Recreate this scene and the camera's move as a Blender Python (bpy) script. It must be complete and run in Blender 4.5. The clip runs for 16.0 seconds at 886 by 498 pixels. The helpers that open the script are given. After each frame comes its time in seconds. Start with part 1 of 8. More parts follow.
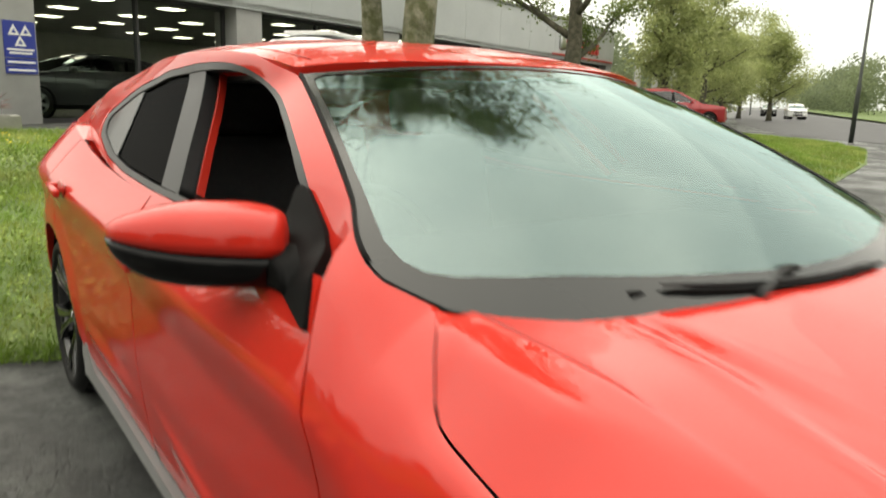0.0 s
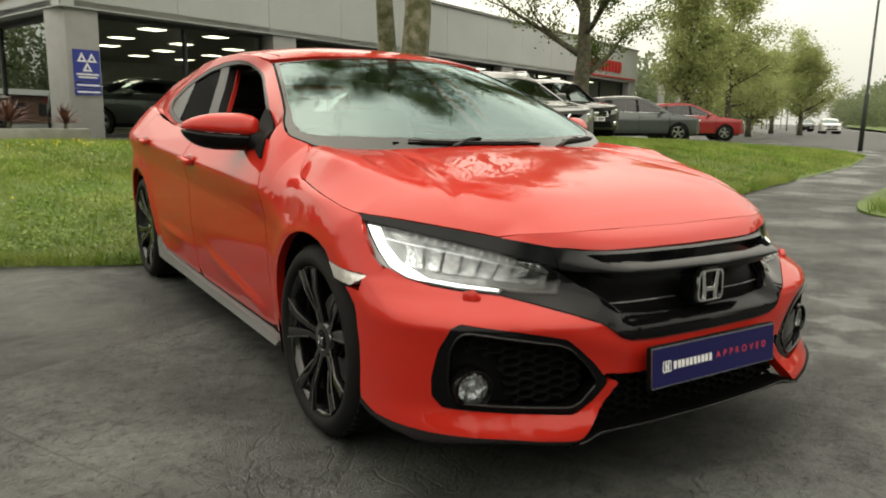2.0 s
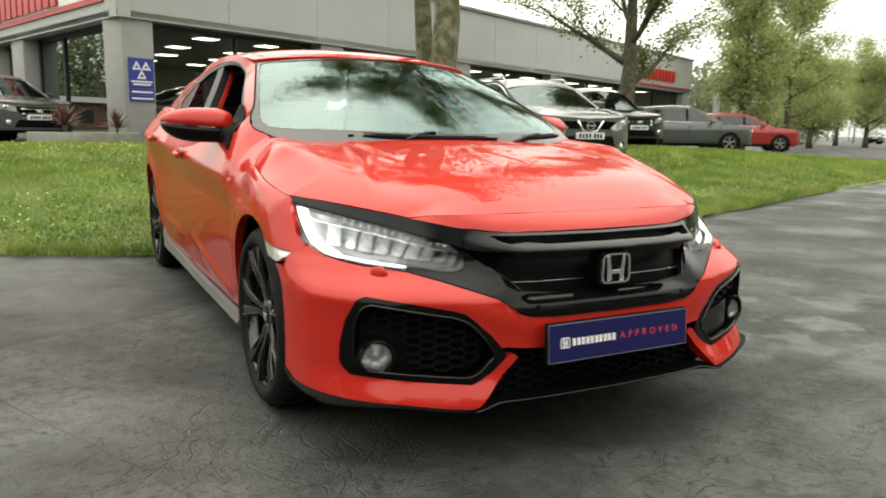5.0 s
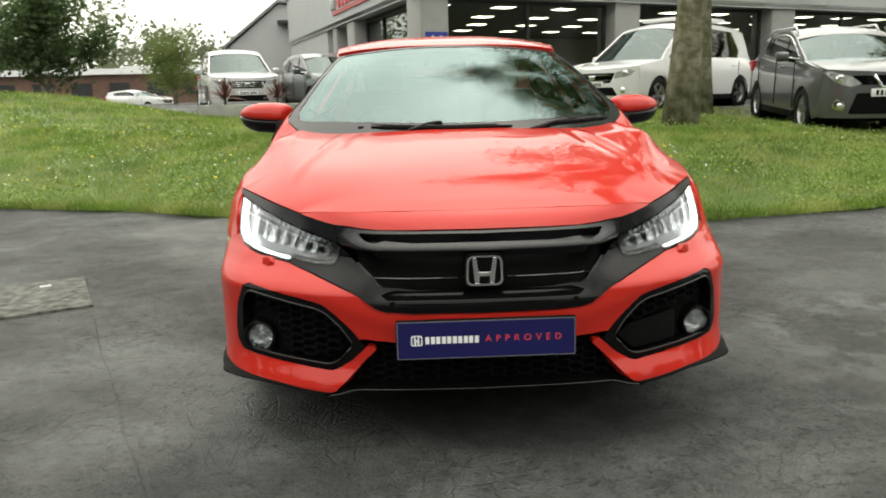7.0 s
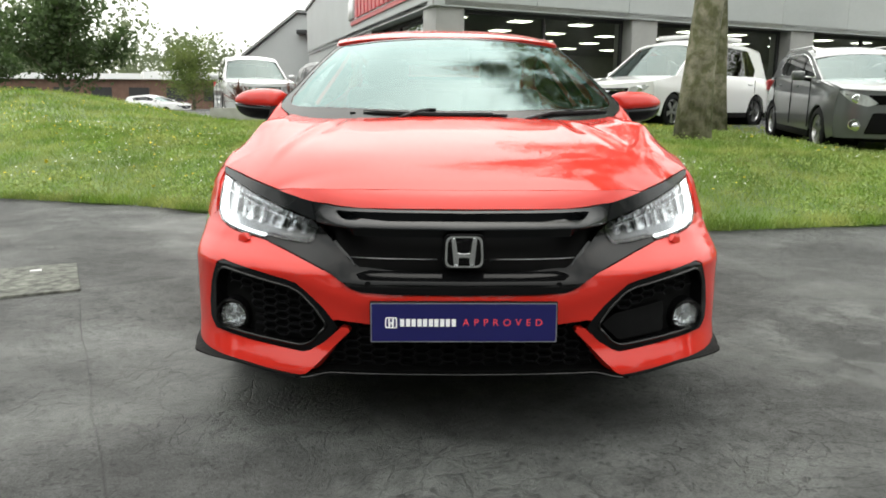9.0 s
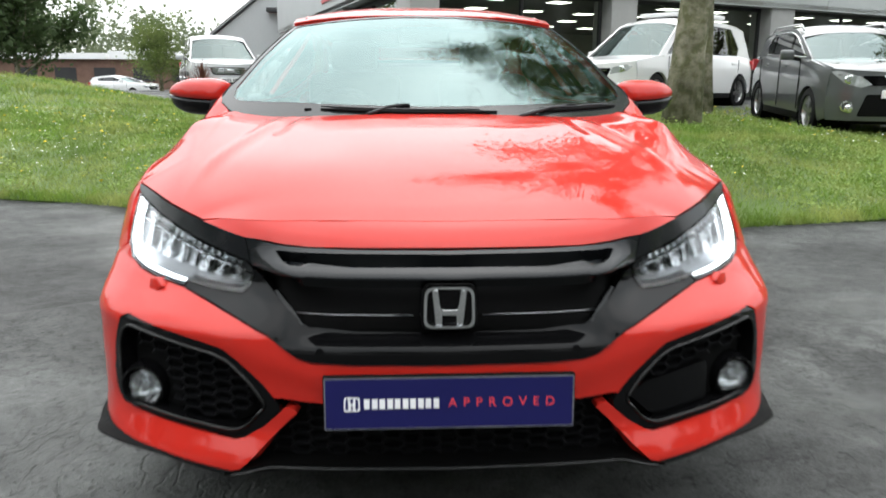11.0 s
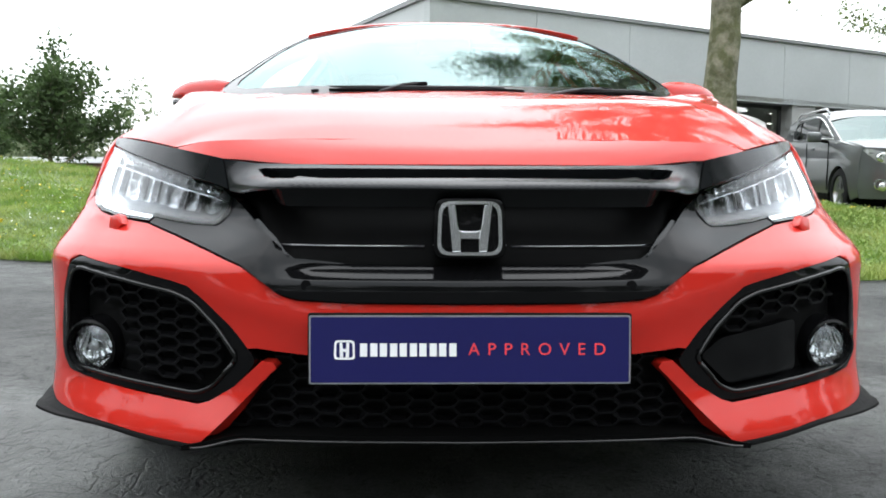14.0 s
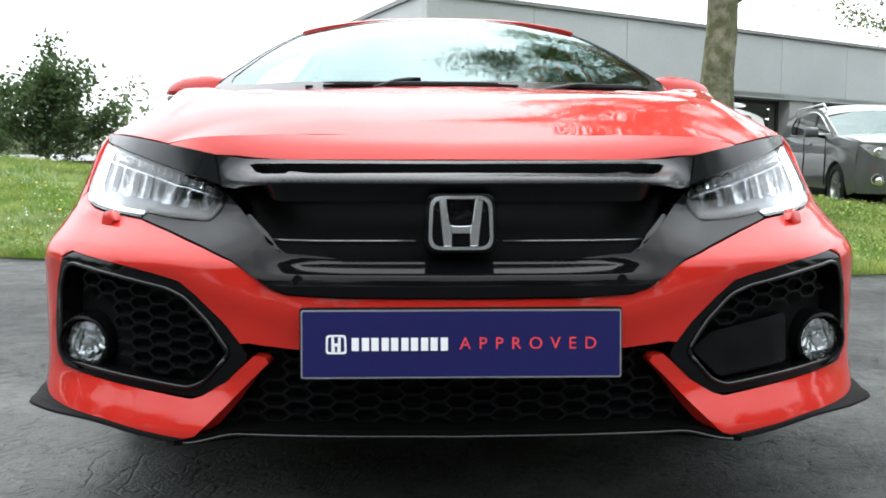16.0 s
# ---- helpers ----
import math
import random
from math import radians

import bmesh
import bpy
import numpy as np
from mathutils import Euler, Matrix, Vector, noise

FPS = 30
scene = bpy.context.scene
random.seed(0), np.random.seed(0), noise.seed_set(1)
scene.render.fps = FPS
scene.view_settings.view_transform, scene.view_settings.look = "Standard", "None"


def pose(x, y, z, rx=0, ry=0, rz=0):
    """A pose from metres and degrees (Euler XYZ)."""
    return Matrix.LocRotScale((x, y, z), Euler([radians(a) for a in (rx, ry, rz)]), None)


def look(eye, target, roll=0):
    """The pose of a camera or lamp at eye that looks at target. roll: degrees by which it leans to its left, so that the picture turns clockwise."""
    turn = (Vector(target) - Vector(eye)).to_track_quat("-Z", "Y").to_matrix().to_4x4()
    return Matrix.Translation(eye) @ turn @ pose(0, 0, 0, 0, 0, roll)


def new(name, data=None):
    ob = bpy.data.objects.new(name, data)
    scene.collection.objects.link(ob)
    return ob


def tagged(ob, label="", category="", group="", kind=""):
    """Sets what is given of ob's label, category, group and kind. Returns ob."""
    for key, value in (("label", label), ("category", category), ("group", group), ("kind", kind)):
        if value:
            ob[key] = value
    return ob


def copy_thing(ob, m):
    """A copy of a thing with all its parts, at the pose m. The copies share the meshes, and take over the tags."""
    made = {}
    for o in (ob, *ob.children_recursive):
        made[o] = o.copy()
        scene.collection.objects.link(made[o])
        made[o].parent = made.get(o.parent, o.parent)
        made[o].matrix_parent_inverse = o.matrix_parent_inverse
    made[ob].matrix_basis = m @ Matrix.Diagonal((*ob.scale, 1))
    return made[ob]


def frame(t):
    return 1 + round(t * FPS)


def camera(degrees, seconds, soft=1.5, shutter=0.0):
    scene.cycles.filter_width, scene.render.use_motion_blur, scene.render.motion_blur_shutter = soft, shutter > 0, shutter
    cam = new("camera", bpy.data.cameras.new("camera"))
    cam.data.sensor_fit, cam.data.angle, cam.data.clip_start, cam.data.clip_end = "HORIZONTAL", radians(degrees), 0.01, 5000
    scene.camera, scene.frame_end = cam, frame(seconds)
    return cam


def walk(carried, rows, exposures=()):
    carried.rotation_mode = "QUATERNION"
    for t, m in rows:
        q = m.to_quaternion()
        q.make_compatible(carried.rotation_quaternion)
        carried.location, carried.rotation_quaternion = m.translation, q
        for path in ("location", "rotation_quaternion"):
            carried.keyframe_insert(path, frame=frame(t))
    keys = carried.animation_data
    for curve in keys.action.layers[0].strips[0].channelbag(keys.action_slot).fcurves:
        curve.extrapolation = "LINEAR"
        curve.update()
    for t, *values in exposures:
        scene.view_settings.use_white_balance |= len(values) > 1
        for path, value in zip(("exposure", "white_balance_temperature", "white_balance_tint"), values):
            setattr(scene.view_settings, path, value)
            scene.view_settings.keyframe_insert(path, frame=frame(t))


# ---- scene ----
cam = camera(61.2, 16.0, 1.8, 0.5)
PATH = [
    (0, (-1.283, 0.4, 1.188), (-0.15, 2.001, 0.796), 1.4),
    (0.5, (-1.404, -0.163, 1.145), (-0.31, 1.447, 0.688), 1.7),
    (1, (-1.54, -0.71, 1.122), (-0.495, 0.933, 0.667), 1.7),
    (1.5, (-1.693, -1.049, 1.079), (-0.602, 0.584, 0.699), 1.5),
    (2, (-1.735, -1.317, 0.988), (-0.687, 0.353, 0.651), 0.5),
    (2.5, (-1.769, -1.436, 0.918), (-0.765, 0.266, 0.61), -1.0),
    (3, (-1.8, -1.448, 0.876), (-0.777, 0.249, 0.598), 0.6),
    (3.5, (-1.809, -1.464, 0.884), (-0.774, 0.227, 0.626), 1.7),
    (3.7, (-1.811, -1.474, 0.886), (-0.777, 0.22, 0.635), 1.8),
    (5.8, (-1.002, -1.925, 1.035), (-0.361, -0.064, 0.678), -2.2),
    (6, (-0.863, -2.009, 1.06), (-0.349, -0.101, 0.752), -3.0),
    (6.5, (-0.452, -2.076, 1.055), (-0.213, -0.114, 0.744), -3.4),
    (7, (-0.2, -2.074, 1.056), (-0.125, -0.119, 0.639), -1.3),
    (7.5, (-0.14, -2.047, 1.011), (-0.064, -0.084, 0.638), 0.4),
    (8, (-0.118, -2.04, 0.92), (-0.052, -0.074, 0.559), 0.6),
    (8.2, (-0.104, -2.034, 0.917), (-0.058, -0.066, 0.568), 0.6),
    (10.3, (-0.102, -1.942, 0.992), (-0.063, 0.01, 0.557), 0.2),
    (10.5, (-0.091, -1.88, 0.959), (-0.063, 0.072, 0.526), 0.2),
    (11, (-0.093, -1.456, 0.992), (0.011, 0.494, 0.562), 0.2),
    (11.5, (-0.067, -1.234, 0.926), (-0.019, 0.709, 0.454), 0.3),
    (12, (-0.071, -1.181, 0.698), (-0.04, 0.781, 0.314), -0.8),
    (12.5, (-0.058, -1.21, 0.601), (-0.032, 0.787, 0.482), -0.9),
    (13, (-0.059, -1.203, 0.601), (-0.038, 0.791, 0.452), -0.5),
    (13.5, (-0.066, -1.197, 0.597), (-0.03, 0.797, 0.445), -0.1),
    (14, (-0.072, -1.2, 0.599), (-0.027, 0.794, 0.448), 0.2),
    (14.5, (-0.064, -1.205, 0.593), (-0.012, 0.788, 0.438), 0.3),
    (15, (-0.063, -1.203, 0.594), (-0.021, 0.791, 0.436), 0.3),
    (15.5, (-0.061, -1.207, 0.594), (-0.013, 0.786, 0.436), 0.2),
    (16, (-0.06, -1.204, 0.596), (-0.011, 0.789, 0.436), 0.0),
]
EXPOSURES = [(0.0, 0.1, 7600, 8), (0.5, -0.62, 7800, 8), (1.0, -0.65, 7900, 8), (2.0, -0.25, 7900, 8), (2.5, 0.0, 7800, 8), (3.0, 0.08, 7800, 8), (3.5, 0.08, 7700, 8), (6.0, 0.03, 7400, 8), (6.5, -0.18, 7350, 8), (7.0, -0.03, 7250, 8), (7.5, 0.03, 7100, 9), (8.0, 0.15, 7000, 9), (10.5, 0.25, 6600, 10), (11.5, 0.20, 6350, 11), (12.0, 0.46, 6300, 11), (12.6, 0.40, 6280, 11), (16.0, 0.40, 6280, 11)]
walk(cam, [(t, look(eye, target, roll)) for t, eye, target, roll in PATH], EXPOSURES)

# ---- sky and sun: a bright, even overcast ----
SUN_AZ, SUN_EL = 15.0, 62.0
world = bpy.data.worlds.new("overcast")
scene.world = world
world.use_nodes = True
wn, wl = world.node_tree.nodes, world.node_tree.links
wn.clear()
sky = wn.new("ShaderNodeTexSky")
sky.sky_type, sky.sun_disc = "NISHITA", False
sky.sun_elevation, sky.sun_rotation = radians(SUN_EL), radians(SUN_AZ)
sky.air_density, sky.dust_density = 1.0, 4.0
dull = wn.new("ShaderNodeHueSaturation")
dull.inputs["Saturation"].default_value = 0.25
sky_bg = wn.new("ShaderNodeBackground")
sky_bg.inputs["Strength"].default_value = 0.05
# the cloud deck: soft, slightly uneven grey-white
wc = wn.new("ShaderNodeTexCoord")
cloud_noise = wn.new("ShaderNodeTexNoise")
cloud_noise.inputs["Scale"].default_value = 3.2
cloud_noise.inputs["Detail"].default_value = 5.0
cloud_ramp = wn.new("ShaderNodeValToRGB")
cloud_ramp.color_ramp.elements[0].position, cloud_ramp.color_ramp.elements[0].color = 0.34, (0.70, 0.765, 0.785, 1)
cloud_ramp.color_ramp.elements[1].position, cloud_ramp.color_ramp.elements[1].color = 0.66, (1.06, 1.08, 1.08, 1)
cloud_bg = wn.new("ShaderNodeBackground")
cloud_bg.inputs["Strength"].default_value = 1.5
# brighter overhead than at the horizon, as under thick cloud
split = wn.new("ShaderNodeSeparateXYZ")
lift = wn.new("ShaderNodeMapRange")
lift.inputs["From Min"].default_value, lift.inputs["From Max"].default_value = 0.0, 1.0
lift.inputs["To Min"].default_value, lift.inputs["To Max"].default_value = 1.1, 3.0
wl.new(wc.outputs["Generated"], split.inputs[0])
wl.new(split.outputs["Z"], lift.inputs["Value"])
wl.new(lift.outputs[0], cloud_bg.inputs["Strength"])
both = wn.new("ShaderNodeAddShader")
w_out = wn.new("ShaderNodeOutputWorld")
wl.new(sky.outputs[0], dull.inputs["Color"])
wl.new(dull.outputs[0], sky_bg.inputs["Color"])
wl.new(wc.outputs["Generated"], cloud_noise.inputs["Vector"])
wl.new(cloud_noise.outputs["Fac"], cloud_ramp.inputs["Fac"])
wl.new(cloud_ramp.outputs[0], cloud_bg.inputs["Color"])
wl.new(sky_bg.outputs[0], both.inputs[0])
wl.new(cloud_bg.outputs[0], both.inputs[1])
wl.new(both.outputs[0], w_out.inputs["Surface"])

sun_data = bpy.data.lights.new("sun", "SUN")
sun_data.energy, sun_data.angle, sun_data.color = 0.8, radians(100), (1.0, 0.97, 0.92)
sun = new("sun", sun_data)
sa = radians(SUN_AZ)
sun.matrix_world = look((0, 0, 30), (-math.sin(sa) * 10, -math.cos(sa) * 10, 30 - 10 * math.tan(radians(SUN_EL))))

# ---- materials ----
def shader(name, color, rough=0.6, metal=0.0, vary=0.12, scale=4.0, fine=60.0, bump=0.0, bump_scale=80.0,
           coat=0.0, coat_rough=0.03, spec=0.5, by_object=0.0, trans=0.0, ior=1.45, second=None, mix_scale=1.5, rough_vary=0.0):
    """A surface with variation at two scales; second: another colour that comes through in patches."""
    m = bpy.data.materials.new(name)
    m.use_nodes = True
    n, l = m.node_tree.nodes, m.node_tree.links
    b = n["Principled BSDF"]
    b.inputs["Roughness"].default_value, b.inputs["Metallic"].default_value = rough, metal
    b.inputs["Coat Weight"].default_value, b.inputs["Coat Roughness"].default_value = coat, coat_rough
    b.inputs["Specular IOR Level"].default_value = spec
    b.inputs["Transmission Weight"].default_value, b.inputs["IOR"].default_value = trans, ior
    co = n.new("ShaderNodeTexCoord")
    big = n.new("ShaderNodeTexNoise")
    big.inputs["Scale"].default_value, big.inputs["Detail"].default_value = scale, 4.0
    small = n.new("ShaderNodeTexNoise")
    small.inputs["Scale"].default_value, small.inputs["Detail"].default_value = fine, 3.0
    for t in (big, small):
        l.new(co.outputs["Object"], t.inputs["Vector"])
    add = n.new("ShaderNodeMath")
    add.operation = "MULTIPLY_ADD"
    l.new(small.outputs["Fac"], add.inputs[0])
    add.inputs[1].default_value = 0.5
    l.new(big.outputs["Fac"], add.inputs[2])
    rng = n.new("ShaderNodeMapRange")
    rng.inputs["From Min"].default_value, rng.inputs["From Max"].default_value = 0.45, 1.05
    rng.inputs["To Min"].default_value, rng.inputs["To Max"].default_value = 1 - vary, 1 + vary
    l.new(add.outputs[0], rng.inputs["Value"])
    value = rng.outputs[0]
    if by_object:
        info = n.new("ShaderNodeObjectInfo")
        mr = n.new("ShaderNodeMapRange")
        mr.inputs["To Min"].default_value, mr.inputs["To Max"].default_value = 1 - by_object, 1 + by_object
        l.new(info.outputs["Random"], mr.inputs["Value"])
        mul = n.new("ShaderNodeMath")
        mul.operation = "MULTIPLY"
        l.new(value, mul.inputs[0]), l.new(mr.outputs[0], mul.inputs[1])
        value = mul.outputs[0]
    col = n.new("ShaderNodeRGB")
    col.outputs[0].default_value = (*color, 1)
    colour = col.outputs[0]
    if second:
        patch = n.new("ShaderNodeTexNoise")
        patch.inputs["Scale"].default_value, patch.inputs["Detail"].default_value = mix_scale, 5.0
        l.new(co.outputs["Object"], patch.inputs["Vector"])
        pr = n.new("ShaderNodeMapRange")
        pr.inputs["From Min"].default_value, pr.inputs["From Max"].default_value = 0.42, 0.62
        l.new(patch.outputs["Fac"], pr.inputs["Value"])
        mx = n.new("ShaderNodeMix")
        mx.data_type = "RGBA"
        l.new(pr.outputs[0], mx.inputs["Factor"])
        l.new(colour, mx.inputs["A"])
        mx.inputs["B"].default_value = (*second, 1)
        colour = mx.outputs["Result"]
    vm = n.new("ShaderNodeVectorMath")
    vm.operation = "SCALE"
    l.new(colour, vm.inputs[0]), l.new(value, vm.inputs["Scale"])
    l.new(vm.outputs[0], b.inputs["Base Color"])
    if rough_vary:
        rr = n.new("ShaderNodeMapRange")
        rr.inputs["From Min"].default_value, rr.inputs["From Max"].default_value = 0.35, 0.65
        rr.inputs["To Min"].default_value, rr.inputs["To Max"].default_value = rough - rough_vary, rough + rough_vary
        l.new(big.outputs["Fac"], rr.inputs["Value"])
        l.new(rr.outputs[0], b.inputs["Roughness"])
    if bump:
        bt = n.new("ShaderNodeTexNoise")
        bt.inputs["Scale"].default_value, bt.inputs["Detail"].default_value = bump_scale, 4.0
        l.new(co.outputs["Object"], bt.inputs["Vector"])
        bp = n.new("ShaderNodeBump")
        bp.inputs["Strength"].default_value, bp.inputs["Distance"].default_value = bump, 0.01
        l.new(bt.outputs["Fac"], bp.inputs["Height"])
        l.new(bp.outputs["Normal"], b.inputs["Normal"])
    return m


def glow(name, color, strength):
    m = bpy.data.materials.new(name)
    m.use_nodes = True
    b = m.node_tree.nodes["Principled BSDF"]
    b.inputs["Base Color"].default_value = (*color, 1)
    b.inputs["Emission Color"].default_value, b.inputs["Emission Strength"].default_value = (*color, 1), strength
    return m


def pane_mat(name, tint, rough=0.0, clear=0.5, ior=1.5, sheen=(1, 1, 1)):
    """Thin window glass: lets light through with a tint and mirrors by Fresnel."""
    m = bpy.data.materials.new(name)
    m.use_nodes = True
    n, l = m.node_tree.nodes, m.node_tree.links
    n.clear()
    t = n.new("ShaderNodeBsdfTransparent")
    t.inputs["Color"].default_value = (*tint, 1)
    g = n.new("ShaderNodeBsdfGlossy")
    g.inputs["Roughness"].default_value = rough
    g.inputs["Color"].default_value = (*sheen, 1)
    f = n.new("ShaderNodeFresnel")
    f.inputs["IOR"].default_value = ior
    mx = n.new("ShaderNodeMixShader")
    o = n.new("ShaderNodeOutputMaterial")
    l.new(f.outputs[0], mx.inputs[0]), l.new(t.outputs[0], mx.inputs[1]), l.new(g.outputs[0], mx.inputs[2])
    l.new(mx.outputs[0], o.inputs["Surface"])
    return m


def tarmac_mat():
    m = bpy.data.materials.new("worn_damp_tarmac")
    m.use_nodes = True
    n, l = m.node_tree.nodes, m.node_tree.links
    b = n["Principled BSDF"]
    b.inputs["Specular IOR Level"].default_value = 0.38
    co = n.new("ShaderNodeTexCoord")

    def tex(kind, scale, detail=4.0):
        t = n.new(kind)
        t.inputs["Scale"].default_value = scale
        if "Detail" in t.inputs:
            t.inputs["Detail"].default_value = detail
        l.new(co.outputs["Object"], t.inputs["Vector"])
        return t

    def ramp(src, a, z, lo=0.0, hi=1.0):
        r = n.new("ShaderNodeMapRange")
        for k, val in zip(("From Min", "From Max", "To Min", "To Max"), (a, z, lo, hi)):
            r.inputs[k].default_value = val
        l.new(src, r.inputs["Value"])
        return r.outputs[0]

    def op(kind, a, c):
        o = n.new("ShaderNodeMath")
        o.operation = kind
        for i, v in enumerate((a, c)):
            if isinstance(v, (int, float)):
                o.inputs[i].default_value = v
            else:
                l.new(v, o.inputs[i])
        return o.outputs[0]

    stains = ramp(tex("ShaderNodeTexNoise", 0.55, 5).outputs["Fac"], 0.35, 0.65)
    mottled = ramp(tex("ShaderNodeTexNoise", 3.0, 6).outputs["Fac"], 0.3, 0.7)
    grit = tex("ShaderNodeTexNoise", 140, 3).outputs["Fac"]
    stones = tex("ShaderNodeTexVoronoi", 110).outputs["Distance"]
    # wandering cracks: thin edges of big warped cells, broken up by noise
    warp = tex("ShaderNodeTexNoise", 1.6, 5)
    wv = n.new("ShaderNodeVectorMath")
    wv.operation = "MULTIPLY_ADD"
    l.new(warp.outputs["Color"], wv.inputs[0])
    wv.inputs[1].default_value = (0.9, 0.9, 0.0)
    l.new(co.outputs["Object"], wv.inputs[2])
    cell = n.new("ShaderNodeTexVoronoi")
    cell.feature = "DISTANCE_TO_EDGE"
    cell.inputs["Scale"].default_value = 1.1
    l.new(wv.outputs[0], cell.inputs["Vector"])
    line = ramp(cell.outputs["Distance"], 0.002, 0.010, 1.0, 0.0)
    where = ramp(tex("ShaderNodeTexNoise", 0.8, 2).outputs["Fac"], 0.54, 0.60)
    crack = op("MULTIPLY", line, where)
    tone = op("ADD", op("MULTIPLY", stains, 0.020), op("MULTIPLY", mottled, 0.018))
    speck = ramp(grit, 0.35, 0.7)
    blotch = ramp(tex("ShaderNodeTexNoise", 13, 8).outputs["Fac"], 0.38, 0.64)
    tone = op("ADD", tone, op("MULTIPLY", blotch, 0.020))
    tone = op("ADD", tone, op("MULTIPLY", speck, 0.034))
    tone = op("ADD", op("MULTIPLY", tone, 0.90), 0.003)
    fine_cell = n.new("ShaderNodeTexVoronoi")
    fine_cell.feature = "DISTANCE_TO_EDGE"
    fine_cell.inputs["Scale"].default_value = 8.5
    l.new(wv.outputs[0], fine_cell.inputs["Vector"])
    craze = op("MULTIPLY", ramp(fine_cell.outputs["Distance"], 0.0, 0.05, 1.0, 0.0), ramp(tex("ShaderNodeTexNoise", 1.3, 3).outputs["Fac"], 0.45, 0.57))
    tone = op("MULTIPLY", tone, op("SUBTRACT", 1.0, op("MULTIPLY", crack, 0.20)))
    tone = op("MULTIPLY", tone, op("SUBTRACT", 1.0, op("MULTIPLY", craze, 0.46)))
    # chips of lighter and darker stone, and small dark pits
    chips = tex("ShaderNodeTexVoronoi", 130)
    bright = n.new("ShaderNodeSeparateColor")
    l.new(chips.outputs["Color"], bright.inputs[0])
    tone = op("MULTIPLY", tone, ramp(bright.outputs[0], 0.0, 1.0, 0.55, 1.5))
    pits = ramp(tex("ShaderNodeTexNoise", 36, 4).outputs["Fac"], 0.58, 0.66)
    tone = op("MULTIPLY", tone, op("SUBTRACT", 1.0, op("MULTIPLY", pits, 0.55)))
    # an old darker trench patch and a straight joint across the drive

    def along(ax, ay):
        d = n.new("ShaderNodeVectorMath")
        d.operation = "DOT_PRODUCT"
        l.new(co.outputs["Object"], d.inputs[0])
        d.inputs[1].default_value = (ax, ay, 0)
        ragged = op("MULTIPLY", op("SUBTRACT", warp.outputs["Fac"], 0.5), 0.06)
        return op("ADD", d.outputs["Value"], ragged)

    across = along(-0.482, 0.876)
    trench = op("MULTIPLY", ramp(across, 2.49, 2.50), ramp(across, 2.86, 2.89, 1.0, 0.0))
    tone = op("MULTIPLY", tone, op("SUBTRACT", 1.0, op("MULTIPLY", trench, 0.30)))
    off = op("ABSOLUTE", op("ADD", along(0.90, 0.434), 0.942), 0.0)
    joint = op("MULTIPLY", ramp(off, 0.001, 0.006, 1.0, 0.0), ramp(across, 2.2, 2.3, 1.0, 0.0))
    seam = op("MULTIPLY", ramp(op("ABSOLUTE", op("SUBTRACT", across, 2.495), 0.0), 0.004, 0.012, 1.0, 0.0), 0.8)
    tone = op("MULTIPLY", tone, op("SUBTRACT", 1.0, op("MULTIPLY", op("MAXIMUM", joint, seam), 0.55)))
    # newer, darker surfacing before the car
    newer = op("MULTIPLY", ramp(along(0.05, 1.0), 0.33, 0.39, 1.0, 0.0), op("MULTIPLY", ramp(along(1.0, -0.12), -1.02, -0.94), ramp(along(1.0, 0.0), 1.15, 1.3, 1.0, 0.0)))
    tone = op("MULTIPLY", tone, op("SUBTRACT", 1.0, op("MULTIPLY", newer, 0.14)))
    wide_mottle = ramp(tex("ShaderNodeTexNoise", 1.7, 8).outputs["Fac"], 0.38, 0.62, 0.62, 1.22)
    tone = op("MULTIPLY", tone, wide_mottle)
    # darker tone beyond the joint
    tone = op("MULTIPLY", tone, ramp(along(0.90, 0.434), -1.25, -0.96, 0.74, 1.0))
    cc = n.new("ShaderNodeCombineColor")
    l.new(op("MULTIPLY", tone, 0.97), cc.inputs[0])
    l.new(op("MULTIPLY", tone, 1.02), cc.inputs[1])
    l.new(op("MULTIPLY", tone, 0.97), cc.inputs[2])
    l.new(cc.outputs[0], b.inputs["Base Color"])
    damp = ramp(tex("ShaderNodeTexNoise", 0.9, 6).outputs["Fac"], 0.46, 0.62)
    hollow = op("MULTIPLY", op("MULTIPLY", ramp(along(1.0, 0.15), 1.2, 1.6), ramp(along(1.0, 0.0), 3.2, 2.2)), op("MULTIPLY", ramp(along(0.2, 1.0), -0.9, -0.3), ramp(along(-0.3, 1.0), 1.2, 0.6)))
    film = op("MULTIPLY", hollow, ramp(tex("ShaderNodeTexNoise", 3.4, 6).outputs["Fac"], 0.50, 0.58))
    l.new(op("MULTIPLY", ramp(damp, 0, 1, 0.72, 0.36), op("SUBTRACT", 1.0, op("MULTIPLY", film, 0.42))), b.inputs["Roughness"])
    rubble = tex("ShaderNodeTexNoise", 28, 5).outputs["Fac"]
    height = op("SUBTRACT", op("ADD", op("ADD", op("MULTIPLY", bright.outputs[0], 0.35), op("MULTIPLY", rubble, 0.25)), op("MULTIPLY", grit, 0.5)), op("ADD", op("ADD", op("MULTIPLY", crack, 0.5), op("MULTIPLY", pits, 0.5)), op("MULTIPLY", craze, 0.5)))
    bp = n.new("ShaderNodeBump")
    bp.inputs["Strength"].default_value, bp.inputs["Distance"].default_value = 0.8, 0.008
    l.new(op("MULTIPLY", height, op("SUBTRACT", 1.0, op("MULTIPLY", film, 0.6))), bp.inputs["Height"])
    l.new(bp.outputs["Normal"], b.inputs["Normal"])
    return m


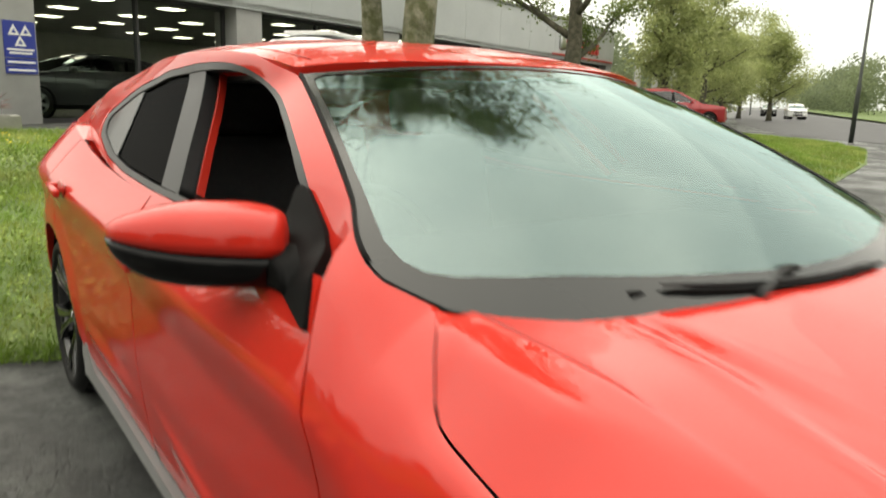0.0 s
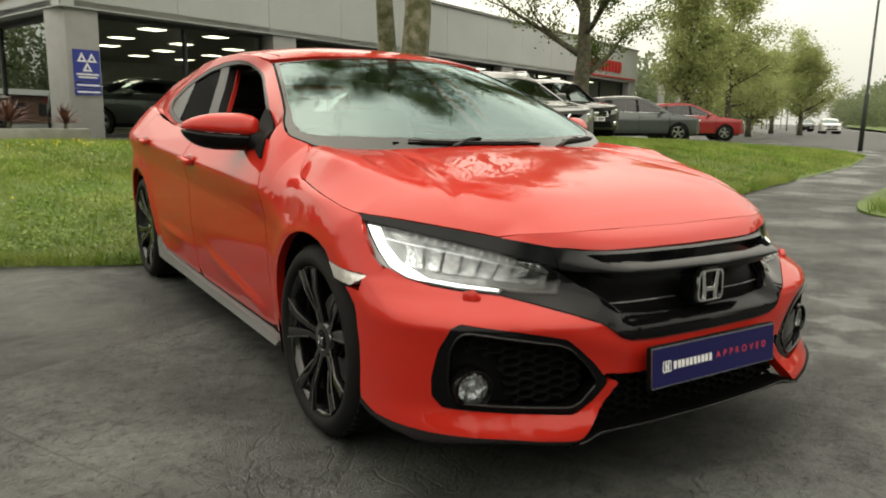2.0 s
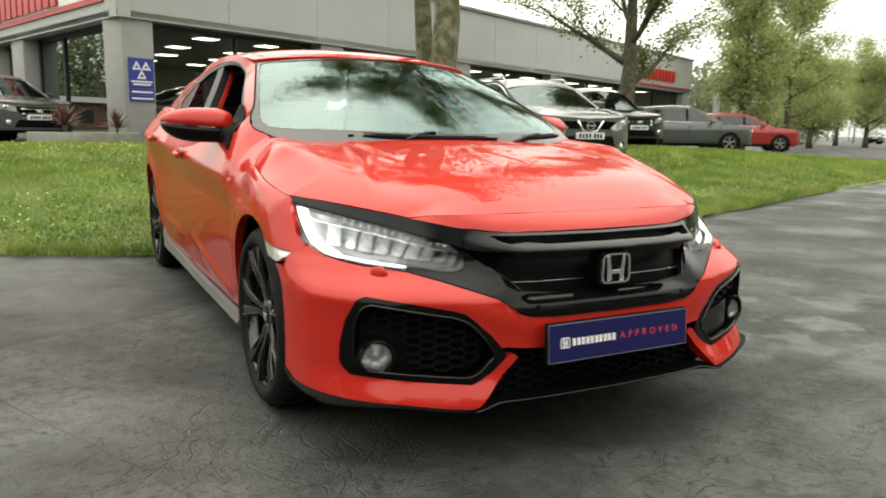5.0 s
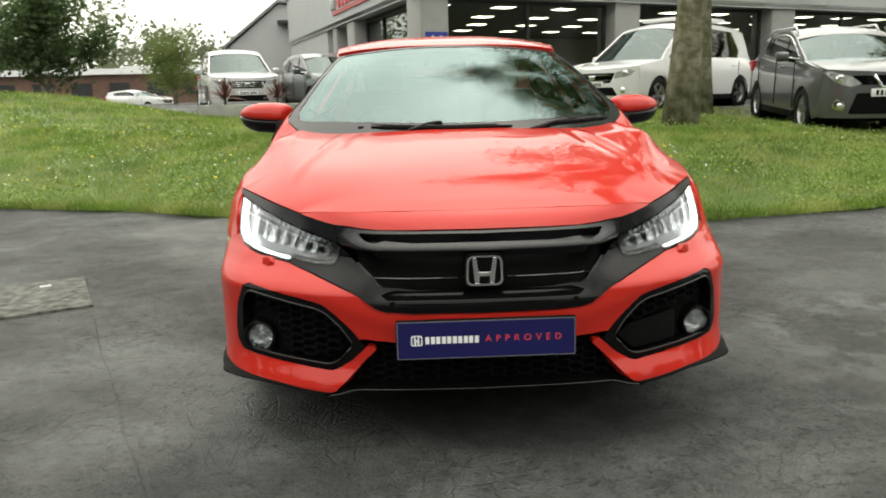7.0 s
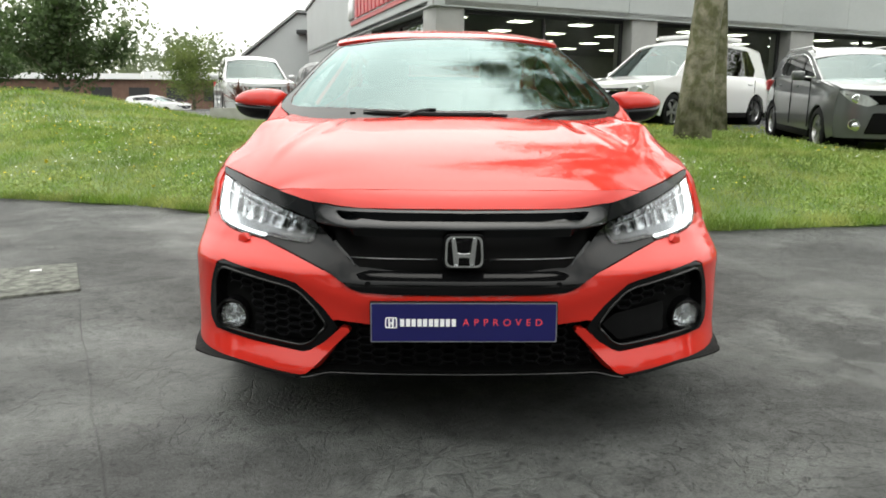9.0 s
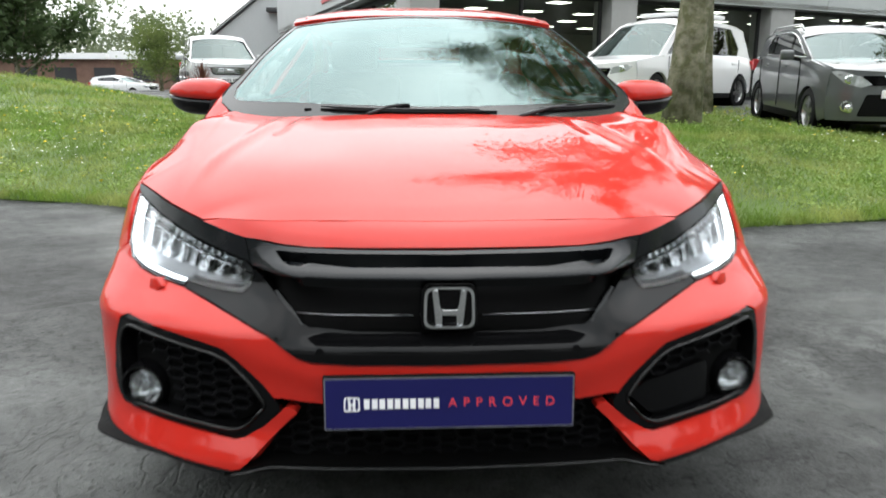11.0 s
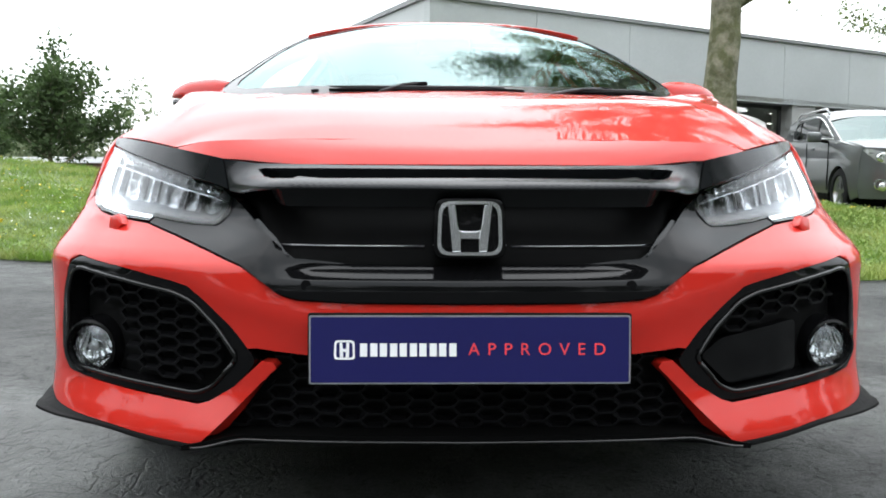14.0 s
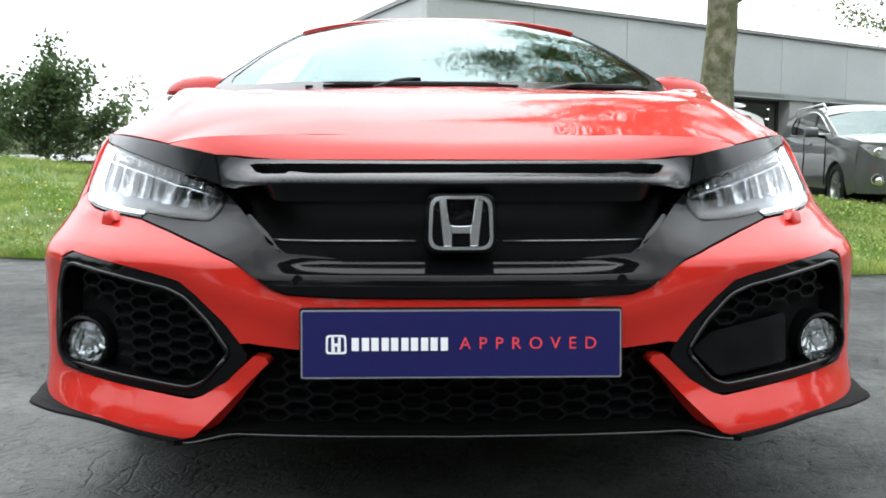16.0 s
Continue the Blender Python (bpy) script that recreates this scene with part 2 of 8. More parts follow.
M_TARMAC = tarmac_mat()
M_GRASS = shader("short_grass", (0.065, 0.105, 0.022), 0.8, vary=0.35, scale=1.2, fine=25, bump=0.8, bump_scale=50, second=(0.095, 0.14, 0.03), mix_scale=0.9)
M_BLADE = shader("grass_blade", (0.135, 0.225, 0.030), 0.55, vary=0.45, scale=1.1, fine=9, second=(0.27, 0.31, 0.085), mix_scale=1.8)
M_DIRT = shader("bare_soil", (0.06, 0.045, 0.03), 0.9, vary=0.3, bump=0.6)
M_YELLOW = shader("dandelion_petal", (0.75, 0.55, 0.02), 0.6)
M_WHITEFL = shader("daisy_petal", (0.75, 0.75, 0.7), 0.6)
M_PAINT = shader("bright_red_paint", (0.45, 0.0185, 0.0115), 0.5, vary=0.02, coat=0.74, coat_rough=0.012, spec=0.05)
M_GLOSSBLK = shader("gloss_black_plastic", (0.0035, 0.0035, 0.0038), 0.07, vary=0.1, spec=0.20)
M_PIANO = shader("polished_black_edge", (0.003, 0.003, 0.003), 0.06, vary=0.05, spec=0.5)
M_SATIN = shader("satin_dark_grey_plastic", (0.008, 0.009, 0.010), 0.20, vary=0.08, spec=0.28)
M_PANEL = shader("polished_black_grille", (0.0025, 0.0025, 0.0025), 0.40, vary=0.05, spec=0.04)
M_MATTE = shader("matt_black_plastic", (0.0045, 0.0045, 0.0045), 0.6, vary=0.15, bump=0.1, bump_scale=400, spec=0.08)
M_TRIM = shader("grey_trim", (0.018, 0.019, 0.020), 0.4, vary=0.1, spec=0.35)
M_SILL = shader("grey_sill_trim", (0.17, 0.17, 0.17), 0.45, vary=0.1)
M_RUBBER = shader("tyre_rubber", (0.008, 0.008, 0.008), 0.75, spec=0.2, vary=0.2, bump=0.15, bump_scale=150)
M_ALLOY_B = shader("dark_alloy", (0.004, 0.004, 0.0045), 0.10, spec=0.6, coat=0.5)
M_CHROME = shader("chrome", (0.80, 0.81, 0.82), 0.10, metal=1.0, vary=0.03)
M_SILVER = shader("brushed_silver", (0.55, 0.55, 0.56), 0.3, metal=1.0, vary=0.05)
M_CABIN = shader("black_cabin_cloth", (0.034, 0.035, 0.037), 0.85, vary=0.2, bump=0.2, bump_scale=300)
M_SEAT = shader("charcoal_seat_cloth", (0.10, 0.10, 0.105), 0.85, vary=0.2, bump=0.2, bump_scale=300)
M_SCREEN = pane_mat("windscreen_glass", (0.40, 0.52, 0.50), 0.055, ior=1.95, sheen=(0.74, 0.96, 0.95))
M_SIDEGLASS = pane_mat("tinted_side_glass", (0.10, 0.11, 0.11), 0.0, ior=1.5)
M_CLEAR = pane_mat("clear_lens", (0.93, 0.95, 0.96), 0.0, ior=1.45)
M_SHOPGLASS = pane_mat("shop_window_glass", (0.66, 0.74, 0.68), 0.0, ior=1.4, sheen=(0.34, 0.37, 0.36))
M_DRL = glow("running_light", (0.9, 0.96, 1.0), 4.0)
M_NAVY = shader("navy_plate", (0.010, 0.010, 0.075), 0.35, vary=0.05, spec=0.3)
M_WHITE = shader("white_print", (0.8, 0.8, 0.8), 0.5, vary=0.03)
M_REDPRINT = shader("red_print", (0.7, 0.05, 0.06), 0.5, vary=0.03)
M_CLAD = shader("pale_grey_cladding", (0.42, 0.44, 0.44), 0.5, vary=0.06, scale=0.8, fine=12)
M_CLAD_D = shader("mid_grey_cladding", (0.20, 0.205, 0.205), 0.5, vary=0.06)
M_COLUMN = shader("grey_painted_column", (0.30, 0.30, 0.29), 0.6, vary=0.08, bump=0.1)
M_FRAME = shader("dark_window_frame", (0.03, 0.03, 0.032), 0.45)
M_SOFFIT = shader("dark_soffit", (0.23, 0.235, 0.21), 0.6)
M_REDSIGN = shader("red_sign", (0.45, 0.02, 0.025), 0.35)
M_CONC = shader("weathered_concrete", (0.30, 0.30, 0.27), 0.85, vary=0.2, bump=0.5, second=(0.2, 0.2, 0.17))
M_FLOOR = shader("showroom_floor", (0.22, 0.22, 0.21), 0.25)
M_INWALL = shader("showroom_wall", (0.36, 0.37, 0.31), 0.7)
M_CEILLAMP = glow("ceiling_panel_light", (1.0, 0.97, 0.9), 6.0)
M_BRICK = shader("brown_brick", (0.17, 0.10, 0.075), 0.85, vary=0.2, scale=3, bump=0.3)
M_BARK = shader("mossy_bark", (0.085, 0.088, 0.042), 0.9, vary=0.5, scale=3, fine=30, bump=1.0, bump_scale=30, second=(0.20, 0.185, 0.135), mix_scale=7)
M_BARK_D = shader("dark_bark", (0.055, 0.052, 0.034), 0.9, vary=0.4, scale=3, fine=30, bump=1.0, bump_scale=30, second=(0.11, 0.10, 0.07), mix_scale=7)
M_LEAF = shader("spring_leaf", (0.17, 0.22, 0.06), 0.5, vary=0.35, scale=1.5, fine=5, second=(0.07, 0.11, 0.02), mix_scale=0.9)
M_LEAF_D = shader("dark_leaf", (0.06, 0.10, 0.032), 0.55, vary=0.4, scale=1.5, fine=5)
# distance haze is put into this leaf colour: paler and greyer
M_LEAF_F = shader("hazed_far_leaf", (0.20, 0.24, 0.13), 0.8, vary=0.25, scale=0.4, fine=2, second=(0.15, 0.18, 0.11), mix_scale=0.2)


def leafy(m, share=0.45):
    """Lets part of the daylight shine through a leaf."""
    n, l = m.node_tree.nodes, m.node_tree.links
    b = n["Principled BSDF"]
    back = n.new("ShaderNodeBsdfTranslucent")
    l.new(b.inputs["Base Color"].links[0].from_socket, back.inputs["Color"])
    mx = n.new("ShaderNodeMixShader")
    mx.inputs[0].default_value = share
    out = next(q for q in n if q.type == "OUTPUT_MATERIAL")
    l.new(b.outputs[0], mx.inputs[1]), l.new(back.outputs[0], mx.inputs[2])
    l.new(mx.outputs[0], out.inputs["Surface"])
    return m


M_CORDY = shader("bronze_leaf", (0.10, 0.03, 0.025), 0.5, vary=0.3, second=(0.16, 0.07, 0.04), mix_scale=8)
M_STEEL = shader("galvanised_steel", (0.35, 0.36, 0.37), 0.45, metal=0.7)
M_DARKPOST = shader("dark_painted_steel", (0.03, 0.035, 0.03), 0.5)
M_LAMPBACK = shader("lamp_housing", (0.26, 0.265, 0.27), 0.30, metal=0.8, vary=0.08)
M_LEDBOWL = shader("led_reflector", (0.46, 0.47, 0.475), 0.22, metal=1.0, vary=0.25, scale=30, fine=120, bump=0.7, bump_scale=70)
M_MARKER = shader("clear_marker_lamp", (0.62, 0.60, 0.58), 0.18, metal=0.3, vary=0.3, scale=20, fine=90, bump=0.5, bump_scale=60, coat=1.0)
# body red darkened as shade for handle recesses, door edges and roof seams
M_PAINT_SHADE = shader("shaded_red_paint", (0.36, 0.016, 0.008), 0.4, coat=0.8)
M_FRIT = shader("black_glass_print", (0.012, 0.014, 0.014), 0.16, vary=0.05, spec=0.36)
M_DASH = shader("dashboard_plastic", (0.022, 0.023, 0.024), 0.6, vary=0.15, bump=0.2, bump_scale=200)
M_LINING = shader("pale_roof_lining", (0.30, 0.30, 0.29), 0.9, vary=0.08)
M_FACET = shader("faceted_reflector", (0.8, 0.8, 0.8), 0.04, metal=1.0, vary=0.1, bump=1.0, bump_scale=30)
M_DARKGLASS = pane_mat("dark_rear_glass", (0.03, 0.03, 0.03), 0.0, ior=1.3, sheen=(0.07, 0.07, 0.07))
M_LEAF_L = shader("pale_spring_leaf", (0.40, 0.44, 0.19), 0.6, vary=0.35, scale=0.8, fine=4, second=(0.27, 0.31, 0.12), mix_scale=0.7)
for leaf_m in (M_LEAF, M_LEAF_D, M_LEAF_F, M_LEAF_L, M_BLADE):
    leafy(leaf_m)
M_CARGLASS = pane_mat("tinted_car_glass", (0.16, 0.18, 0.18), 0.0, ior=1.75)
M_CARSCREEN = pane_mat("car_windscreen_glass", (0.20, 0.25, 0.245), 0.02, ior=1.62, sheen=(0.80, 0.95, 0.93))
M_CLOVER = shader("clover_leaf", (0.18, 0.28, 0.05), 0.6, vary=0.4, scale=1.3, fine=12, second=(0.22, 0.28, 0.07), mix_scale=1.6)

# ---- building tools ----
from mathutils.geometry import delaunay_2d_cdt


def thing(name, label, category, at=None, group="", kind=""):
    ob = new(name)
    ob.empty_display_size = 0.1
    if at is not None:
        ob.matrix_world = at
    return tagged(ob, label, category, group, kind)


def mesh_ob(name, verts, faces, material, parent=None, label="", smooth=False, normals=None):
    me = bpy.data.meshes.new(name)
    me.from_pydata([tuple(v) for v in verts], [], [tuple(f) for f in faces])
    me.validate()
    if material is not None:
        me.materials.append(material)
    if smooth:
        me.polygons.foreach_set("use_smooth", [True] * len(me.polygons))
    if normals is not None and len(normals) == len(me.vertices):
        me.normals_split_custom_set_from_vertices([tuple(n) for n in normals])
    ob = new(name, me)
    ob.parent = parent
    return tagged(ob, label)


def part(name, bm, material, parent=None, label="", smooth=None):
    """One bmesh as one mesh object under a thing or a part; smooth: the angle below which edges are soft."""
    me = bpy.data.meshes.new(name)
    bm.normal_update()
    if smooth:
        lim = radians(smooth)
        for f in bm.faces:
            f.smooth = True
        for e in bm.edges:
            e.smooth = len(e.link_faces) == 2 and e.calc_face_angle(0) < lim
    bm.to_mesh(me)
    bm.free()
    me.materials.append(material)
    ob = new(name, me)
    ob.parent = parent
    return tagged(ob, label)


def box(bm, lo, hi, m=None, bevel=0.0):
    r = bmesh.ops.create_cube(bm, size=1)["verts"]
    c = [(a + b) / 2 for a, b in zip(lo, hi)]
    bmesh.ops.scale(bm, vec=[max(b - a, 1e-4) for a, b in zip(lo, hi)], verts=r)
    bmesh.ops.translate(bm, vec=c, verts=r)
    if bevel:
        es = list({e for v in r for e in v.link_edges})
        out = bmesh.ops.bevel(bm, geom=es, offset=bevel, segments=2, profile=0.5, affect="EDGES")
        r = list({v for f in out["faces"] for v in f.verts} | {v for v in r if v.is_valid})
    if m is not None:
        bmesh.ops.transform(bm, matrix=m, verts=r)
    return r


def boxed(name, lo, hi, material, parent=None, bevel=0.0, m=None, label=""):
    bm = bmesh.new()
    box(bm, lo, hi, m, bevel)
    return part(name, bm, material, parent, label, 40 if bevel else None)


def rod(bm, a, b, r0, r1=None, seg=10, caps=True):
    a, b = Vector(a), Vector(b)
    d = b - a
    q = d.to_track_quat("Z", "Y").to_matrix().to_4x4()
    return bmesh.ops.create_cone(bm, cap_ends=caps, segments=seg, radius1=r0, radius2=r0 if r1 is None else r1, depth=d.length,
                                 matrix=Matrix.Translation((a + b) / 2) @ q)["verts"]


def tube_pts(path, radii, seg=8):
    """Verts and faces of a tube along a path with a radius at each point."""
    vs, fs = [], []
    up = Vector((0.31, 0.22, 0.92))
    n = len(path)
    for i, p in enumerate(path):
        p = Vector(p)
        d = (Vector(path[min(i + 1, n - 1)]) - Vector(path[max(i - 1, 0)])).normalized()
        s = d.cross(up)
        s = s.normalized() if s.length > 1e-4 else Vector((1, 0, 0))
        t = s.cross(d)
        r = radii[i] if isinstance(radii, (list, tuple)) else radii
        for k in range(seg):
            w = 2 * math.pi * k / seg
            vs.append(p + (s * math.cos(w) + t * math.sin(w)) * r)
    for i in range(n - 1):
        for k in range(seg):
            a, b = i * seg + k, i * seg + (k + 1) % seg
            fs.append((a, b, b + seg, a + seg))
    fs.append(tuple(range(seg))[::-1])
    fs.append(tuple(range((n - 1) * seg, n * seg)))
    return vs, fs


def tube(name, path, radii, material, parent=None, seg=8, label=""):
    vs, fs = tube_pts(path, radii, seg)
    return mesh_ob(name, vs, fs, material, parent, label, smooth=True)


def lathe(bm, profile, seg=48, m=None, close=False):
    """Turns a profile of (radius, height) about z."""
    rings = []
    for r, h in profile:
        rings.append([bm.verts.new((r * math.cos(2 * math.pi * k / seg), r * math.sin(2 * math.pi * k / seg), h)) for k in range(seg)])
    for a, b in zip(rings, rings[1:]):
        for k in range(seg):
            bm.faces.new((a[k], a[(k + 1) % seg], b[(k + 1) % seg], b[k]))
    vs = [v for r in rings for v in r]
    if m is not None:
        bmesh.ops.transform(bm, matrix=m, verts=vs)
    return vs


def prism(bm, pts, depth, m=None, bevel=0.0):
    """A flat outline in x, y given thickness along z, put in place by m."""
    lo = [bm.verts.new((x, y, 0)) for x, y in pts]
    f = bm.faces.new(lo)
    out = bmesh.ops.extrude_face_region(bm, geom=[f])["geom"]
    top = [g for g in out if isinstance(g, bmesh.types.BMVert)]
    bmesh.ops.translate(bm, vec=(0, 0, depth), verts=top)
    vs = lo + top
    if bevel:
        es = [e for e in {e for v in top for e in v.link_edges} if all(w in top for w in e.verts)]
        r = bmesh.ops.bevel(bm, geom=es, offset=bevel, segments=2, profile=0.5, affect="EDGES")
        vs = list({v for v in vs if v.is_valid} | {v for g in r["faces"] for v in g.verts})
    if m is not None:
        bmesh.ops.transform(bm, matrix=m, verts=vs)
    bmesh.ops.recalc_face_normals(bm, faces=list({f for v in vs for f in v.link_faces}))
    return vs


def curve_fn(pairs):
    """A smooth monotone-friendly curve through (t, value) pairs."""
    xs, ys = [p[0] for p in pairs], [p[1] for p in pairs]
    n = len(xs)
    d = [(ys[i + 1] - ys[i]) / (xs[i + 1] - xs[i]) for i in range(n - 1)]
    t = [d[0]] + [0.0 if d[i - 1] * d[i] <= 0 else 2 * d[i - 1] * d[i] / (d[i - 1] + d[i]) for i in range(1, n - 1)] + [d[-1]]

    def f(x):
        if x <= xs[0]:
            return ys[0] + (x - xs[0]) * t[0]
        if x >= xs[-1]:
            return ys[-1] + (x - xs[-1]) * t[-1]
        i = max(k for k in range(n - 1) if xs[k] <= x)
        h = xs[i + 1] - xs[i]
        s = (x - xs[i]) / h
        return ((1 + 2 * s) * (1 - s) ** 2 * ys[i] + s * (1 - s) ** 2 * h * t[i]
                + s * s * (3 - 2 * s) * ys[i + 1] + s * s * (s - 1) * h * t[i + 1])
    return f


def smooth01(t):
    t = min(1.0, max(0.0, t))
    return t * t * (3 - 2 * t)


def rounded(pts, r, n=4):
    """An outline with its corners rounded to about r."""
    out = []
    m = len(pts)
    for i in range(m):
        p, a, b = Vector(pts[i]), Vector(pts[i - 1]), Vector(pts[(i + 1) % m])
        u, v = a - p, b - p
        k = min(r, u.length * 0.45, v.length * 0.45)
        s, e = p + u.normalized() * k, p + v.normalized() * k
        for j in range(n + 1):
            w = j / n
            out.append(tuple(s * (1 - w) ** 2 + p * 2 * w * (1 - w) + e * w * w))
    return out


def dense(pts, step):
    out = []
    for i, p in enumerate(pts):
        q = pts[(i + 1) % len(pts)]
        k = max(1, int(math.hypot(q[0] - p[0], q[1] - p[1]) / step))
        out += [(p[0] + (q[0] - p[0]) * j / k, p[1] + (q[1] - p[1]) * j / k) for j in range(k)]
    return out


def area2(pts):
    return sum(a[0] * b[1] - b[0] * a[1] for a, b in zip(pts, pts[1:] + pts[:1])) / 2


def sheet(name, outline, fn, material, parent=None, step=0.03, thick=0.012, lip=0.004, out=1, holes=(), label="", raise_by=0.0):
    """A panel: the outline (with holes) in two parameters, filled with a fine net and laid on the surface fn(a, b), with a rolled
    edge and a flange turned inwards. out: +1 or -1, which side of fn's own normal faces outwards."""
    outline = list(outline)
    if area2(outline) < 0:
        outline = outline[::-1]
    loops = [dense(outline, step)]
    for h in holes:
        h = list(h)
        if area2(h) > 0:
            h = h[::-1]
        loops.append(dense(h, step))
    e = 1e-3

    def place(a, b):
        p = Vector(fn(a, b))
        n = (Vector(fn(a + e, b)) - Vector(fn(a - e, b))).cross(Vector(fn(a, b + e)) - Vector(fn(a, b - e)))
        n = n.normalized() * out if n.length > 1e-12 else Vector((0, 0, 1))
        return p, n
    co, edges, edge_count = [], [], 0
    for lp in loops:
        k0 = len(co)
        co += [Vector(p) for p in lp]
        edges += [(k0 + i, k0 + (i + 1) % len(lp)) for i in range(len(lp))]
    edge_count = len(co)
    # a ring just inside each edge, then an even grid
    rings = []
    for lp in loops:
        m = len(lp)
        for i in range(m):
            a, b = Vector(lp[i - 1]), Vector(lp[(i + 1) % m])
            t = b - a
            if t.length < 1e-9:
                continue
            n2 = Vector((-t.y, t.x)).normalized()
            rings.append(Vector(lp[i]) + n2 * lip * 1.6)
    allp = np.array([p for lp in loops for p in lp])
    x0, y0, x1, y1 = allp[:, 0].min(), allp[:, 1].min(), allp[:, 0].max(), allp[:, 1].max()
    gx, gy = np.meshgrid(np.arange(math.ceil(x0 / step) * step, x1, step), np.arange(math.ceil(y0 / step) * step, y1, step))
    grid = np.stack([gx.ravel(), gy.ravel()], 1)

    def near(points, lim):
        points = np.array(points)
        keep = np.ones(len(points), bool)
        for i in range(0, len(points), 500):
            d = np.hypot(points[i:i + 500, None, 0] - allp[None, :, 0], points[i:i + 500, None, 1] - allp[None, :, 1]).min(1)
            keep[i:i + 500] = d > lim
        return points[keep]
    inner = [Vector(p) for p in near([tuple(r) for r in rings], lip * 1.2)] if rings else []
    fill = [Vector(p) for p in near(grid, step * 0.55)] if len(grid) else []
    vo, _, fo, src, _, _ = delaunay_2d_cdt(co + inner + fill, edges, [], 0, 1e-7, True)
    # keep what lies inside the outline and outside the holes
    vp = np.array([(v.x, v.y) for v in vo])
    fc = np.array([vp[list(f)].mean(0) for f in fo])
    odd = np.zeros(len(fc), bool)
    for lp in loops:
        q = np.array(lp)
        for (ax, ay), (bx, by) in zip(np.roll(q, 1, 0), q):
            if ay != by:
                odd ^= ((ay > fc[:, 1]) != (by > fc[:, 1])) & (fc[:, 0] < (bx - ax) * (fc[:, 1] - ay) / (by - ay) + ax)
    fo = [f for f, k in zip(fo, odd) if k]
    edge_ids = {i for i, s in enumerate(src) if any(k < edge_count for k in s)}
    verts, norms = [], []
    for i, p in enumerate(vo):
        q, n = place(p.x, p.y)
        q = q + n * raise_by
        verts.append(q - n * lip * 0.55 if i in edge_ids else q)
        norms.append(n)
    faces = []
    for f in fo:
        a, b, c = (verts[i] for i in f[:3])
        good = (b - a).cross(c - a).dot(norms[f[0]]) > 0
        faces.append(tuple(f) if good else tuple(f)[::-1])
    count = {}
    for f in faces:
        for a, b in zip(f, f[1:] + f[:1]):
            count[(a, b)] = 1
    rim = [(a, b) for (a, b) in count if (b, a) not in count]
    if thick:
        low = {}
        for a, b in rim:
            for i in (a, b):
                if i not in low:
                    low[i] = len(verts)
                    verts.append(verts[i] - norms[i] * thick)
                    norms.append(None)
        # the flange has its own edge so that the front keeps its normals
        twin = {}
        for a, b in rim:
            for i in (a, b):
                if i not in twin:
                    twin[i] = len(verts)
                    verts.append(verts[i].copy())
                    norms.append(None)
        for a, b in rim:
            faces.append((twin[b], twin[a], low[a], low[b]))
        side = {}
        for a, b in rim:
            t = (verts[b] - verts[a])
            nn = norms[a] if norms[a] is not None else Vector((0, 0, 1))
            s = t.cross(nn)
            for i in (a, b):
                side[i] = side.get(i, Vector((0, 0, 0))) + s
        for i, s in side.items():
            s = s.normalized() if s.length > 1e-12 else Vector((0, 0, 1))
            norms[low[i]] = s
            norms[twin[i]] = s
    return mesh_ob(name, verts, faces, material, parent, label, True, norms)


def words(name, text, size, m, material, parent=None, depth=0.002, label="", stretch=1.0, align="CENTER", gap=1.0, span=0.0):
    c = bpy.data.curves.new(name, "FONT")
    c.body, c.size, c.extrude, c.align_x, c.align_y = text, size, depth, align, "CENTER"
    c.space_character = gap
    tmp = bpy.data.objects.new(name, c)
    scene.collection.objects.link(tmp)
    dg = bpy.context.evaluated_depsgraph_get()
    me = bpy.data.meshes.new_from_object(tmp.evaluated_get(dg))
    if span:
        # space the letters out until the word is as long as span
        for g in (1.5, None):
            wide0 = max(v.co.x for v in me.vertices) - min(v.co.x for v in me.vertices)
            if g is None:
                g = 1.0 + 0.5 * (span - first) / (wide0 - first)
            first = wide0
            c.space_character = g
            tmp.data.update_tag()
            bpy.context.view_layer.update()
            me = bpy.data.meshes.new_from_object(tmp.evaluated_get(bpy.context.evaluated_depsgraph_get()))
    bpy.data.objects.remove(tmp)
    me.transform(m @ Matrix.Diagonal((stretch, 1, 1, 1)))
    me.materials.clear()
    me.materials.append(material)
    ob = new(name, me)
    ob.parent = parent
    return tagged(ob, label)

# ---- the lie of the land ----
EDGE = [(-60, 20), (-25, 10.5), (-14, 7.6), (-7, 5.9), (-4.2, 5.15), (-2.9, 4.8), (-1.85, 4.35), (-1.2, 4.05), (-0.6, 3.85), (0.6, 3.6), (2.15, 3.55), (3.5, 3.85),
        (4.6, 4.26), (6.2, 4.8), (8.2, 5.6), (11, 6.64), (15.3, 8.3), (20.5, 10.8), (24, 13.6), (27.5, 19)]
BACK = [(30, 25), (24, 19.5), (19, 16.2), (15, 13.8), (10, 11.4), (7.5, 9.9), (6.0, 10.1), (5.6, 11.8), (4.0, 12.9), (0, 13.6), (-5, 14.2), (-9, 16), (-25, 24), (-60, 44)]


def edge_dist(x, y):
    """Distance from the edge of the grass; positive on the bank's side."""
    best, sign = 1e9, 1
    for (ax, ay), (bx, by) in zip(EDGE, EDGE[1:]):
        dx, dy = bx - ax, by - ay
        t = min(1, max(0, ((x - ax) * dx + (y - ay) * dy) / (dx * dx + dy * dy)))
        px, py = ax + dx * t, ay + dy * t
        d = math.hypot(x - px, y - py)
        if d < best:
            best, sign = d, 1 if dx * (y - py) - dy * (x - px) > 0 else -1
    return best * sign


def base_h(y):
    return -0.031 + 0.013 * min(6.0, max(-3.0, y))


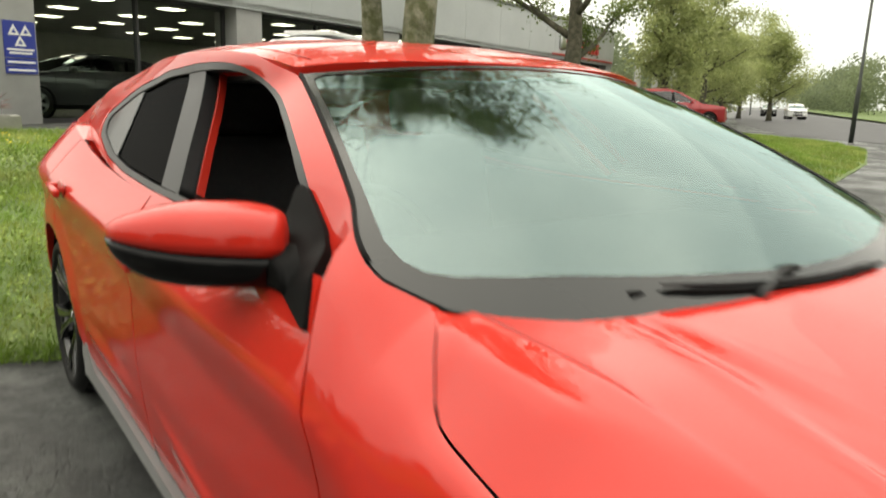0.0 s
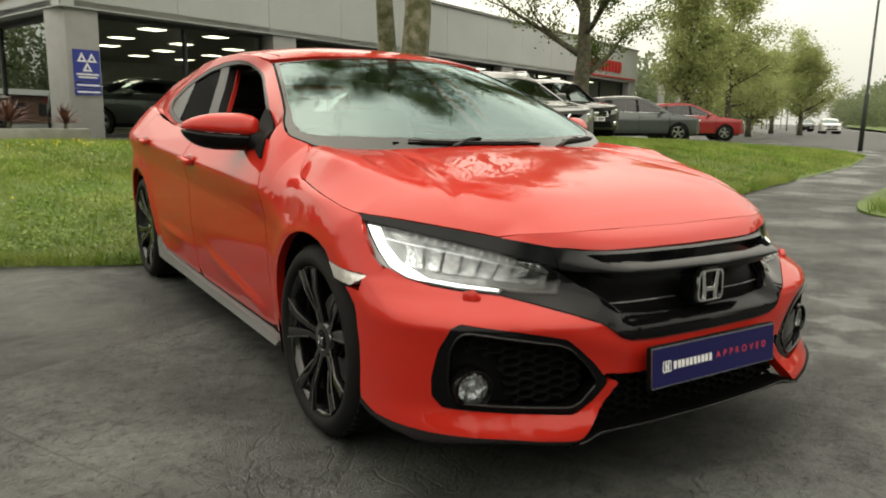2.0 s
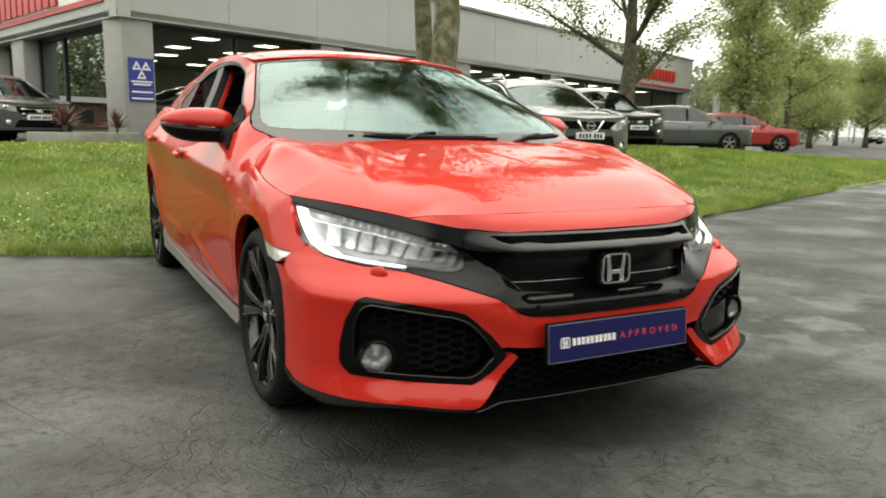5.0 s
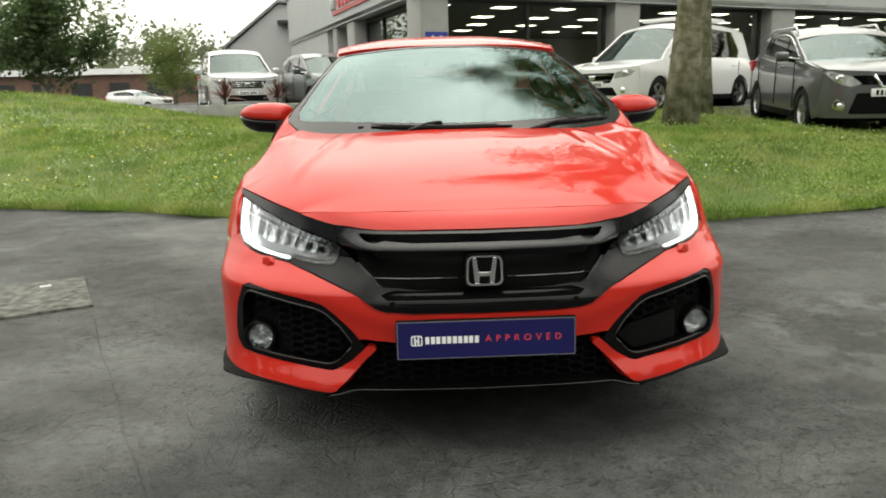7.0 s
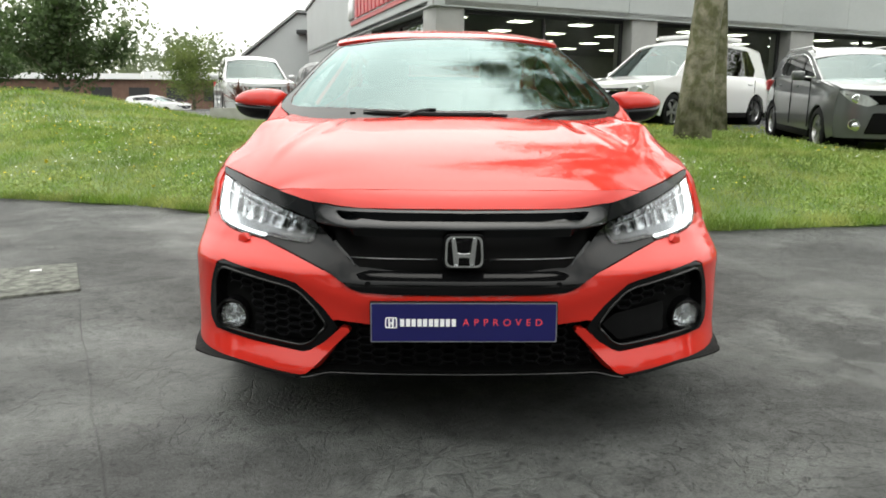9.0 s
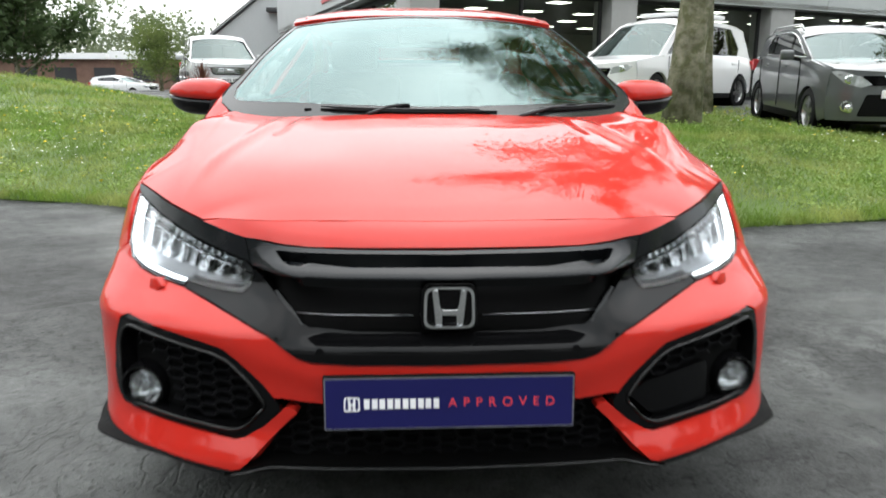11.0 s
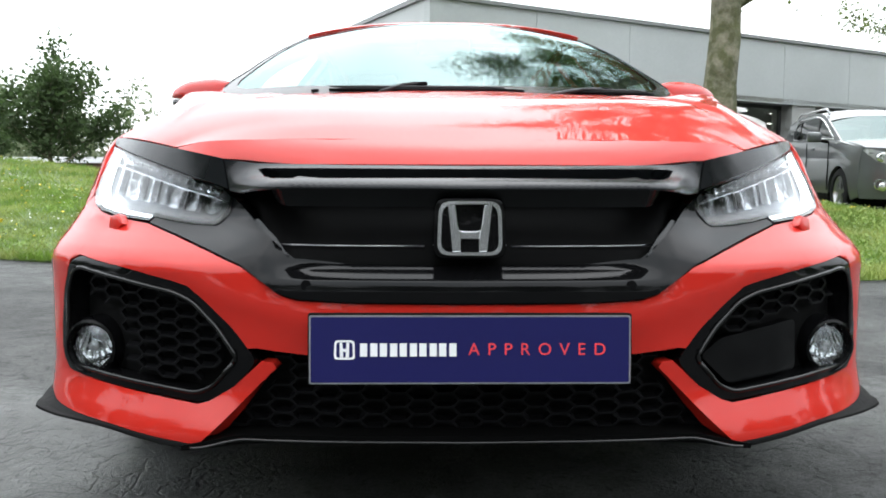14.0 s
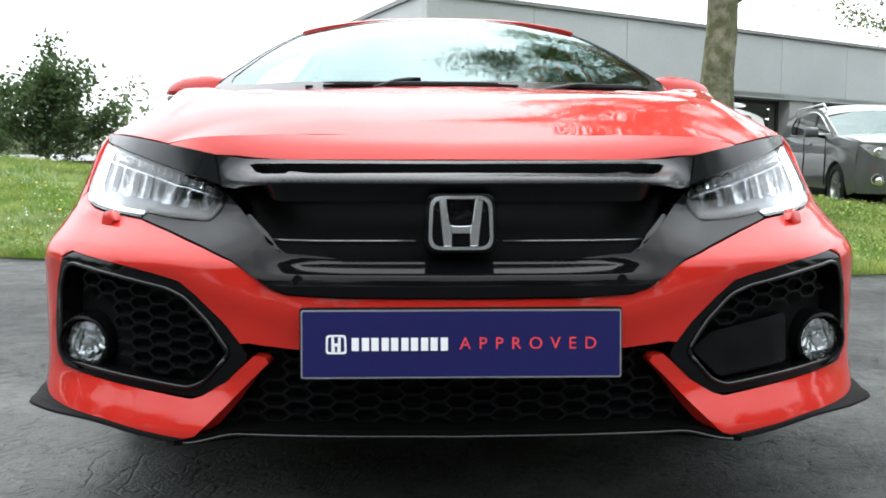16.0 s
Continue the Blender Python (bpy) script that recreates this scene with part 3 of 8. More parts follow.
def land(x, y):
    d = edge_dist(x, y)
    if d <= 0:
        return base_h(y)
    top = 0.58 - 0.5 * smooth01((x - 9) / 18)
    top -= 0.29 * math.exp(-((x - 6.5) / 1.8) ** 2) * (1 - smooth01((y - 10.5) / 3.5))
    mound = 0.62 * smooth01((-3.2 - x) / 5.0) * (1 - smooth01((y - 12.5) / 4.0))
    wide = 4.6 + 3.0 * smooth01((-3.5 - x) / 4)
    t = min(1.0, d / wide)
    return base_h(y) * (1 - t) + (top + mound) * math.sin(math.pi / 2 * t) ** 1.15


def spaced(lo, hi, a, b, fine, grow=1.35):
    """Grid lines: fine between a and b, growing wider outside."""
    mid = list(np.arange(a, b + 1e-6, fine))
    s, x, left = fine, a, []
    while x > lo:
        s *= grow
        x -= s
        left.append(x)
    s, x, right = fine, b, []
    while x < hi:
        s *= grow
        x += s
        right.append(x)
    return left[::-1] + mid + right


gx, gy = spaced(-900, 900, -9, 16, 0.5), spaced(-900, 900, -4, 18, 0.5)
gv = []
for yy in gy:
    for xx in gx:
        on_bank = edge_dist(xx, yy) > 0.05
        gv.append((xx, yy, land(xx, yy) - (0.03 if on_bank else 0.0)))
nx = len(gx)
gf = [(j * nx + i, j * nx + i + 1, (j + 1) * nx + i + 1, (j + 1) * nx + i) for j in range(len(gy) - 1) for i in range(nx - 1)]
ground = tagged(mesh_ob("ground", gv, gf, M_TARMAC, smooth=True), "dark worn damp tarmac with cracks and stains", "ground", kind="structure")

bank_outline = EDGE + BACK
bank = sheet("grass_bank", bank_outline, lambda a, b: (a, b, land(a, b) + 0.018), M_GRASS, None, 0.55, 0.06, 0.02)
tagged(bank, "sloping bank of mown grass along the tarmac edge", "lawn", kind="structure")
VERGE = [(6.35, 2.6), (6.6, 3.25), (7.15, 3.6), (9.4, 4.45), (14, 6.2), (20, 9.0), (24.5, 12.0), (25.5, 11.0), (20, -2), (15, -9), (11, -6)]
verge = sheet("grass_verge", rounded(VERGE, 0.5), lambda a, b: (a, b, base_h(b) + 0.03 + 0.05 * min(1, max(0, a - 6.5))), M_GRASS, None, 0.6, 0.06, 0.02)
tagged(verge, "patch of mown grass between footpath and road", "lawn", kind="structure")


def strip(name, pts, width, z, material, label, category):
    vs, fs = [], []
    for i, p in enumerate(pts):
        a, b = Vector(pts[max(i - 1, 0)]), Vector(pts[min(i + 1, len(pts) - 1)])
        t = (b - a).normalized()
        n = Vector((-t.y, t.x))
        for s in (-0.5, 0.5):
            q = Vector(p) + n * width * s
            vs.append((q.x, q.y, z))
    for i in range(len(pts) - 1):
        fs.append((2 * i, 2 * i + 2, 2 * i + 3, 2 * i + 1))
    return tagged(mesh_ob(name, vs, fs, material), label, category, kind="structure")


ROAD = [(0, -47), (14, -25), (21, -9), (27, 4.5), (33, 15), (46.5, 26), (83, 51), (150, 95), (260, 165)]
M_ROAD = shader("pale_wet_road", (0.07, 0.07, 0.072), 0.7, spec=0.2, vary=0.2, scale=0.6, bump=0.2)
strip("road", ROAD, 10.5, 0.06, M_ROAD, "wet grey main road beside the verge", "road")
far_lawn = [(33, 4), (40, 13), (52, 22.5), (88, 46), (155, 89), (260, 150), (300, -60), (60, -80), (26, -20)]
tagged(sheet("far_grass", far_lawn, lambda a, b: (a, b, 0.10 + 0.004 * max(0, a - 34)), M_GRASS, None, 8, 0.05, 0.02), "grass beyond the main road", "lawn", kind="structure")

# grass blades: short, thick near the tarmac
rng = np.random.default_rng(4)


def tuft_field(name, area, count, h0, h1, w, material, label, keep=None):
    (x0, y0), (x1, y1) = area
    vs, fs = [], []
    made = 0
    while made < count:
        x, y = rng.uniform(x0, x1), rng.uniform(y0, y1)
        if not keep(x, y):
            continue
        z = land(x, y) + 0.015
        hgt = rng.uniform(h0, h1) * (0.6 + 0.8 * (noise.noise((x * 0.8, y * 0.8, 3)) * 0.5 + 0.5))
        a = rng.uniform(0, 2 * math.pi)
        lx, ly = rng.normal(0, 0.5) * hgt, rng.normal(0, 0.5) * hgt
        cx, cy = math.cos(a) * w, math.sin(a) * w
        k = len(vs)
        vs += [(x - cx, y - cy, z), (x + cx, y + cy, z), (x + lx, y + ly, z + hgt)]
        fs.append((k, k + 1, k + 2))
        made += 1
    return tagged(mesh_ob(name, vs, fs, material), label, "grass", kind="stuff")


def in_bank(lo, hi):
    def f(x, y):
        d = edge_dist(x, y)
        return lo < d < hi and y < 14.0 - 0.15 * abs(x)
    return f


tuft_field("grass", ((-5.5, 3.5), (8.5, 9.5)), 90000, 0.025, 0.07, 0.004, M_BLADE, "short green lawn blades covering the bank", in_bank(-0.04, 3.2))
tuft_field("grass", ((-10, 5), (14, 13)), 60000, 0.03, 0.09, 0.008, M_BLADE, "short green lawn blades farther up the bank", in_bank(2.2, 8.5))
tuft_field("grass", ((-5.5, 3.2), (10, 7.5)), 9000, 0.03, 0.11, 0.005, M_BLADE, "longer blades hanging over the tarmac edge", in_bank(-0.07, 0.12))

tuft_field("grass", ((8, 2), (27, 20)), 60000, 0.04, 0.10, 0.010, M_BLADE, "short green lawn blades along the footpath", lambda x, y: edge_dist(x, y) > 0.05 and y < 14.5 + 0.25 * (x - 8))

tuft_field("grass", ((6.4, 0.5), (12, 5.2)), 14000, 0.09, 0.15, 0.006, M_BLADE, "short green blades on the grass verge", lambda x, y: x > 6.55 and y < 3.35 + 0.38 * (x - 7.0))


def flower_field(name, area, count, size, material, label, keep):
    (x0, y0), (x1, y1) = area
    vs, fs = [], []
    made = 0
    while made < count:
        x, y = rng.uniform(x0, x1), rng.uniform(y0, y1)
        if not keep(x, y) or noise.noise((x * 0.45, y * 0.45, 9)) < 0.02:
            continue
        z = land(x, y) + rng.uniform(0.05, 0.10)
        k, n = len(vs), 6
        s = size * rng.uniform(0.6, 1.2)
        tx, ty = rng.normal(0, 0.3, 2)
        vs.append((x, y, z + s * 0.5))
        for i in range(n):
            a = 2 * math.pi * i / n
            dx, dy = math.cos(a) * s, math.sin(a) * s
            vs.append((x + dx, y + dy, z + tx * dx + ty * dy))
        fs += [(k, k + 1 + i, k + 1 + (i + 1) % n) for i in range(n)]
        made += 1
    return tagged(mesh_ob(name, vs, fs, material), label, "flowers", kind="stuff")


flower_field("dandelions", ((-10, 4.2), (9, 13)), 500, 0.016, M_YELLOW, "small yellow dandelions scattered in the lawn", in_bank(0.4, 8))
flower_field("daisies", ((-8, 4.2), (9, 10)), 900, 0.009, M_WHITEFL, "tiny white daisies scattered in the lawn", in_bank(0.5, 5))

M_SLAB = shader("worn_slab", (0.125, 0.13, 0.112), 0.85, vary=0.65, scale=14, fine=160, bump=0.8, bump_scale=120, second=(0.055, 0.058, 0.05), mix_scale=22)

# inspection cover let into the tarmac
def drain_cover():
    t = thing("drain_cover", "worn concrete inspection slab set in the tarmac", "drain cover", pose(-2.45, 1.87, base_h(1.84), 0, 0, 26))
    b = bmesh.new()
    box(b, (-0.46, -0.36, -0.05), (0.46, 0.36, 0.012), bevel=0.006)
    part("slab", b, M_SLAB, t, smooth=30)
    for a in ((-0.12, -0.02), (0.25, 0.2)):
        boxed("lifting_plate", (a[0] - 0.03, a[1] - 0.02, 0.012), (a[0] + 0.03, a[1] + 0.02, 0.017), M_SILVER, t, 0.002)


drain_cover()

# ---- the showroom ----
CORNER = Vector((0.0, 15.95, 0.0))
UF = Vector((math.cos(radians(24.5)), math.sin(radians(24.5)), 0))
UL = Vector((-0.30, 0.954, 0)).normalized()
NF = Vector((UF.y, -UF.x, 0))
NL = Vector((-UL.y, UL.x, 0))
M_FRONT = Matrix(((UF.x, -NF.x, 0, CORNER.x), (UF.y, -NF.y, 0, CORNER.y), (0, 0, 1, 0), (0, 0, 0, 1)))
M_LEFT = Matrix(((UL.x, -NL.x, 0, CORNER.x), (UL.y, -NL.y, 0, CORNER.y), (0, 0, 1, 0), (0, 0, 0, 1)))
LEN_F, LEN_L, ZB, ZF, ZT = 34.0, 19.0, 0.50, 3.20, 4.95


def wall_box(name, m, u0, u1, v0, v1, z0, z1, material, parent=None, bevel=0.0, label=""):
    return boxed(name, (u0, v0, z0), (u1, v1, z1), material, parent, bevel, m, label)


fascia = thing("fascia", "pale grey panelled fascia band above the showroom windows", "fascia", kind="structure")
n_pan = 12
for i in range(n_pan):
    a = LEN_F * i / n_pan
    wall_box("panel", M_FRONT, a + (0.006 if i else 0.0), LEN_F * (i + 1) / n_pan - 0.006, 0.0, 0.30, ZF, ZT, M_CLAD, fascia)
wall_box("gutter", M_FRONT, -0.05, LEN_F + 0.05, -0.07, 0.35, ZT, ZT + 0.09, M_CLAD_D, fascia)
b = bmesh.new()
prism(b, [(0.004, ZF), (LEN_L, ZF), (LEN_L, 5.15), (8.7, 5.95), (0.004, ZT)], 0.3, M_LEFT @ Matrix(((1, 0, 0, 0), (0, 0, 1, 0), (0, 1, 0, 0), (0, 0, 0, 1))))
part("gable_panel", b, M_CLAD, fascia)
for a0, z0, a1, z1 in ((-0.05, ZT + 0.0, 8.7, 5.95), (8.7, 5.95, LEN_L, 5.15)):
    b = bmesh.new()
    prism(b, [(a0, z0 + 0.005), (a1, z1 + 0.005), (a1, z1 + 0.12), (a0, z0 + 0.12)], 0.4, M_LEFT @ pose(0, -0.07, 0) @ Matrix(((1, 0, 0, 0), (0, 0, 1, 0), (0, 1, 0, 0), (0, 0, 0, 1))))
    part("verge_trim", b, M_CLAD_D, fascia)
# soffit set back above the windows
SET = 0.45
roof = bmesh.new()
pA, pB, pC = CORNER, CORNER + UF * LEN_F, CORNER + UL * LEN_L
rv = [roof.verts.new(p) for p in (pA + Vector((0, 0, ZF + 0.03)), pB + Vector((0, 0, ZF + 0.03)), pB + UL * LEN_L + Vector((0, 0, ZF + 0.03)), pC + Vector((0, 0, ZF + 0.03)))]
rf = roof.faces.new(rv)
ex = bmesh.ops.extrude_face_region(roof, geom=[rf])["geom"]
bmesh.ops.translate(roof, vec=(0, 0, 0.12), verts=[g for g in ex if isinstance(g, bmesh.types.BMVert)])
bmesh.ops.recalc_face_normals(roof, faces=roof.faces[:])
tagged(part("ceiling", roof, M_SOFFIT), "dark grey showroom ceiling and soffit", "ceiling", kind="structure")
r2 = bmesh.new()
ridge0, ridge1 = pA + UL * 8.7 + Vector((0, 0, 5.93)), pB + UL * 8.7 + Vector((0, 0, 5.93))
q = [pA + Vector((0, 0, ZT)), pB + Vector((0, 0, ZT)), pC + Vector((0, 0, 5.12)), pB + UL * LEN_L + Vector((0, 0, 5.12))]
vv = [r2.verts.new(p) for p in (q[0], q[1], ridge1, ridge0, q[2], q[3])]
r2.faces.new((vv[0], vv[1], vv[2], vv[3])), r2.faces.new((vv[3], vv[2], vv[5], vv[4]))
tagged(part("showroom_roof", r2, M_CLAD_D), "low pitched grey sheet roof", "roof", kind="structure")
tagged(sheet("showroom_floor", [tuple((pA + UF * 0.3 + UL * 0.5).xy), tuple((pB + UL * 0.5).xy), tuple((pB + UL * LEN_L).xy), tuple((pC + UF * 0.3).xy)],
             lambda a, b: (a, b, 0.56), M_FLOOR, None, 4.0, 0.05, 0.01), "polished grey showroom floor", "floor", kind="structure")
back = pA + UL * 13
tagged(wall_box("wall_north", Matrix.Translation(UL * 13) @ M_FRONT, 0.4, LEN_F, 0, 0.2, 0.5, ZF + 0.02, M_INWALL), "dim grey inner wall of the showroom", "wall", kind="structure")
tagged(wall_box("wall_east", M_FRONT, LEN_F - 0.2, LEN_F, 0.32, 12, 0.2, ZF + 0.02, M_CLAD), "pale grey end wall of the showroom", "wall", kind="structure")

COLS = [(0.12, 0.86), (5.85, 6.7), (11.8, 12.8), (18.3, 19.2), (25.4, 26.4), (33.0, 33.9)]
for i, (a, c) in enumerate(COLS):
    tagged(wall_box("column", M_FRONT, a, c, 0.06, 0.8, 0.3, ZF, M_COLUMN, bevel=0.008), "square grey painted column between the shop windows", "column", "showroom columns", kind="structure")
LCOLS = [(0.85, 1.05), (6.4, 7.4), (9.0, 9.6)]
for a, c in LCOLS[1:]:
    tagged(wall_box("column", M_LEFT, a, c, 0.06, 0.7, 0.3, ZF, M_COLUMN, bevel=0.008), "square grey painted column between the shop windows", "column", "showroom columns", kind="structure")
tagged(wall_box("wall_west", M_LEFT, 10.5, LEN_L, 0.06, 0.3, 0.3, ZF, M_CLAD), "pale grey clad side wall with closed bays", "wall", kind="structure")


def shop_window(num, m, a, c, mull):
    w = thing("window_%d" % num, "tall dark-framed shop window reflecting trees", "window", kind="structure")
    z0, z1, v = 0.52, ZF, SET
    for p, q in ((a, a + 0.06), (c - 0.06, c)):
        wall_box("jamb", m, p, q, v, v + 0.1, z0, z1, M_FRAME, w)
    wall_box("head", m, a + 0.06, c - 0.06, v, v + 0.1, z1 - 0.09, z1, M_FRAME, w)
    wall_box("sill", m, a + 0.06, c - 0.06, v, v + 0.1, z0, z0 + 0.12, M_FRAME, w)
    cuts = [a + 0.06] + list(mull) + [c - 0.06]
    for x in mull:
        wall_box("mullion", m, x - 0.035, x + 0.035, v - 0.01, v + 0.1, z0 + 0.12, z1 - 0.09, M_FRAME, w)
    for p, q in zip(cuts, cuts[1:]):
        g = mesh_ob("pane", [m @ Vector(c) for c in ((p, v + 0.04, z0 + 0.12), (q, v + 0.04, z0 + 0.12), (q, v + 0.04, z1 - 0.09), (p, v + 0.04, z1 - 0.09))], [(0, 1, 2, 3)], M_SHOPGLASS, w)
        g.visible_shadow = False


num = 1
for (a0, a1), (b0, b1) in zip(COLS, COLS[1:]):
    shop_window(num, M_FRONT, a1, b0, [(a1 + b0) / 2])
    num += 1
shop_window(num, M_LEFT, 0.5, 6.4, [1.75, 4.5])
shop_window(num + 1, M_LEFT, 7.4, 9.0, [])

lamp = thing("ceiling_light", "flat white square ceiling light panel", "ceiling light", group="showroom ceiling lights")
boxed("light_frame", (-0.30, -0.24, -0.01), (0.30, 0.24, 0.02), M_WHITE, lamp)
boxed("diffuser", (-0.27, -0.21, -0.022), (0.27, 0.21, -0.012), M_CEILLAMP, lamp)
spots = [(1.5 + 2.0 * i + (0.8 if j % 2 else 0.0), 1.9 + 2.5 * j) for i in range(16) for j in range(4)]
for k, (a, c) in enumerate(spots):
    p = M_FRONT @ Vector((a, c, ZF + 0.005))
    at = pose(p.x, p.y, p.z, 0, 0, 24.5)
    if k == 0:
        lamp.matrix_world = at
    else:
        copy_thing(lamp, at)


def bar_sign(name, m, a, c, z0, z1, label, depth=0.09, first=True):
    """A pale round mark and five red blocks in a row, with a red line below."""
    t = thing(name, label, "sign")
    h = z1 - z0
    w = (c - a)
    mk = wall_box("mark", m, *((a, a + w * 0.13) if first else (c - w * 0.13, c)), -depth, 0.0, z0, z1, M_SILVER, t, 0.02)
    x = a + (w * 0.165 if first else 0.0)
    cell = (w * 0.835) / 5
    for i in range(5):
        p, q = x + i * cell, x + (i + 1) * cell - cell * 0.14
        mm = (p + q) / 2
        g = bmesh.new()
        box(g, (p, -depth, z0), (p + cell * 0.36, 0, z1), m)
        box(g, (q - cell * 0.36, -depth, z0), (q, 0, z1), m)
        part("block", g, M_REDSIGN, t)
    return t


s1 = bar_sign("fascia_sign", M_LEFT, 3.3, 9.2, 3.74, 4.36, "row of raised red blocks with silver mark on grey fascia", first=False)
wall_box("stripe", M_LEFT, 0.6, 9.0, -0.05, 0.0, 3.56, 3.68, M_REDSIGN, s1)
wall_box("stripe_backing", M_LEFT, 0.55, 9.3, -0.02, 0.0, 3.70, 4.55, M_WHITE, s1)
s2 = bar_sign("fascia_sign", M_FRONT, 26.0, 31.4, 3.62, 4.18, "smaller row of raised red blocks near the roof end")
wall_box("stripe", M_FRONT, 25.2, 33.6, -0.05, 0.0, 3.32, 3.40, M_REDSIGN, s2)


def test_sign():
    t = thing("test_station_sign", "blue board with three white triangles and print bars", "sign")
    zt = 2.38
    wall_box("board", M_FRONT, 0.24, 0.82, 0.03, 0.058, zt - 0.64, zt, M_NAVY_SIGN, t)
    wall_box("lower_board", M_FRONT, 0.24, 0.82, 0.03, 0.058, zt - 0.78, zt - 0.66, M_NAVY_SIGN, t)
    wall_box("lower_board", M_FRONT, 0.24, 0.82, 0.03, 0.058, zt - 0.92, zt - 0.80, M_NAVY_SIGN, t)
    for cx, top in ((0.42, zt - 0.06), (0.64, zt - 0.06), (0.53, zt - 0.25)):
        h = 0.19
        pts = [(cx - 0.11, top - h), (cx + 0.11, top - h), (cx, top)]
        b = bmesh.new()
        prism(b, pts, 0.006, M_FRONT @ pose(0, 0.03, 0, 90, 0, 0))
        tri = part("triangle", b, M_WHITE, t)
        b = bmesh.new()
        prism(b, [(cx - 0.044, top - h * 0.80), (cx + 0.044, top - h * 0.80), (cx, top - h * 0.42)], 0.003, M_FRONT @ pose(0, 0.024, 0, 90, 0, 0))
        part("triangle_centre", b, M_NAVY_SIGN, tri)
    for i, (x0, x1, z) in enumerate(((0.28, 0.78, 0.50), (0.32, 0.74, 0.56), (0.28, 0.78, 0.72), (0.28, 0.78, 0.86))):
        wall_box("print_bar", M_FRONT, x0, x1, 0.024, 0.03, zt - z - 0.018, zt - z + 0.018, M_WHITE, t)


M_NAVY_SIGN = shader("blue_sign", (0.03, 0.05, 0.30), 0.4, vary=0.05)
test_sign()

# rear hall with a pitched gable and a long low brick block beyond the car park
hall = thing("rear_hall", "plain grey clad hall with low pitched gable", "building")
b = bmesh.new()
prism(b, [(-9.2, 0.4), (-3.5, 0.4), (-3.5, 5.2), (-6.6, 5.35), (-9.2, 3.3)], 16, pose(0, 37, 0) @ Matrix(((1, 0, 0, 0), (0, 0, 1, 0), (0, 1, 0, 0), (0, 0, 0, 1))))
part("wall", b, M_CLAD, hall)
for a0, z0, a1, z1 in ((-9.4, 3.25, -6.6, 5.4), (-6.6, 5.4, -3.3, 5.25)):
    b = bmesh.new()
    prism(b, [(a0, z0), (a1, z1), (a1, z1 + 0.14), (a0, z0 + 0.14)], 16.4, pose(0, 36.8, 0) @ Matrix(((1, 0, 0, 0), (0, 0, 1, 0), (0, 1, 0, 0), (0, 0, 0, 1))))
    part("roof_trim", b, M_CLAD_D, hall)
boxed("door", (-7.0, 36.9, 0.4), (-6.2, 37.05, 1.9), M_FRAME, hall)
boxed("wall_lamp", (-6.6, 36.4, 4.35), (-5.6, 37.0, 4.55), M_FRAME, hall, 0.02)

block = thing("brick_block", "long low brown brick building with white roof edges", "building")
boxed("wall", (-36, 52, 0.3), (-10.5, 62, 2.55), M_BRICK, block)
boxed("roof", (-36.4, 51.6, 2.56), (-20, 62.4, 2.95), M_WHITE, block)
boxed("roof", (-19.8, 51.6, 2.56), (-10.1, 62.4, 3.1), M_WHITE, block)
for i in range(9):
    w = boxed("window", (-34 + i * 2.6, 51.93, 1.1), (-32.6 + i * 2.6, 52.06, 2.0), M_FRAME, block)

# ---- planters with spiky plants beside the showroom corner ----
def planter(x0, x1, y0, y1, z1, label):
    t = thing("planter", label, "planter", pose((x0 + x1) / 2, (y0 + y1) / 2, 0.45), "planters")
    hx, hy, h = (x1 - x0) / 2, (y1 - y0) / 2, z1 - 0.45
    for nm, lo, hi in (("front_wall", (-hx, -hy, -0.2), (hx, -hy + 0.1, h)), ("rear_wall", (-hx, hy - 0.1, -0.2), (hx, hy, h)),
                       ("end_wall", (-hx, -hy + 0.1, -0.2), (-hx + 0.1, hy - 0.1, h)), ("end_wall", (hx - 0.1, -hy + 0.1, -0.2), (hx, hy - 0.1, h))):
        boxed(nm, lo, hi, M_CONC, t, 0.008)
    boxed("soil", (-hx + 0.1, -hy + 0.1, -0.1), (hx - 0.1, hy - 0.1, h - 0.05), M_DIRT, t)
    return t


def spiky_plant(x, y, z, size, seed):
    r = random.Random(seed)
    t = thing("cordyline", "bronze spiky palm-like plant in a planter", "plant", pose(x, y, z), "spiky plants")
    tube("stem", [(0, 0, -0.04), (0, 0, size * 0.22)], [0.03, 0.025], M_BARK, t)
    for i in range(64):
        a = r.uniform(0, 2 * math.pi)
        el = r.uniform(0.05, 1.45)
        ln = size * r.uniform(0.55, 0.85)
        d = Vector((math.cos(a) * math.cos(el), math.sin(a) * math.cos(el), math.sin(el)))
        s = d.cross(Vector((0, 0, 1))).normalized() * 0.014
        p0 = Vector((0, 0, size * 0.2))
        p1 = p0 + d * ln * 0.55
        p2 = p0 + d * ln - Vector((0, 0, ln * 0.12 * math.cos(el)))
        up = s.cross(d).normalized() * 0.006
        mesh_ob("leaf", [p0 - s * 0.6, p0 + s * 0.6, p1 + s, p1 - s, p2, p1 + up], [(0, 1, 2, 5), (0, 5, 3), (3, 5, 4), (5, 2, 4)], M_CORDY, t)


planter(-4.2, -2.25, 12.4, 13.1, 0.86, "low weathered concrete planter on the grass edge")
planter(-1.75, 0.05, 13.0, 13.7, 0.80, "low weathered concrete planter beside the corner column")
for x, y, z, s, seed in ((-3.75, 12.75, 0.84, 0.62, 1), (-2.75, 12.75, 0.84, 0.58, 2), (-1.15, 13.35, 0.78, 0.66, 3), (-0.3, 13.35, 0.78, 0.5, 4)):
    spiky_plant(x, y, z, s, seed)

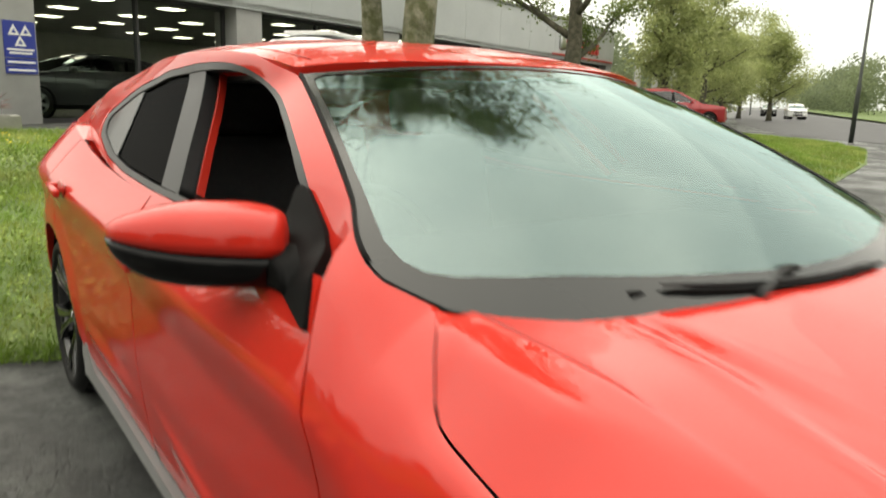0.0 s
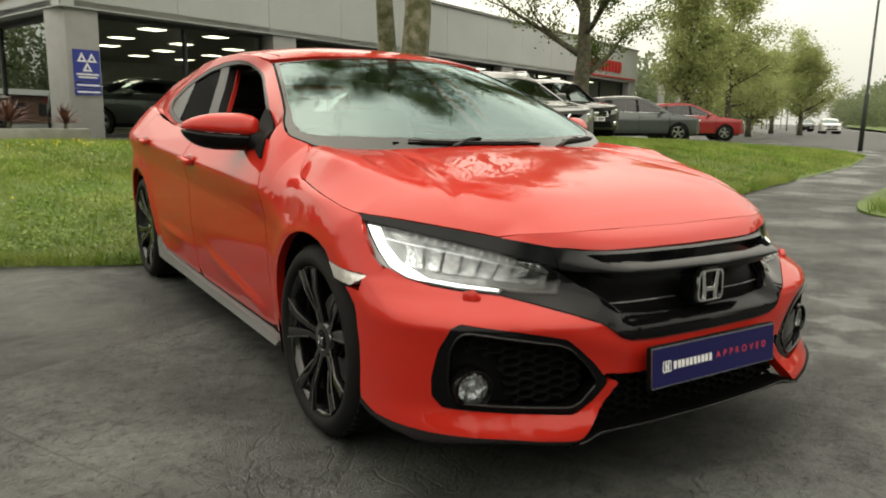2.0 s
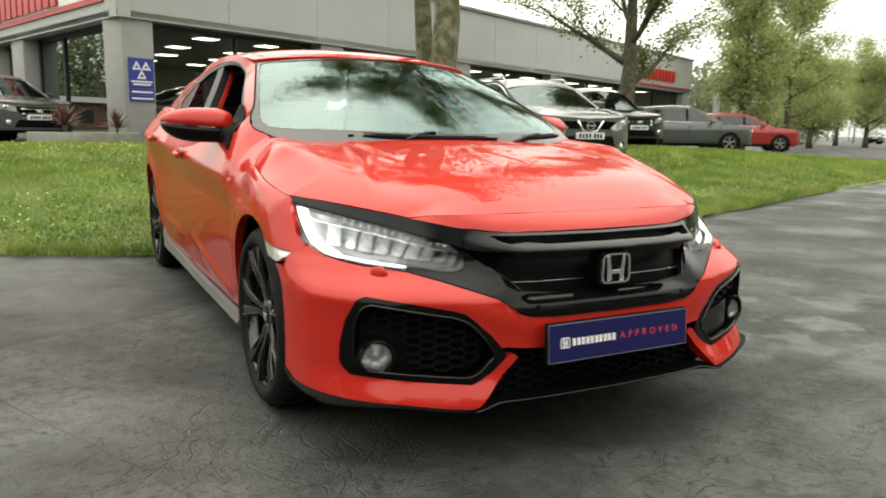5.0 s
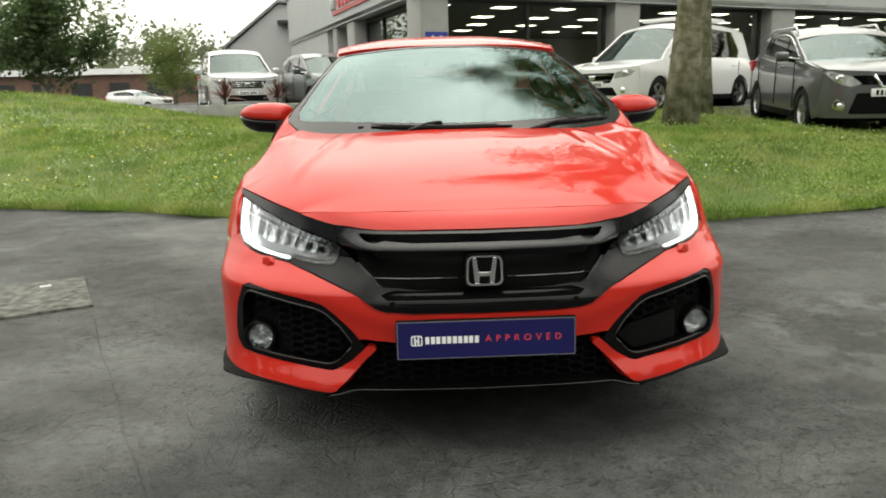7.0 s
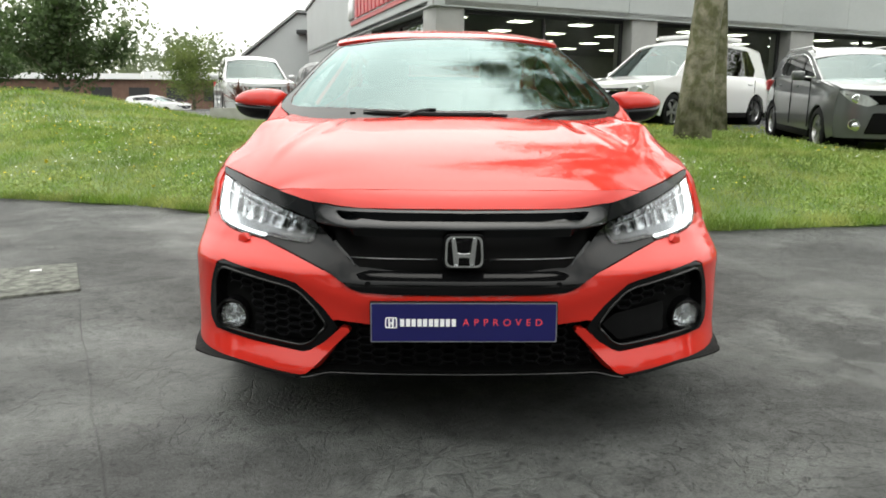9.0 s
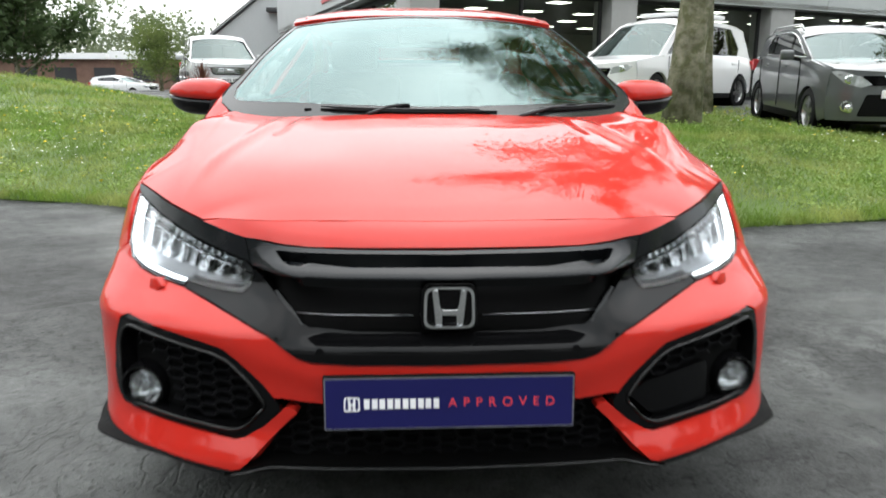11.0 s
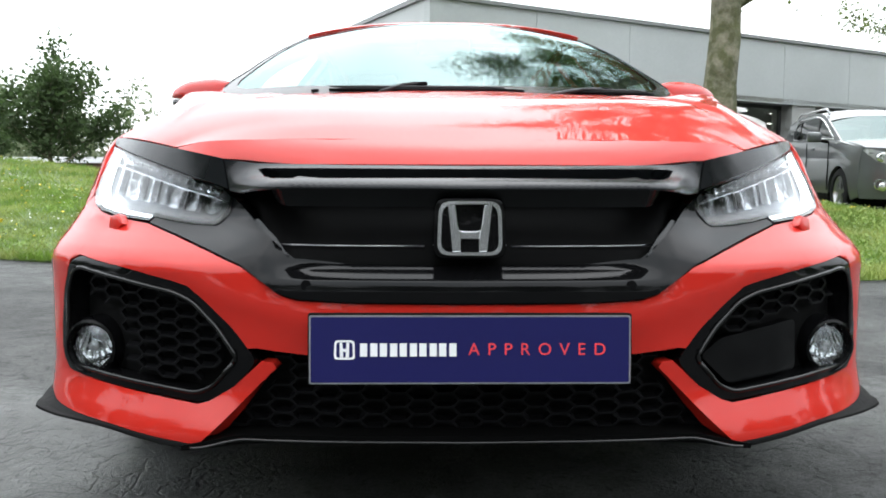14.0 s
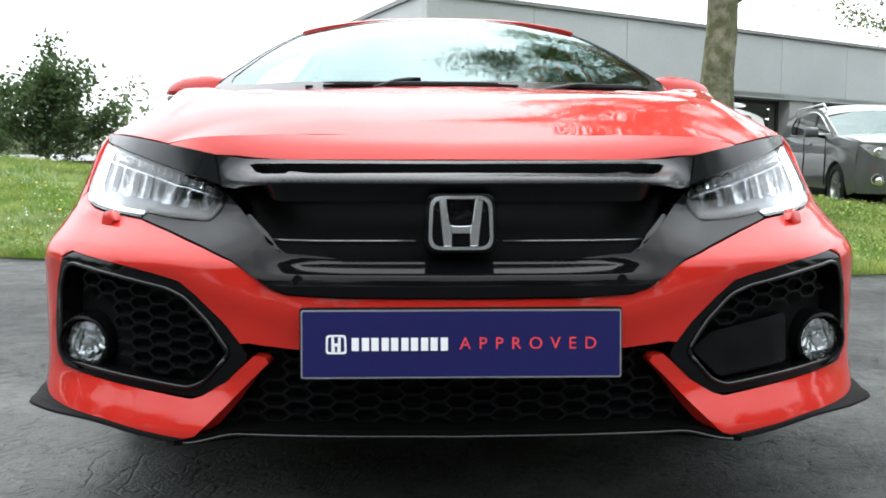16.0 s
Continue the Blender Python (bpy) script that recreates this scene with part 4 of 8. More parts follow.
# ---- trees ----
def leaf_cloud(points, size, rnd, count, spread, flat=0.0):
    """Small folded leaves scattered round the points."""
    vs, fs = [], []
    pts = np.array(points)
    idx = rnd.integers(0, len(pts), count)
    off = rnd.normal(0, spread, (count, 3))
    off[:, 2] *= 0.8
    cen = pts[idx] + off
    ax = rnd.normal(0, 1, (count, 3))
    ax /= np.linalg.norm(ax, axis=1)[:, None]
    bx = np.cross(ax, rnd.normal(0, 1, (count, 3)))
    bx /= np.linalg.norm(bx, axis=1)[:, None] + 1e-9
    s = size * rnd.uniform(0.6, 1.3, (count, 1))
    v = np.stack([cen - ax * s, cen + bx * s * 0.6, cen + ax * s, cen - bx * s * 0.6], 1).reshape(-1, 3)
    f = np.arange(count * 4).reshape(-1, 4)
    return v, f


# clover and small broad leaves low in the lawn
clover_rnd = np.random.default_rng(41)
spots_c = []
while len(spots_c) < 5000:
    cx, cy = clover_rnd.uniform(-6, 9), clover_rnd.uniform(3.6, 9.5)
    if 0.05 < edge_dist(cx, cy) < 4.5 and noise.noise((cx * 0.7, cy * 0.7, 5)) > -0.15:
        spots_c.append((cx, cy, land(cx, cy) + 0.045))
cv, cf = leaf_cloud(spots_c, 0.013, clover_rnd, 45000, 0.035)
cv[:, 2] = np.maximum(cv[:, 2], 0.0)
tagged(mesh_ob("clover", cv, cf, M_CLOVER), "low clover leaves mixed into the lawn", "clover", kind="stuff")


def tree(base, height, trunk_r, fork, crown_r, leaf_mat, label, seed, leaves=9000, leaf=0.07, limbs=7, lean=(0, 0), spread=0.45, droop=0.0, low=0.4, clear_of=None, bark=None, first=None):
    r = random.Random(seed)
    rnd = np.random.default_rng(seed)
    bark = bark or M_BARK
    t = thing("tree", label, "tree", pose(*base))
    path, rad = [], []
    n = 9
    for i in range(n + 1):
        s = i / n
        path.append((lean[0] * s + r.uniform(-0.03, 0.03) * (i > 0), lean[1] * s + r.uniform(-0.03, 0.03) * (i > 0), -0.15 + (height * 0.92 + 0.15) * s))
        flare = 1 + 0.35 * max(0, 1 - s * 12)
        rad.append(trunk_r * flare * (1 - 0.86 * max(0, s - 0.15) / 0.85))
    tube("trunk", path, rad, bark, t, 14)
    tips = []

    def limb(p, d, ln, rr, depth):
        pts, rs = [p], [rr]
        q = Vector(p)
        dd = Vector(d).normalized()
        k = 5
        for i in range(k):
            dd = (dd + Vector((r.uniform(-0.22, 0.22), r.uniform(-0.22, 0.22), r.uniform(-0.08, 0.2) - droop))).normalized()
            q = q + dd * ln / k
            pts.append(q.copy())
            rs.append(max(rr * (1 - 0.8 * (i + 1) / k), 0.006))
            if i >= 2 or depth:
                tips.append(tuple(q))
        if depth == 0:
            tube("limb", pts, rs, bark, t, 7)
        else:
            twigs.append((pts, rs))
        if depth < 2:
            for i in range(3 if depth else 4):
                j = r.randint(1, k)
                side = Vector((r.uniform(-1, 1), r.uniform(-1, 1), r.uniform(-0.2, 0.7)))
                limb(pts[j], dd * 0.6 + side, ln * r.uniform(0.4, 0.6), max(rs[j] * 0.6, 0.008), depth + 1)
    twigs = []
    for i in range(limbs):
        s = fork + (0.95 - fork) * i / max(1, limbs - 1)
        p = Vector(path[0]).lerp(Vector(path[-1]), s)
        a = i * 2.4 + r.uniform(-0.4, 0.4) + (first or 0.0)
        el = 0.25 + 0.8 * s
        ln = crown_r * (1.05 - 0.45 * s) * r.uniform(0.8, 1.1)
        limb(p, (math.cos(a) * math.cos(el), math.sin(a) * math.cos(el), math.sin(el)), ln, trunk_r * (0.55 - 0.35 * s), 0)
    vs, fs = [], []
    for pts, rs in twigs:
        v, f = tube_pts(pts, rs, 4)
        k = len(vs)
        vs += v
        fs += [tuple(i + k for i in g) for g in f]
    tagged(mesh_ob("twig_mass", vs, fs, bark, t), kind="stuff")
    v, f = leaf_cloud(tips, leaf, rnd, leaves, spread)
    if clear_of:
        # leaves past a steep line from the drive are cut, clearing the windscreen's reflection
        c = v.reshape(-1, 4, 3).mean(1) + np.array([base])
        rise = np.degrees(np.arctan2(c[:, 2] - 1.0, np.hypot(c[:, 0] - clear_of[0], c[:, 1] - clear_of[1])))
        v = v.reshape(-1, 4, 3)[rise + rnd.normal(0, 2.0, len(c)) < clear_of[2]].reshape(-1, 3)
        f = np.arange(len(v)).reshape(-1, 4)
    mesh_ob("crown", v, f, leaf_mat, t)
    return t


tree((3.2, 7.4, land(3.2, 7.4)), 9.5, 0.185, 0.275, 3.7, M_LEAF, "tall tree with mottled mossy trunk on the bank", 3, 30000, 0.05, 10, (0.5, 0.1), 0.30, clear_of=(0.2, 1.5, 51), first=-0.25)
tree((4.85, 11.0, land(4.85, 11)), 9.5, 0.18, 0.36, 3.6, M_LEAF, "second mossy-trunked tree behind on the bank", 5, 22000, 0.05, 9, (-0.2, 0.3), 0.30, clear_of=(0.2, 1.5, 49))
tree((13.6, 15.6, land(13.6, 15.6)), 8.0, 0.25, 0.26, 3.4, M_LEAF, "forked sparse-leaved tree beside the parked cars", 8, 24000, 0.05, 10, (0.3, 0.2), 0.20, bark=M_BARK_D)
for i, (x, y, h, cr, sd) in enumerate(((31.7, 27.0, 9.4, 2.3, 11), (37.8, 29.0, 10.0, 2.8, 12), (46.5, 33.8, 5.4, 2.0, 13), (57.0, 36.5, 6.0, 3.0, 14), (64.0, 44.0, 6.0, 3.0, 15))):
    tree((x, y, 0.2), h, 0.19, 0.20, cr, M_LEAF_L, "leafy roadside tree in fresh spring green", sd, 26000, 0.085, 13, spread=0.42, bark=M_BARK_D)
tree((-11.0, 21.0, land(-11, 21) - 0.05), 2.55, 0.085, 0.30, 2.1, M_LEAF_D, "small dark-leaved tree beyond the grass mound", 21, 8500, 0.075, 11, spread=0.20)
tree((-15.0, 23.0, 0.6), 2.55, 0.085, 0.30, 2.0, M_LEAF_D, "small dark-leaved tree beyond the grass mound", 22, 8500, 0.075, 11, spread=0.20)
tree((-13.5, 42.0, 0.5), 2.9, 0.10, 0.2, 1.7, M_LEAF, "bushy small tree in front of a brick building", 23, 12000, 0.055, 9, spread=0.4)


def far_wood(name, pts, h0, h1, depth, label, seed, per=900, leaf=0.45, mat=None):
    """A belt of distant woodland: many overlapping leafy crowns of uneven height."""
    rnd = np.random.default_rng(seed)
    cen = []
    for (ax, ay), (bx, by) in zip(pts, pts[1:]):
        k = max(2, int(math.hypot(bx - ax, by - ay) / 4))
        for i in range(k):
            s = (i + rnd.uniform()) / k
            for d in range(2):
                h = rnd.uniform(h0, h1)
                x, y = ax + (bx - ax) * s + rnd.normal(0, depth), ay + (by - ay) * s + rnd.normal(0, depth)
                u = rnd.normal(0, 1, (per // 12, 3))
                u /= np.linalg.norm(u, axis=1)[:, None]
                rad = rnd.uniform(0.55, 1.0, (len(u), 1)) * np.array([[2.6, 2.6, h * 0.5]])
                cen.append(np.array([[x, y, h * 0.52]]) + u * rad)
    cen = np.concatenate(cen)
    v, f = leaf_cloud(cen, leaf, rnd, len(cen) * 5, 0.5)
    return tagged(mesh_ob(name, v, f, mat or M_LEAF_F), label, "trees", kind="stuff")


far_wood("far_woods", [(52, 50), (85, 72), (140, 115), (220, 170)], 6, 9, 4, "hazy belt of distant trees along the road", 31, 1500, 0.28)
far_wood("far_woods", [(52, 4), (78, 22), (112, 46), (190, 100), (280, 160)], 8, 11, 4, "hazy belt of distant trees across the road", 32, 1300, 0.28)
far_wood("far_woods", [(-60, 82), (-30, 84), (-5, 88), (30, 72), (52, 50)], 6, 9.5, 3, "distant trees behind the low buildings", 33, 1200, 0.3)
# added belt behind the viewpoint, so paint and plastic mirror dark trees, not sky
far_wood("far_woods", [(-62, 40), (-50, 15), (-38, -10), (-25, -27), (0, -33), (28, -30), (46, -16), (52, 4)], 11, 17, 2.5, "tall dark tree belt added out of view to darken reflections", 34, 2600, 0.34, M_LEAF_D)
# added belt, placed where the left shop window's reflection looks
far_wood("far_woods", [(-85, 62), (-62, 80), (-38, 85)], 10, 14, 3, "distant tree belt added to darken the shop window reflection", 35, 1600, 0.3)
# ---- the red hatchback: its surfaces ----
# s runs round the nose from the middle to the front wheel arch, z up
NOSE_S = (0, 0.2, 0.33, 0.45, 0.56, 0.66, 0.76, 0.85, 0.94, 1.04, 1.2)
nose_x = curve_fn(list(zip(NOSE_S, (0, 0.2, 0.33, 0.447, 0.552, 0.645, 0.733, 0.800, 0.845, 0.863, 0.868))))
nose_low = curve_fn(list(zip(NOSE_S, (0.030, 0.036, 0.046, 0.070, 0.105, 0.150, 0.210, 0.280, 0.370, 0.480, 0.66))))
nose_mid = curve_fn(list(zip(NOSE_S, (0.060, 0.075, 0.110, 0.185, 0.215, 0.27, 0.335, 0.42, 0.50, 0.58, 0.70))))
nose_up = curve_fn(list(zip(NOSE_S, (0.160, 0.162, 0.168, 0.195, 0.285, 0.38, 0.50, 0.60, 0.67, 0.72, 0.80))))


def nose(s, z):
    a = abs(s)
    lo, mid, up = nose_low(a), nose_mid(a), nose_up(a)
    y = lo + (mid - lo) * smooth01((z - 0.46) / 0.11)
    if z > 0.55:
        y += (up - mid) * min(1.25, (z - 0.55) / 0.17)
    return (math.copysign(nose_x(a), s), y, z)


wide = curve_fn([(0.45, 0.855), (0.7, 0.868), (0.9, 0.872), (1.3, 0.862), (2.0, 0.868), (2.8, 0.872), (3.3, 0.885), (3.6, 0.888), (3.95, 0.845), (4.2, 0.775), (4.45, 0.66)])
tuck_in = curve_fn([(0.12, 0.075), (0.22, 0.038), (0.30, 0.022), (0.42, 0.008), (0.52, 0.0), (0.62, 0.001), (0.70, 0.006), (0.76, 0.015), (0.82, 0.036), (0.90, 0.064), (0.98, 0.095), (1.05, 0.125), (1.2, 0.2)])


def flank(y, z):
    """Half-width of the lower body."""
    x = wide(y) - tuck_in(z)
    if z > 0.62:
        x -= 0.095 * ((z - 0.62) / 0.2) ** 2 * smooth01((1.5 - y) / 0.45)
    k = smooth01((y - 0.98) / 0.42) * smooth01((4.15 - y) / 0.4)
    if k > 0:
        # a sharp shoulder line through the door handles: the panel leans in above it and is hollow below
        line = 0.745 + 0.060 * (y - 1.36) - 0.05 * smooth01((1.36 - y) / 0.4)
        u = z - line
        if u > 0:
            top = BELT(y)
            g = -0.010 + (tuck_in(top) + 0.010) * (u / (top - line)) ** 1.12
        else:
            g = -0.010 + 0.020 * smooth01(-u / 0.13) + (tuck_in(z) if z < 0.52 else 0.0)
        x += (wide(y) - g - x) * k
    return x


def screen(a, b):
    """The windscreen: a across from -1 to 1, b from the bottom to the top."""
    x = a * (0.735 + (0.562 - 0.735) * b)
    y = (1.04 + 0.27 * a * a) * (1 - b) + (1.85 + 0.14 * a * a) * b
    z = (0.893 + 0.035 * a * a) * (1 - b) + (1.272 - 0.035 * a * a) * b + 0.03 * math.sin(math.pi * b) * (1 - 0.4 * a * a)
    return (x, y, z)


# the screen's side edge, from the wing up to the roof, as x and z over y
side_a = curve_fn([(-0.06, 0.935), (-0.028, 0.977), (0.007, 1.014), (0.055, 1.026), (0.11, 1.030), (0.27, 1.012), (0.6, 1.005), (1.0, 1.0)])
EDGE_PTS = [screen(side_a(k / 100), k / 100) for k in range(-6, 101, 2)]
edge_x = curve_fn([(p[1], p[0]) for p in EDGE_PTS])
edge_z = curve_fn([(p[1], p[2]) for p in EDGE_PTS])


def cabin0(y, z):
    return 0.785 - 0.57 * (z - 0.94) - 0.07 * smooth01((1.95 - y) / 0.6) - 0.05 * smooth01((y - 3.2) / 1.0) - 0.045 * smooth01((2.5 - y) / 0.6) * smooth01((z - 1.02) / 0.22)


def cabin1(y, z):
    x = cabin0(y, z)
    if y < 2.5:
        e = edge_z(min(max(y, 1.24), 1.99))
        x += (edge_x(min(max(y, 1.24), 1.99)) + 0.003 - cabin0(y, e)) * smooth01((z - e + 0.16) / 0.16) * smooth01((2.5 - y) / 0.5)
    return x


def cabin(y, z):
    """Half-width of the cabin above the waist; meets the screen's edge along the front pillar and the roof along the rail."""
    x = cabin1(y, z)
    if y > 1.92:
        rail = roof_mid(y) - 0.053
        x += (roof_edge(y) - cabin1(y, rail)) * smooth01((z - rail + 0.10) / 0.10) * smooth01((y - 1.92) / 0.2) * smooth01((3.7 - y) / 0.6)
    return x


# the top edge of the black strips over the headlights, where the bonnet ends
BROW_TOP = [(0.4495, 0.660), (0.529, 0.676), (0.641, 0.697), (0.76, 0.716), (0.870, 0.727)]
brow_top = curve_fn(BROW_TOP)
SHUT = [nose(s, brow_top(s)) for s in (0.4495, 0.49, 0.529, 0.57, 0.61, 0.641, 0.68, 0.72, 0.76, 0.80, 0.84, 0.87)]
hood_mid = curve_fn([(0.17, 0.690), (0.25, 0.730), (0.4, 0.782), (0.6, 0.826), (0.8, 0.858), (1.0, 0.885), (1.1, 0.895), (1.35, 0.92)])
hood_edge = curve_fn([(0.10, 0.46), (0.18, 0.505)] + [(p[1], p[0]) for p in SHUT[3:]] + [(0.8, 0.830), (1.0, 0.814), (1.086, 0.798), (1.16, 0.755), (1.235, 0.703), (1.4, 0.66)])
edge_height = curve_fn([(0.10, 0.640), (0.18, 0.669)] + [(p[1], p[2]) for p in SHUT[3:]] + [(0.8, 0.758), (1.0, 0.790), (1.086, 0.803), (1.16, 0.850), (1.235, 0.901), (1.4, 0.95)])
rear_b = curve_fn([(-0.01, 0.008), (0.15, 0.006), (0.34, -0.011), (0.5, -0.03), (0.63, -0.052), (0.74, -0.066), (0.83, -0.068), (0.935, -0.06)])
REAR = [screen(k / 20, rear_b(k / 20)) for k in range(19)] + [screen(0.935, -0.06)]
rear_y = curve_fn([(p[0], p[1]) for p in REAR])
rear_z = curve_fn([(p[0], p[2]) for p in REAR])


# the bonnet's side crease, from the foot of the front pillar towards the lamp: x and z over y
crease_x = curve_fn([(0.2, 0.48), (0.457, 0.600), (0.62, 0.645), (0.835, 0.705), (0.95, 0.742), (1.1, 0.733), (1.26, 0.700), (1.4, 0.66)])
crease_z = curve_fn([(0.2, 0.70), (0.457, 0.784), (0.62, 0.813), (0.835, 0.851), (0.95, 0.871), (1.1, 0.880), (1.26, 0.890), (1.4, 0.90)])


def hood0(x, y):
    a = abs(x)
    mid = hood_mid(y) + 0.003 * math.sin(math.pi * min(1.0, max(0.0, (y - 0.2) / 0.85)))
    # round nose
    plateau = mid + 0.008 * smooth01((a - 0.1) / 0.5) * smooth01((y - 0.15) / 0.3)
    nose_z = plateau - (plateau - edge_height(y)) * min(a / hood_edge(y), 1.06) ** 4.5
    # flat top, soft-edged crease, steep side
    xc, zc = min(crease_x(y), hood_edge(y) - 0.02), crease_z(y)
    top = mid + (zc - mid) * min(a / xc, 1.0) ** 2.4
    side = zc - (zc - edge_height(y)) * (a - xc) / (hood_edge(y) - xc)
    k = 0.007
    lo, hi = min(top, side), max(top, side)
    folded = lo - k * math.log(1 + math.exp(-(hi - lo) / k))
    ridge = 0.005 * math.exp(-((a - (0.706 - 0.225 * y)) / 0.020) ** 2) * smooth01((y - 0.35) / 0.2) - 0.003 * math.exp(-((a - (0.666 - 0.225 * y)) / 0.03) ** 2) * smooth01((y - 0.35) / 0.2)
    return nose_z + (folded - nose_z) * smooth01((y - 0.35) / 0.35) + ridge


def hood(x, y):
    """The bonnet: falls to the wings and lamps at its sides and meets the glass at its back edge."""
    a = min(abs(x), 0.662)
    yr = rear_y(a)
    fix = (rear_z(a) - hood0(a, yr)) * smooth01((y - 0.55) / (yr - 0.55)) * (1 - smooth01((abs(x) / hood_edge(y) - 0.86) / 0.14) * smooth01((1.16 - y) / 0.05))
    return (x, y, hood0(x, y) + fix)


roof_mid = curve_fn([(1.83, 1.27), (2.0, 1.308), (2.25, 1.343), (2.6, 1.362), (3.0, 1.35), (3.4, 1.30), (3.8, 1.22), (4.15, 1.11)])
roof_edge = curve_fn([(1.83, 0.53), (2.0, 0.57), (2.4, 0.59), (3.0, 0.585), (3.5, 0.56), (4.1, 0.50)])


def roof_top(x, y):
    u = abs(x) / roof_edge(y)
    return (x, y, roof_mid(y) - 0.055 * u ** 2.6)


car = thing("hatchback", "bright red five-door hatchback with black grille and wheels, lights on", "car", pose(0, 0, 0))


def mirror_pts(pts, s):
    return [(s * a, b) for a, b in pts]


def both_ways(half):
    """A closed outline from its right half, listed from the middle round to the middle."""
    return [(a, b) for a, b in half] + [(-a, b) for a, b in reversed(half) if a > 1e-6]


WHEEL_F, WHEEL_R, R_WHEEL = (0.861, 0.290), (3.557, 0.325), 0.310
ARCH = 0.35


def arch_pts(c, a0, a1, n=14, r=ARCH):
    return [(c[0] + r * math.cos(radians(a0 + (a1 - a0) * k / n)), c[1] + 0.005 + r * math.sin(radians(a0 + (a1 - a0) * k / n))) for k in range(n + 1)]


# front bumper: one red moulding round the lower grille and the two fog lamp housings
BEZEL = [(0.359, 0.312), (0.374, 0.334), (0.404, 0.370), (0.451, 0.412), (0.485, 0.438), (0.517, 0.446), (0.628, 0.467), (0.745, 0.484), (0.775, 0.472), (0.806, 0.41),
         (0.822, 0.34), (0.822, 0.29), (0.795, 0.260), (0.70, 0.254), (0.57, 0.246), (0.466, 0.238), (0.444, 0.244), (0.401, 0.268)]
RED_TOP = [(0.0, 0.413), (0.204, 0.414), (0.289, 0.419), (0.318, 0.428), (0.347, 0.448), (0.388, 0.475), (0.448, 0.496), (0.53, 0.521), (0.606, 0.541), (0.69, 0.549), (0.76, 0.559), (0.808, 0.571), (0.845, 0.594)]
half = RED_TOP + [(0.945, 0.566), (1.015, 0.524), (1.10, 0.524)] + [(1.085, 0.46), (1.066, 0.38), (1.062, 0.30), (1.068, 0.22), (1.0, 0.20), (0.86, 0.196)]
half += [(0.667, 0.190), (0.536, 0.178), (0.473, 0.172), (0.456, 0.178), (0.401, 0.229), (0.324, 0.303), (0.331, 0.312), (0.350, 0.314)]
half += BEZEL[:0:-1]
half += [(0.359, 0.336), (0.329, 0.332), (0.271, 0.326), (0.0, 0.324)]


def bumper(s, z):
    """The nose with the lower corners drawn out to a lip, and a crease under the grille."""
    x, y, _ = nose(s, z)
    a = abs(s)
    out = 0.035 * smooth01((0.27 - z) / 0.09) * smooth01((a - 0.3) / 0.12) * (1 - 0.6 * smooth01((a - 0.7) / 0.3))
    fold = 0.006 * math.exp(-((z - (0.385 + 0.10 * smooth01((a - 0.2) / 0.45))) / 0.035) ** 2)
    return (x, y - out - fold, z)


sheet("front_bumper", both_ways(half), bumper, M_PAINT, car, 0.02, 0.03, 0.006)

# lower grille opening, splitter lip and fog lamp housings
sheet("lower_grille_backing", both_ways([(0.0, 0.34), (0.36, 0.35), (0.33, 0.30), (0.40, 0.235), (0.46, 0.176), (0.0, 0.172)]), lambda s, z: (nose(s, z)[0], nose(s, z)[1] + 0.07, z), M_MATTE, car, 0.05, 0.01, 0.004)


def hex_mesh(name, outline, fn, parent, pitch=0.040, height=0.0245, bar=0.0042, depth=0.016):
    """A honeycomb of flattened hexagons inside an outline, laid on fn."""
    def inside(p):
        c = False
        for i in range(len(outline)):
            a, b = outline[i - 1], outline[i]
            if (a[1] > p[1]) != (b[1] > p[1]) and p[0] < (b[0] - a[0]) * (p[1] - a[1]) / (b[1] - a[1]) + a[0]:
                c = not c
        return c
    xs, zs = [p[0] for p in outline], [p[1] for p in outline]
    segs = []
    col, x = 0, min(xs) - pitch
    while x < max(xs) + pitch:
        z = min(zs) - height + (height / 2 if col % 2 else 0)
        while z < max(zs) + height:
            p = [(x + pitch * a, z + height * c) for a, c in ((-0.667, 0), (-0.333, 0.5), (0.333, 0.5), (0.667, 0), (0.333, -0.5))]
            segs += [(p[0], p[1]), (p[1], p[2]), (p[2], p[3])]
            z += height
        x += pitch
        col += 1
    vs, fs = [], []
    for a, b in segs:
        if not (inside(a) and inside(b)):
            continue
        d = Vector((b[0] - a[0], b[1] - a[1]))
        if d.length < 1e-6:
            continue
        n = Vector((-d.y, d.x)).normalized() * bar / 2
        k = len(vs)
        for (px, pz), sg in ((a, 1), (b, 1), (b, -1), (a, -1)):
            q = Vector(fn(px + n.x * sg, pz + n.y * sg))
            vs += [q, q + Vector((0, depth, 0.004))]
        fs += [(k, k + 6, k + 4, k + 2), (k, k + 2, k + 3, k + 1), (k + 4, k + 6, k + 7, k + 5), (k + 2, k + 4, k + 5, k + 3), (k + 6, k, k + 1, k + 7)]
    ob = mesh_ob(name, vs, fs, M_GRIDBLK, parent)
    tagged(ob, kind="stuff")
    ob.data.validate()
    return ob


M_GRIDBLK = shader("black_mesh_plastic", (0.0045, 0.0045, 0.005), 0.40, vary=0.1, spec=0.12)
hex_mesh("lower_mesh", both_ways([(0.0, 0.335), (0.345, 0.345), (0.325, 0.29), (0.39, 0.235), (0.44, 0.186), (0.0, 0.180)]), lambda s, z: (nose(s, z)[0], nose(s, z)[1] + 0.035, z), car)
